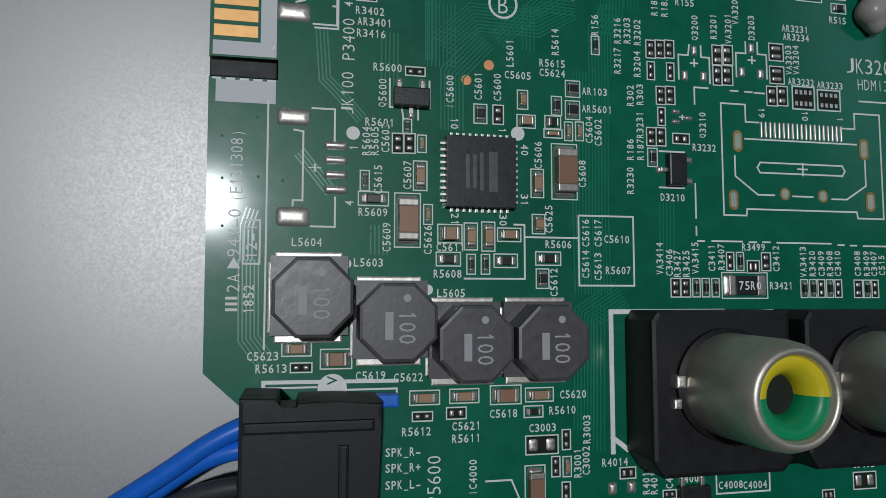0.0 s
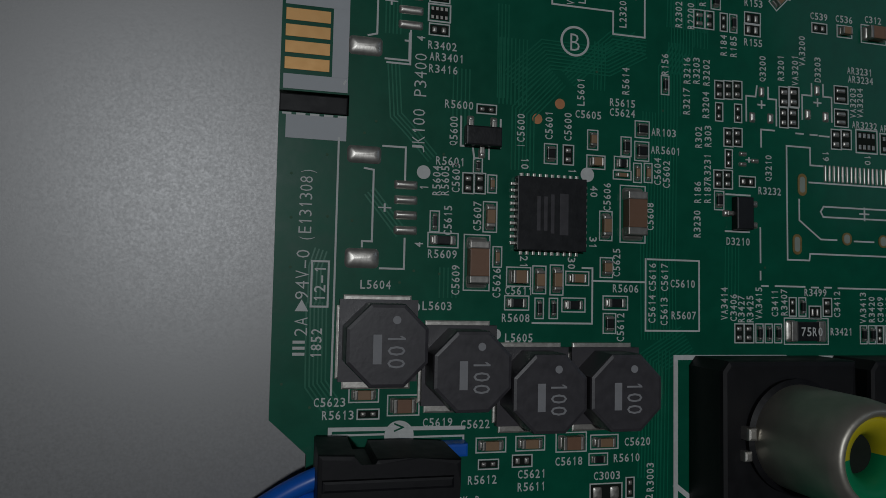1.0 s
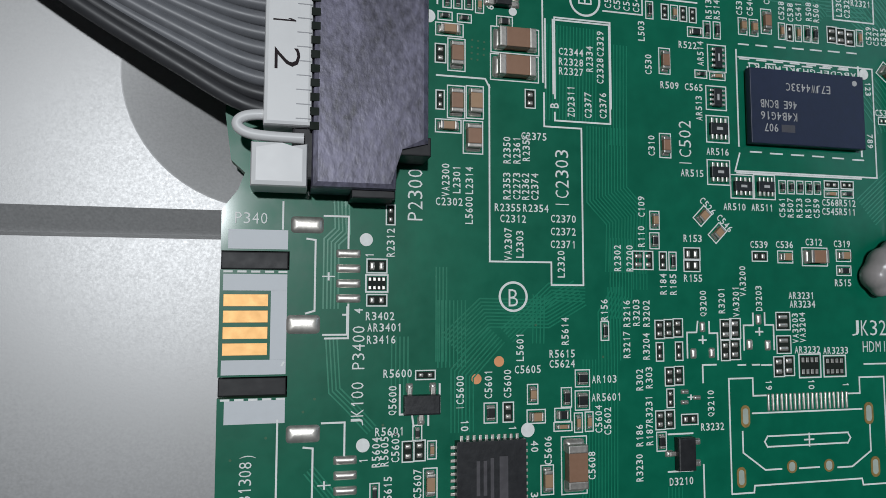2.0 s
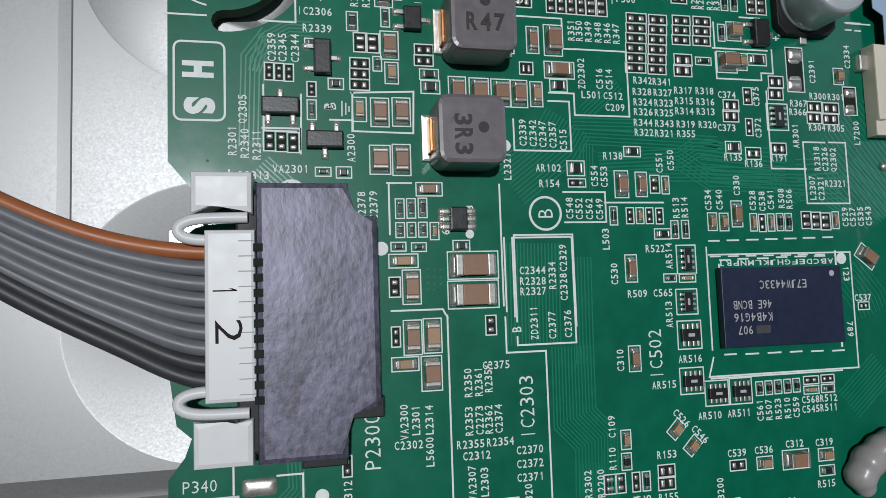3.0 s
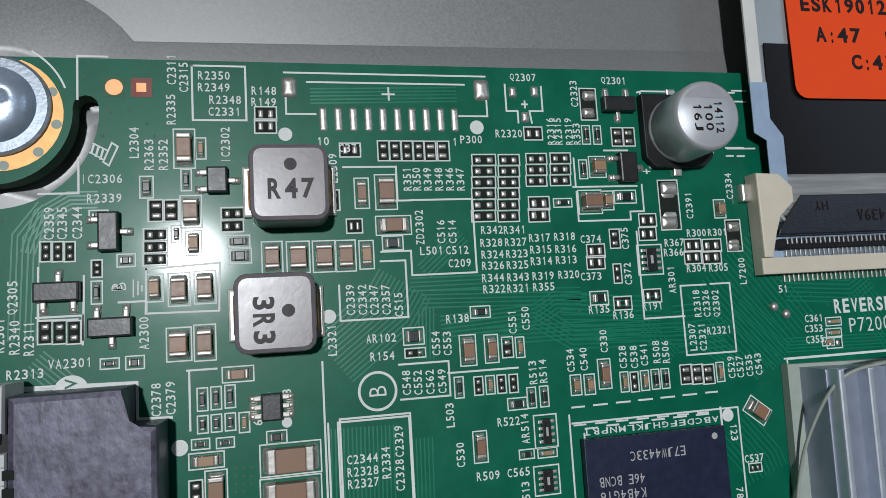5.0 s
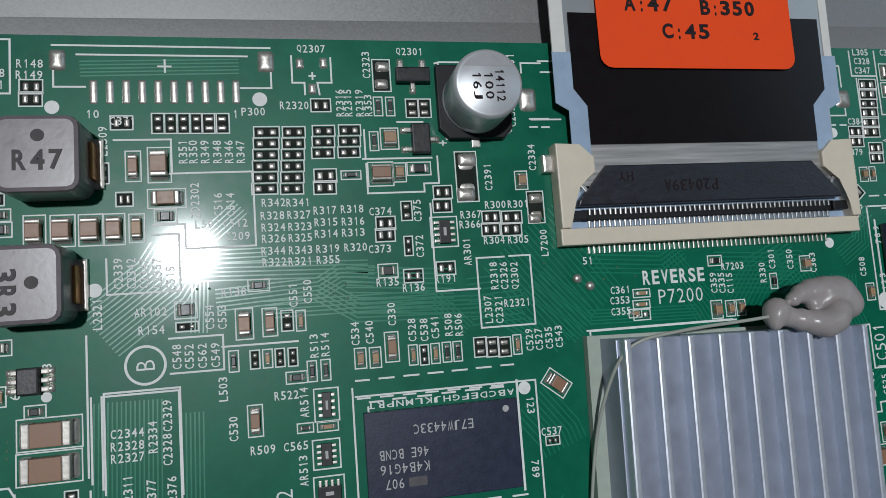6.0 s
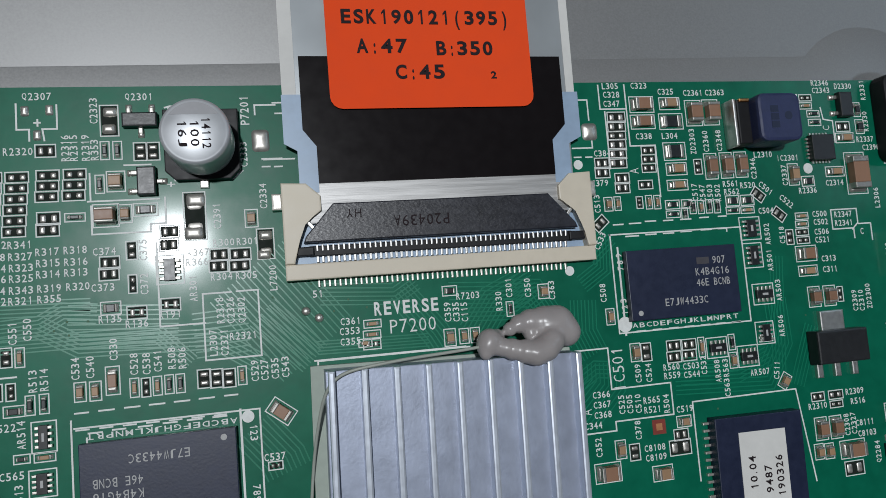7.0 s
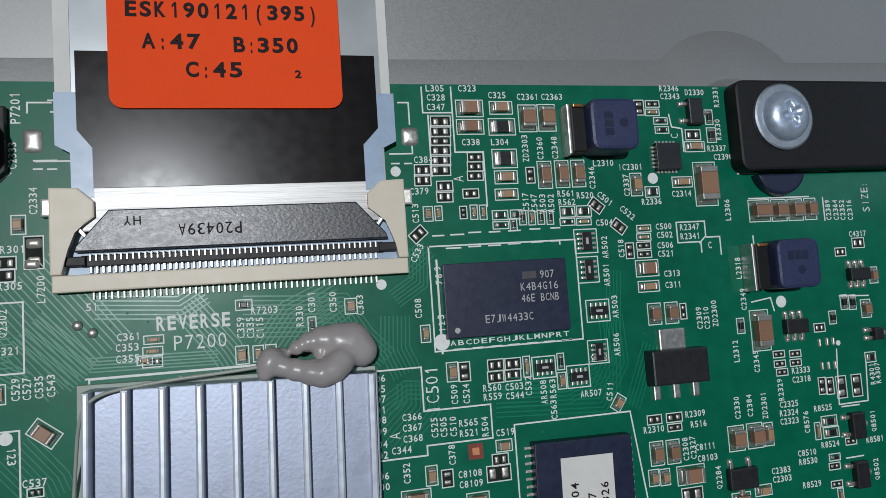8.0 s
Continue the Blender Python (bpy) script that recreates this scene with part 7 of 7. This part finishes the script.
text("Q8501", 136.85, -36.39, 90, parent=board)
text("Q8502", 136.55, -41.73, 90, parent=board)
text("R4301", 137.44, -31.15, 90, parent=board)
text("R4307", 138.24, -31.09, 90, parent=board)
silk((132.98, -27.94), (132.52, -34.11), (136.48, -34.06), (136.79, -29.67))
silk((132.86, -34.39), (135.18, -34.38))
silk((132.41, -37.67), (134.71, -37.74))
silk((132.69, -40.07), (135.01, -40.04))
silk((132.65, -43.17), (133.95, -43.15))
silk((134.18, -21.98), (138.17, -22.18))
silk((122.55, -21.9), (125.0, -21.57), (125.33, -23.04))
dot(133.3, -27.26, 0.3)
text("REVERSE", 64.28, -19.70, 0, height=1.3, bold=0.025, parent=board)
text("P7200", 64.79, -21.52, 0, height=1.3, parent=board)
chip("r", 68.69, -18.51, 1.0, 0.6, 0)
text("R7203", 70.50, -19.11, 0, parent=board)
text("C359", 68.32, -20.57, 90, parent=board)
text("C335", 69.17, -20.63, 90, parent=board)
text("C115", 70.02, -20.70, 90, parent=board)
chip("c", 68.36, -23.07, 1.1, 0.7, 90)
chip("c", 69.79, -23.06, 1.0, 0.6, 90)
chip("c", 70.92, -23.06, 1.0, 0.6, 90)
chip("r", 74.77, -20.79, 1.0, 0.4, 90)
chip("c", 78.49, -19.30, 1.0, 0.8, 90)
text("C363", 79.36, -19.25, 90, parent=board)
text("C301", 74.81, -18.67, 90, parent=board)
text("C350", 76.81, -18.80, 90, parent=board)
text("R330", 73.65, -19.92, 90, parent=board)
text("51", 55.90, -17.83, 0, parent=board)
silk((55.24, -24.07), (69.86, -24.07))
chip("b", 51.92, -28.34, 2.0, 1.2, -38)
chip("p", 51.13, -33.15, 0.7, 0.5, 0)
text("C537", 51.10, -32.35, 0, parent=board)
dot(48.95, -28.48, 0.55)
traces([(20.6, -35.7), (20.5, -41.8), (22.4, -43.8), (22.2, -48.8)], 14, 0.30)
traces([(17.3, -26.6), (17.1, -35.3)], 16, 0.32)
traces([(21.8, -45.8), (21.7, -50.8), (20.5, -52.7), (20.5, -56.6)], 8, 0.30)
traces([(11.0, -54.3), (15.1, -50.6), (18.2, -50.7)], 6, 0.30)
traces([(6.1, -55.1), (9.0, -52.4), (14.5, -52.5), (17.7, -50.7)], 9, 0.30)
traces([(23.7, -44.8), (23.6, -50.3)], 5, 0.34)
traces([(6.1, -51.4), (6.1, -56.9)], 8, 0.34)
traces([(48.6, -42.5), (52.7, -39.1)], 10, 0.36)
traces([(-3.2, -43.2), (-3.1, -45.7), (-4.0, -46.6), (-4.0, -52.0)], 5, 0.30)
traces([(5.2, -48.6), (5.2, -56.4)], 4, 0.30)
traces([(21.9, -27.9), (21.7, -37.2)], 6, 0.32)
traces([(15.3, -21.2), (20.0, -17.6), (21.2, -15.7)], 14, 0.36)
traces([(22.6, -17.0), (36.1, -17.4)], 5, 0.34)
traces([(24.0, -19.3), (32.1, -18.8), (33.9, -17.8), (36.6, -18.1)], 6, 0.34)
traces([(27.7, -20.3), (41.6, -20.3), (44.3, -23.1)], 5, 0.34)
traces([(50.8, -19.2), (55.2, -23.8)], 10, 0.36)
traces([(22.8, -17.8), (22.6, -21.7)], 5, 0.30)
traces([(22.8, -14.8), (26.1, -11.9)], 5, 0.34)
traces([(21.7, -15.8), (28.0, -15.8)], 4, 0.34)
traces([(14.4, -0.3), (26.4, -0.0)], 5, 0.30)
traces([(-5.8, -12.2), (-5.0, -9.5), (-3.2, -8.4), (-1.4, -8.4)], 5, 0.30)
traces([(-5.5, -19.9), (-3.8, -21.5), (-3.6, -22.2)], 6, 0.34)
traces([(32.0, -18.9), (35.2, -20.9), (46.4, -21.2), (50.4, -23.9)], 6, 0.36)
traces([(55.6, -22.9), (66.2, -23.1)], 5, 0.30)
traces([(49.6, -15.3), (55.6, -23.0)], 18, 0.50)
traces([(56.2, -17.9), (63.2, -18.4), (65.2, -17.2)], 6, 0.40)
traces([(63.7, -18.2), (67.0, -22.5), (67.9, -24.1)], 8, 0.40)
traces([(68.6, -19.6), (75.2, -20.0), (77.4, -18.6)], 10, 0.42)
traces([(70.9, -22.9), (73.1, -19.9), (77.4, -18.0)], 9, 0.42)
traces([(93.0, -28.9), (99.7, -29.3), (103.6, -27.9)], 8, 0.40)
traces([(92.3, -29.9), (103.3, -30.5), (105.6, -26.9), (105.4, -22.2)], 7, 0.45)
traces([(81.4, -32.3), (84.4, -29.4), (84.5, -27.2)], 10, 0.45)
traces([(82.7, -20.6), (82.5, -23.8), (83.5, -26.1)], 8, 0.40)
traces([(83.8, -16.2), (86.3, -14.1)], 6, 0.40)
traces([(82.8, -18.9), (85.2, -17.4), (85.4, -14.1)], 6, 0.36)
traces([(106.2, -17.5), (104.9, -30.4)], 5, 0.40)
traces([(109.7, -25.5), (107.0, -31.7)], 5, 0.42)
traces([(81.1, -29.1), (83.4, -27.7), (85.0, -27.9)], 5, 0.42)
traces([(74.5, -19.2), (77.4, -19.4), (79.3, -22.5), (81.4, -24.8)], 8, 0.40)
traces([(49.4, -29.6), (51.9, -32.7), (52.3, -33.8)], 10, 0.45)
traces([(19.6, -56.6), (19.4, -69.2), (19.5, -76.1)], 12, 0.30)
traces([(10.0, -54.3), (7.0, -57.5), (7.0, -62.3)], 7, 0.32)
traces([(22.2, -76.1), (19.0, -78.0), (18.8, -87.6)], 9, 0.30)
traces([(21.3, -50.2), (21.3, -52.9)], 6, 0.34)
traces([(-9.3, -73.5), (-9.2, -79.6), (-7.9, -81.4)], 6, 0.30)
traces([(-9.1, -69.5), (-9.5, -70.8), (-9.5, -73.5)], 4, 0.30)
traces([(-3.9, -54.4), (-3.6, -58.6), (-2.4, -59.8), (-0.6, -61.8)], 4, 0.30)
traces([(1.7, -54.4), (1.7, -59.2)], 5, 0.34)
traces([(26.7, -68.0), (26.6, -73.6)], 5, 0.34)
traces([(-5.5, -64.8), (-3.0, -67.9)], 4, 0.30)
traces([(13.9, -50.9), (13.8, -55.0)], 4, 0.34)
traces([(20.0, -77.1), (19.8, -89.5)], 4, 0.34)
traces([(0.9, -70.6), (0.9, -72.9)], 5, 0.34)
silk(*ring(18.60, -23.94, 1.44, 36), w=0.2, closed=True)
text("B", 18.60, -23.94, 90, height=1.33, parent=board)
silk((34.26, -27.20), (34.26, -36.62))
silk((34.50, -27.88), (50.00, -27.88), (50.00, -39.04), (33.83, -39.04))
silk((34.59, -26.59), (35.65, -26.59))
silk((36.53, -26.56), (37.71, -26.56))
silk((38.61, -26.53), (39.81, -26.53))
silk((40.66, -26.50), (41.88, -26.50))
silk((42.74, -26.47), (43.98, -26.47))
silk((44.85, -26.43), (46.10, -26.43))
silk((47.05, -26.40), (48.13, -26.40))
silk((35.47, -28.80), (35.47, -29.32))
silk((35.62, -28.40), (36.68, -28.40))
silk((37.57, -28.32), (38.58, -28.32))
silk((39.66, -28.31), (40.76, -28.31))
silk((41.73, -28.24), (42.83, -28.24))
silk((43.76, -28.21), (44.94, -28.21))
silk((45.94, -28.20), (47.07, -28.20))
text("ABCDEFGHJKLMNPRT", 41.69, -28.71, 180, height=0.5, length=12.6, parent=board)
silk((35.53, -37.11), (36.69, -37.11))
silk((37.74, -37.17), (39.04, -37.17))
silk((40.11, -37.18), (41.44, -37.18))
silk((42.52, -37.20), (43.74, -37.20))
silk((44.85, -37.26), (46.08, -37.26))
silk((47.20, -37.32), (48.46, -37.32))
text("123", 49.38, -29.97, -90, parent=board)
text("789", 49.35, -35.34, -90, parent=board)
silk((55.51, -24.13), (70.25, -24.13))
silk((55.51, -24.13), (55.51, -35.76))
text("9Z92S59Z", 55.59, -29.21, 90, parent=board)
text("L2309", 15.92, -6.23, 90, parent=board)
chip("p", 15.95, -8.81, 1.1, 0.4, 90)
chip("c", 60.05, -22.85, 0.8, 0.4, 0)
pad(51.51, -2.92, 1.61, 2.13)
text("P7201", 50.19, 0.03, 90, height=0.8, parent=board)
text("C2333", 49.89, -4.20, 90, parent=board)
silk((51.13, 0.54), (53.03, 0.54))
silk((51.13, 0.54), (51.13, -0.37))
silk((51.57, -4.69), (53.36, -4.69))
silk((51.55, -5.44), (52.22, -5.44))
silk((52.67, -5.47), (53.35, -5.47))
silk((-0.33, -4.12), (0.08, -4.42), (-0.54, -5.86), (-0.94, -5.57), w=0.13, closed=True)
silk((-1.55, -4.22), (-1.74, -4.89), w=0.16)
silk((-1.24, -4.44), (-1.43, -5.11), w=0.16)
silk((-0.93, -4.65), (-1.12, -5.33), w=0.16)
silk((-1.6, -4.17), (-0.57, -4.75), w=0.11)
silk((-1.83, -4.84), (-0.9, -5.42), w=0.11)
text("R2339", -0.87, -8.31, 0, parent=board)
text("C2359", -4.58, -10.1, 90, parent=board)
text("C2345", -3.72, -10.1, 90, parent=board)
text("C2344", -2.71, -10.1, 90, parent=board)
text("B", 0.06, -14.89, 90, height=1.0, parent=board)
silk((1.05, -14.47), (1.03, -15.68), w=0.1)
silk((1.37, -14.62), (1.35, -15.55), w=0.1)
silk((1.63, -14.91), (1.62, -15.29), w=0.1)
silk((0.03, -16.05), (1.92, -16.05), (1.91, -16.79))
silk((1.84, -13.7), (7.13, -13.42), (7.01, -17.04), (1.86, -16.97), (1.93, -13.71))
silk((-5.28, -13.3), (-5.27, -17.08), (-2.72, -17.12))
silk((-2.28, -14.01), (-2.35, -18.59))
traces([(34.28, -19.11), (43.33, -19.75)], 10, 0.42)
traces([(44.73, -20.8), (49.43, -20.55)], 9, 0.5)
traces([(-6.3, -18.37), (-6.08, -11.12), (-4.59, -9.07)], 6, 0.36)
via(60.43, -19.46, .2)
via(57.31, -19.58, .2)
via(58.72, -18.58, .2)
via(51.74, -17.84, .2)
via(55.33, -16.85, .2)
via(109.12, -24.28, .2)
via(96.87, -33.21, .2)
via(22.55, -18.31, .2)
via(23.48, -18.32, .2)
via(34.23, -18.63, .2)
via(33.17, -19.34, .2)
via(34.35, -19.82, .2)
via(35.91, -18.72, .2)
via(10.28, -27.15, .2)
via(7.91, -28.62, .18)
via(8.45, -28.67, .18)
via(9.01, -28.72, .18)
via(7.88, -29.25, .18)
via(8.43, -29.30, .18)
via(8.98, -29.35, .18)
via(7.86, -29.78, .18)
via(8.41, -29.84, .18)
via(8.96, -29.89, .18)
via(7.84, -30.32, .18)
via(8.39, -30.37, .18)
via(-11.41, -67.07, .2)
via(-8.69, -66.88, .2)
via(-6.81, -67.13, .2)
via(-11.33, -70.84, .2)
via(-11.49, -63.71, .2)
via(-8.86, -62.12, .2)
via(-5.16, -59.22, .2)
via(-6.04, -60.21, .2)
via(0.34, -61.48, .2)
via(-1.87, -70.87, .2)
via(0.18, -71.06, .2)
via(-2.99, -71.81, .2)
via(-11.68, -79.57, .2)
via(-9.56, -81.33, .2)
via(1.43, -87.81, .2)
via(30.05, -69.71, .2)
via(13.58, -53.47, .2)
via(19.87, -56.31, .2)
text("06", 80.88, -26.37, 0, parent=board)
text("05", 80.82, -27.38, 0, parent=board)
text("07", 80.82, -28.34, 0, parent=board)
text("01", 80.75, -29.35, 0, parent=board)
text("08", 80.75, -30.30, 0, parent=board)
text("09", 80.74, -31.36, 0, parent=board)
text("04", 80.72, -32.57, 0, parent=board)
text("02", 80.71, -33.57, 0, parent=board)
text("06", 80.69, -35.51, 0, parent=board)
text("00", 80.69, -36.50, 0, parent=board)
row_of_pads(15.31, -2.20, 26.16, -2.20, 10, 0.6, 2.0)
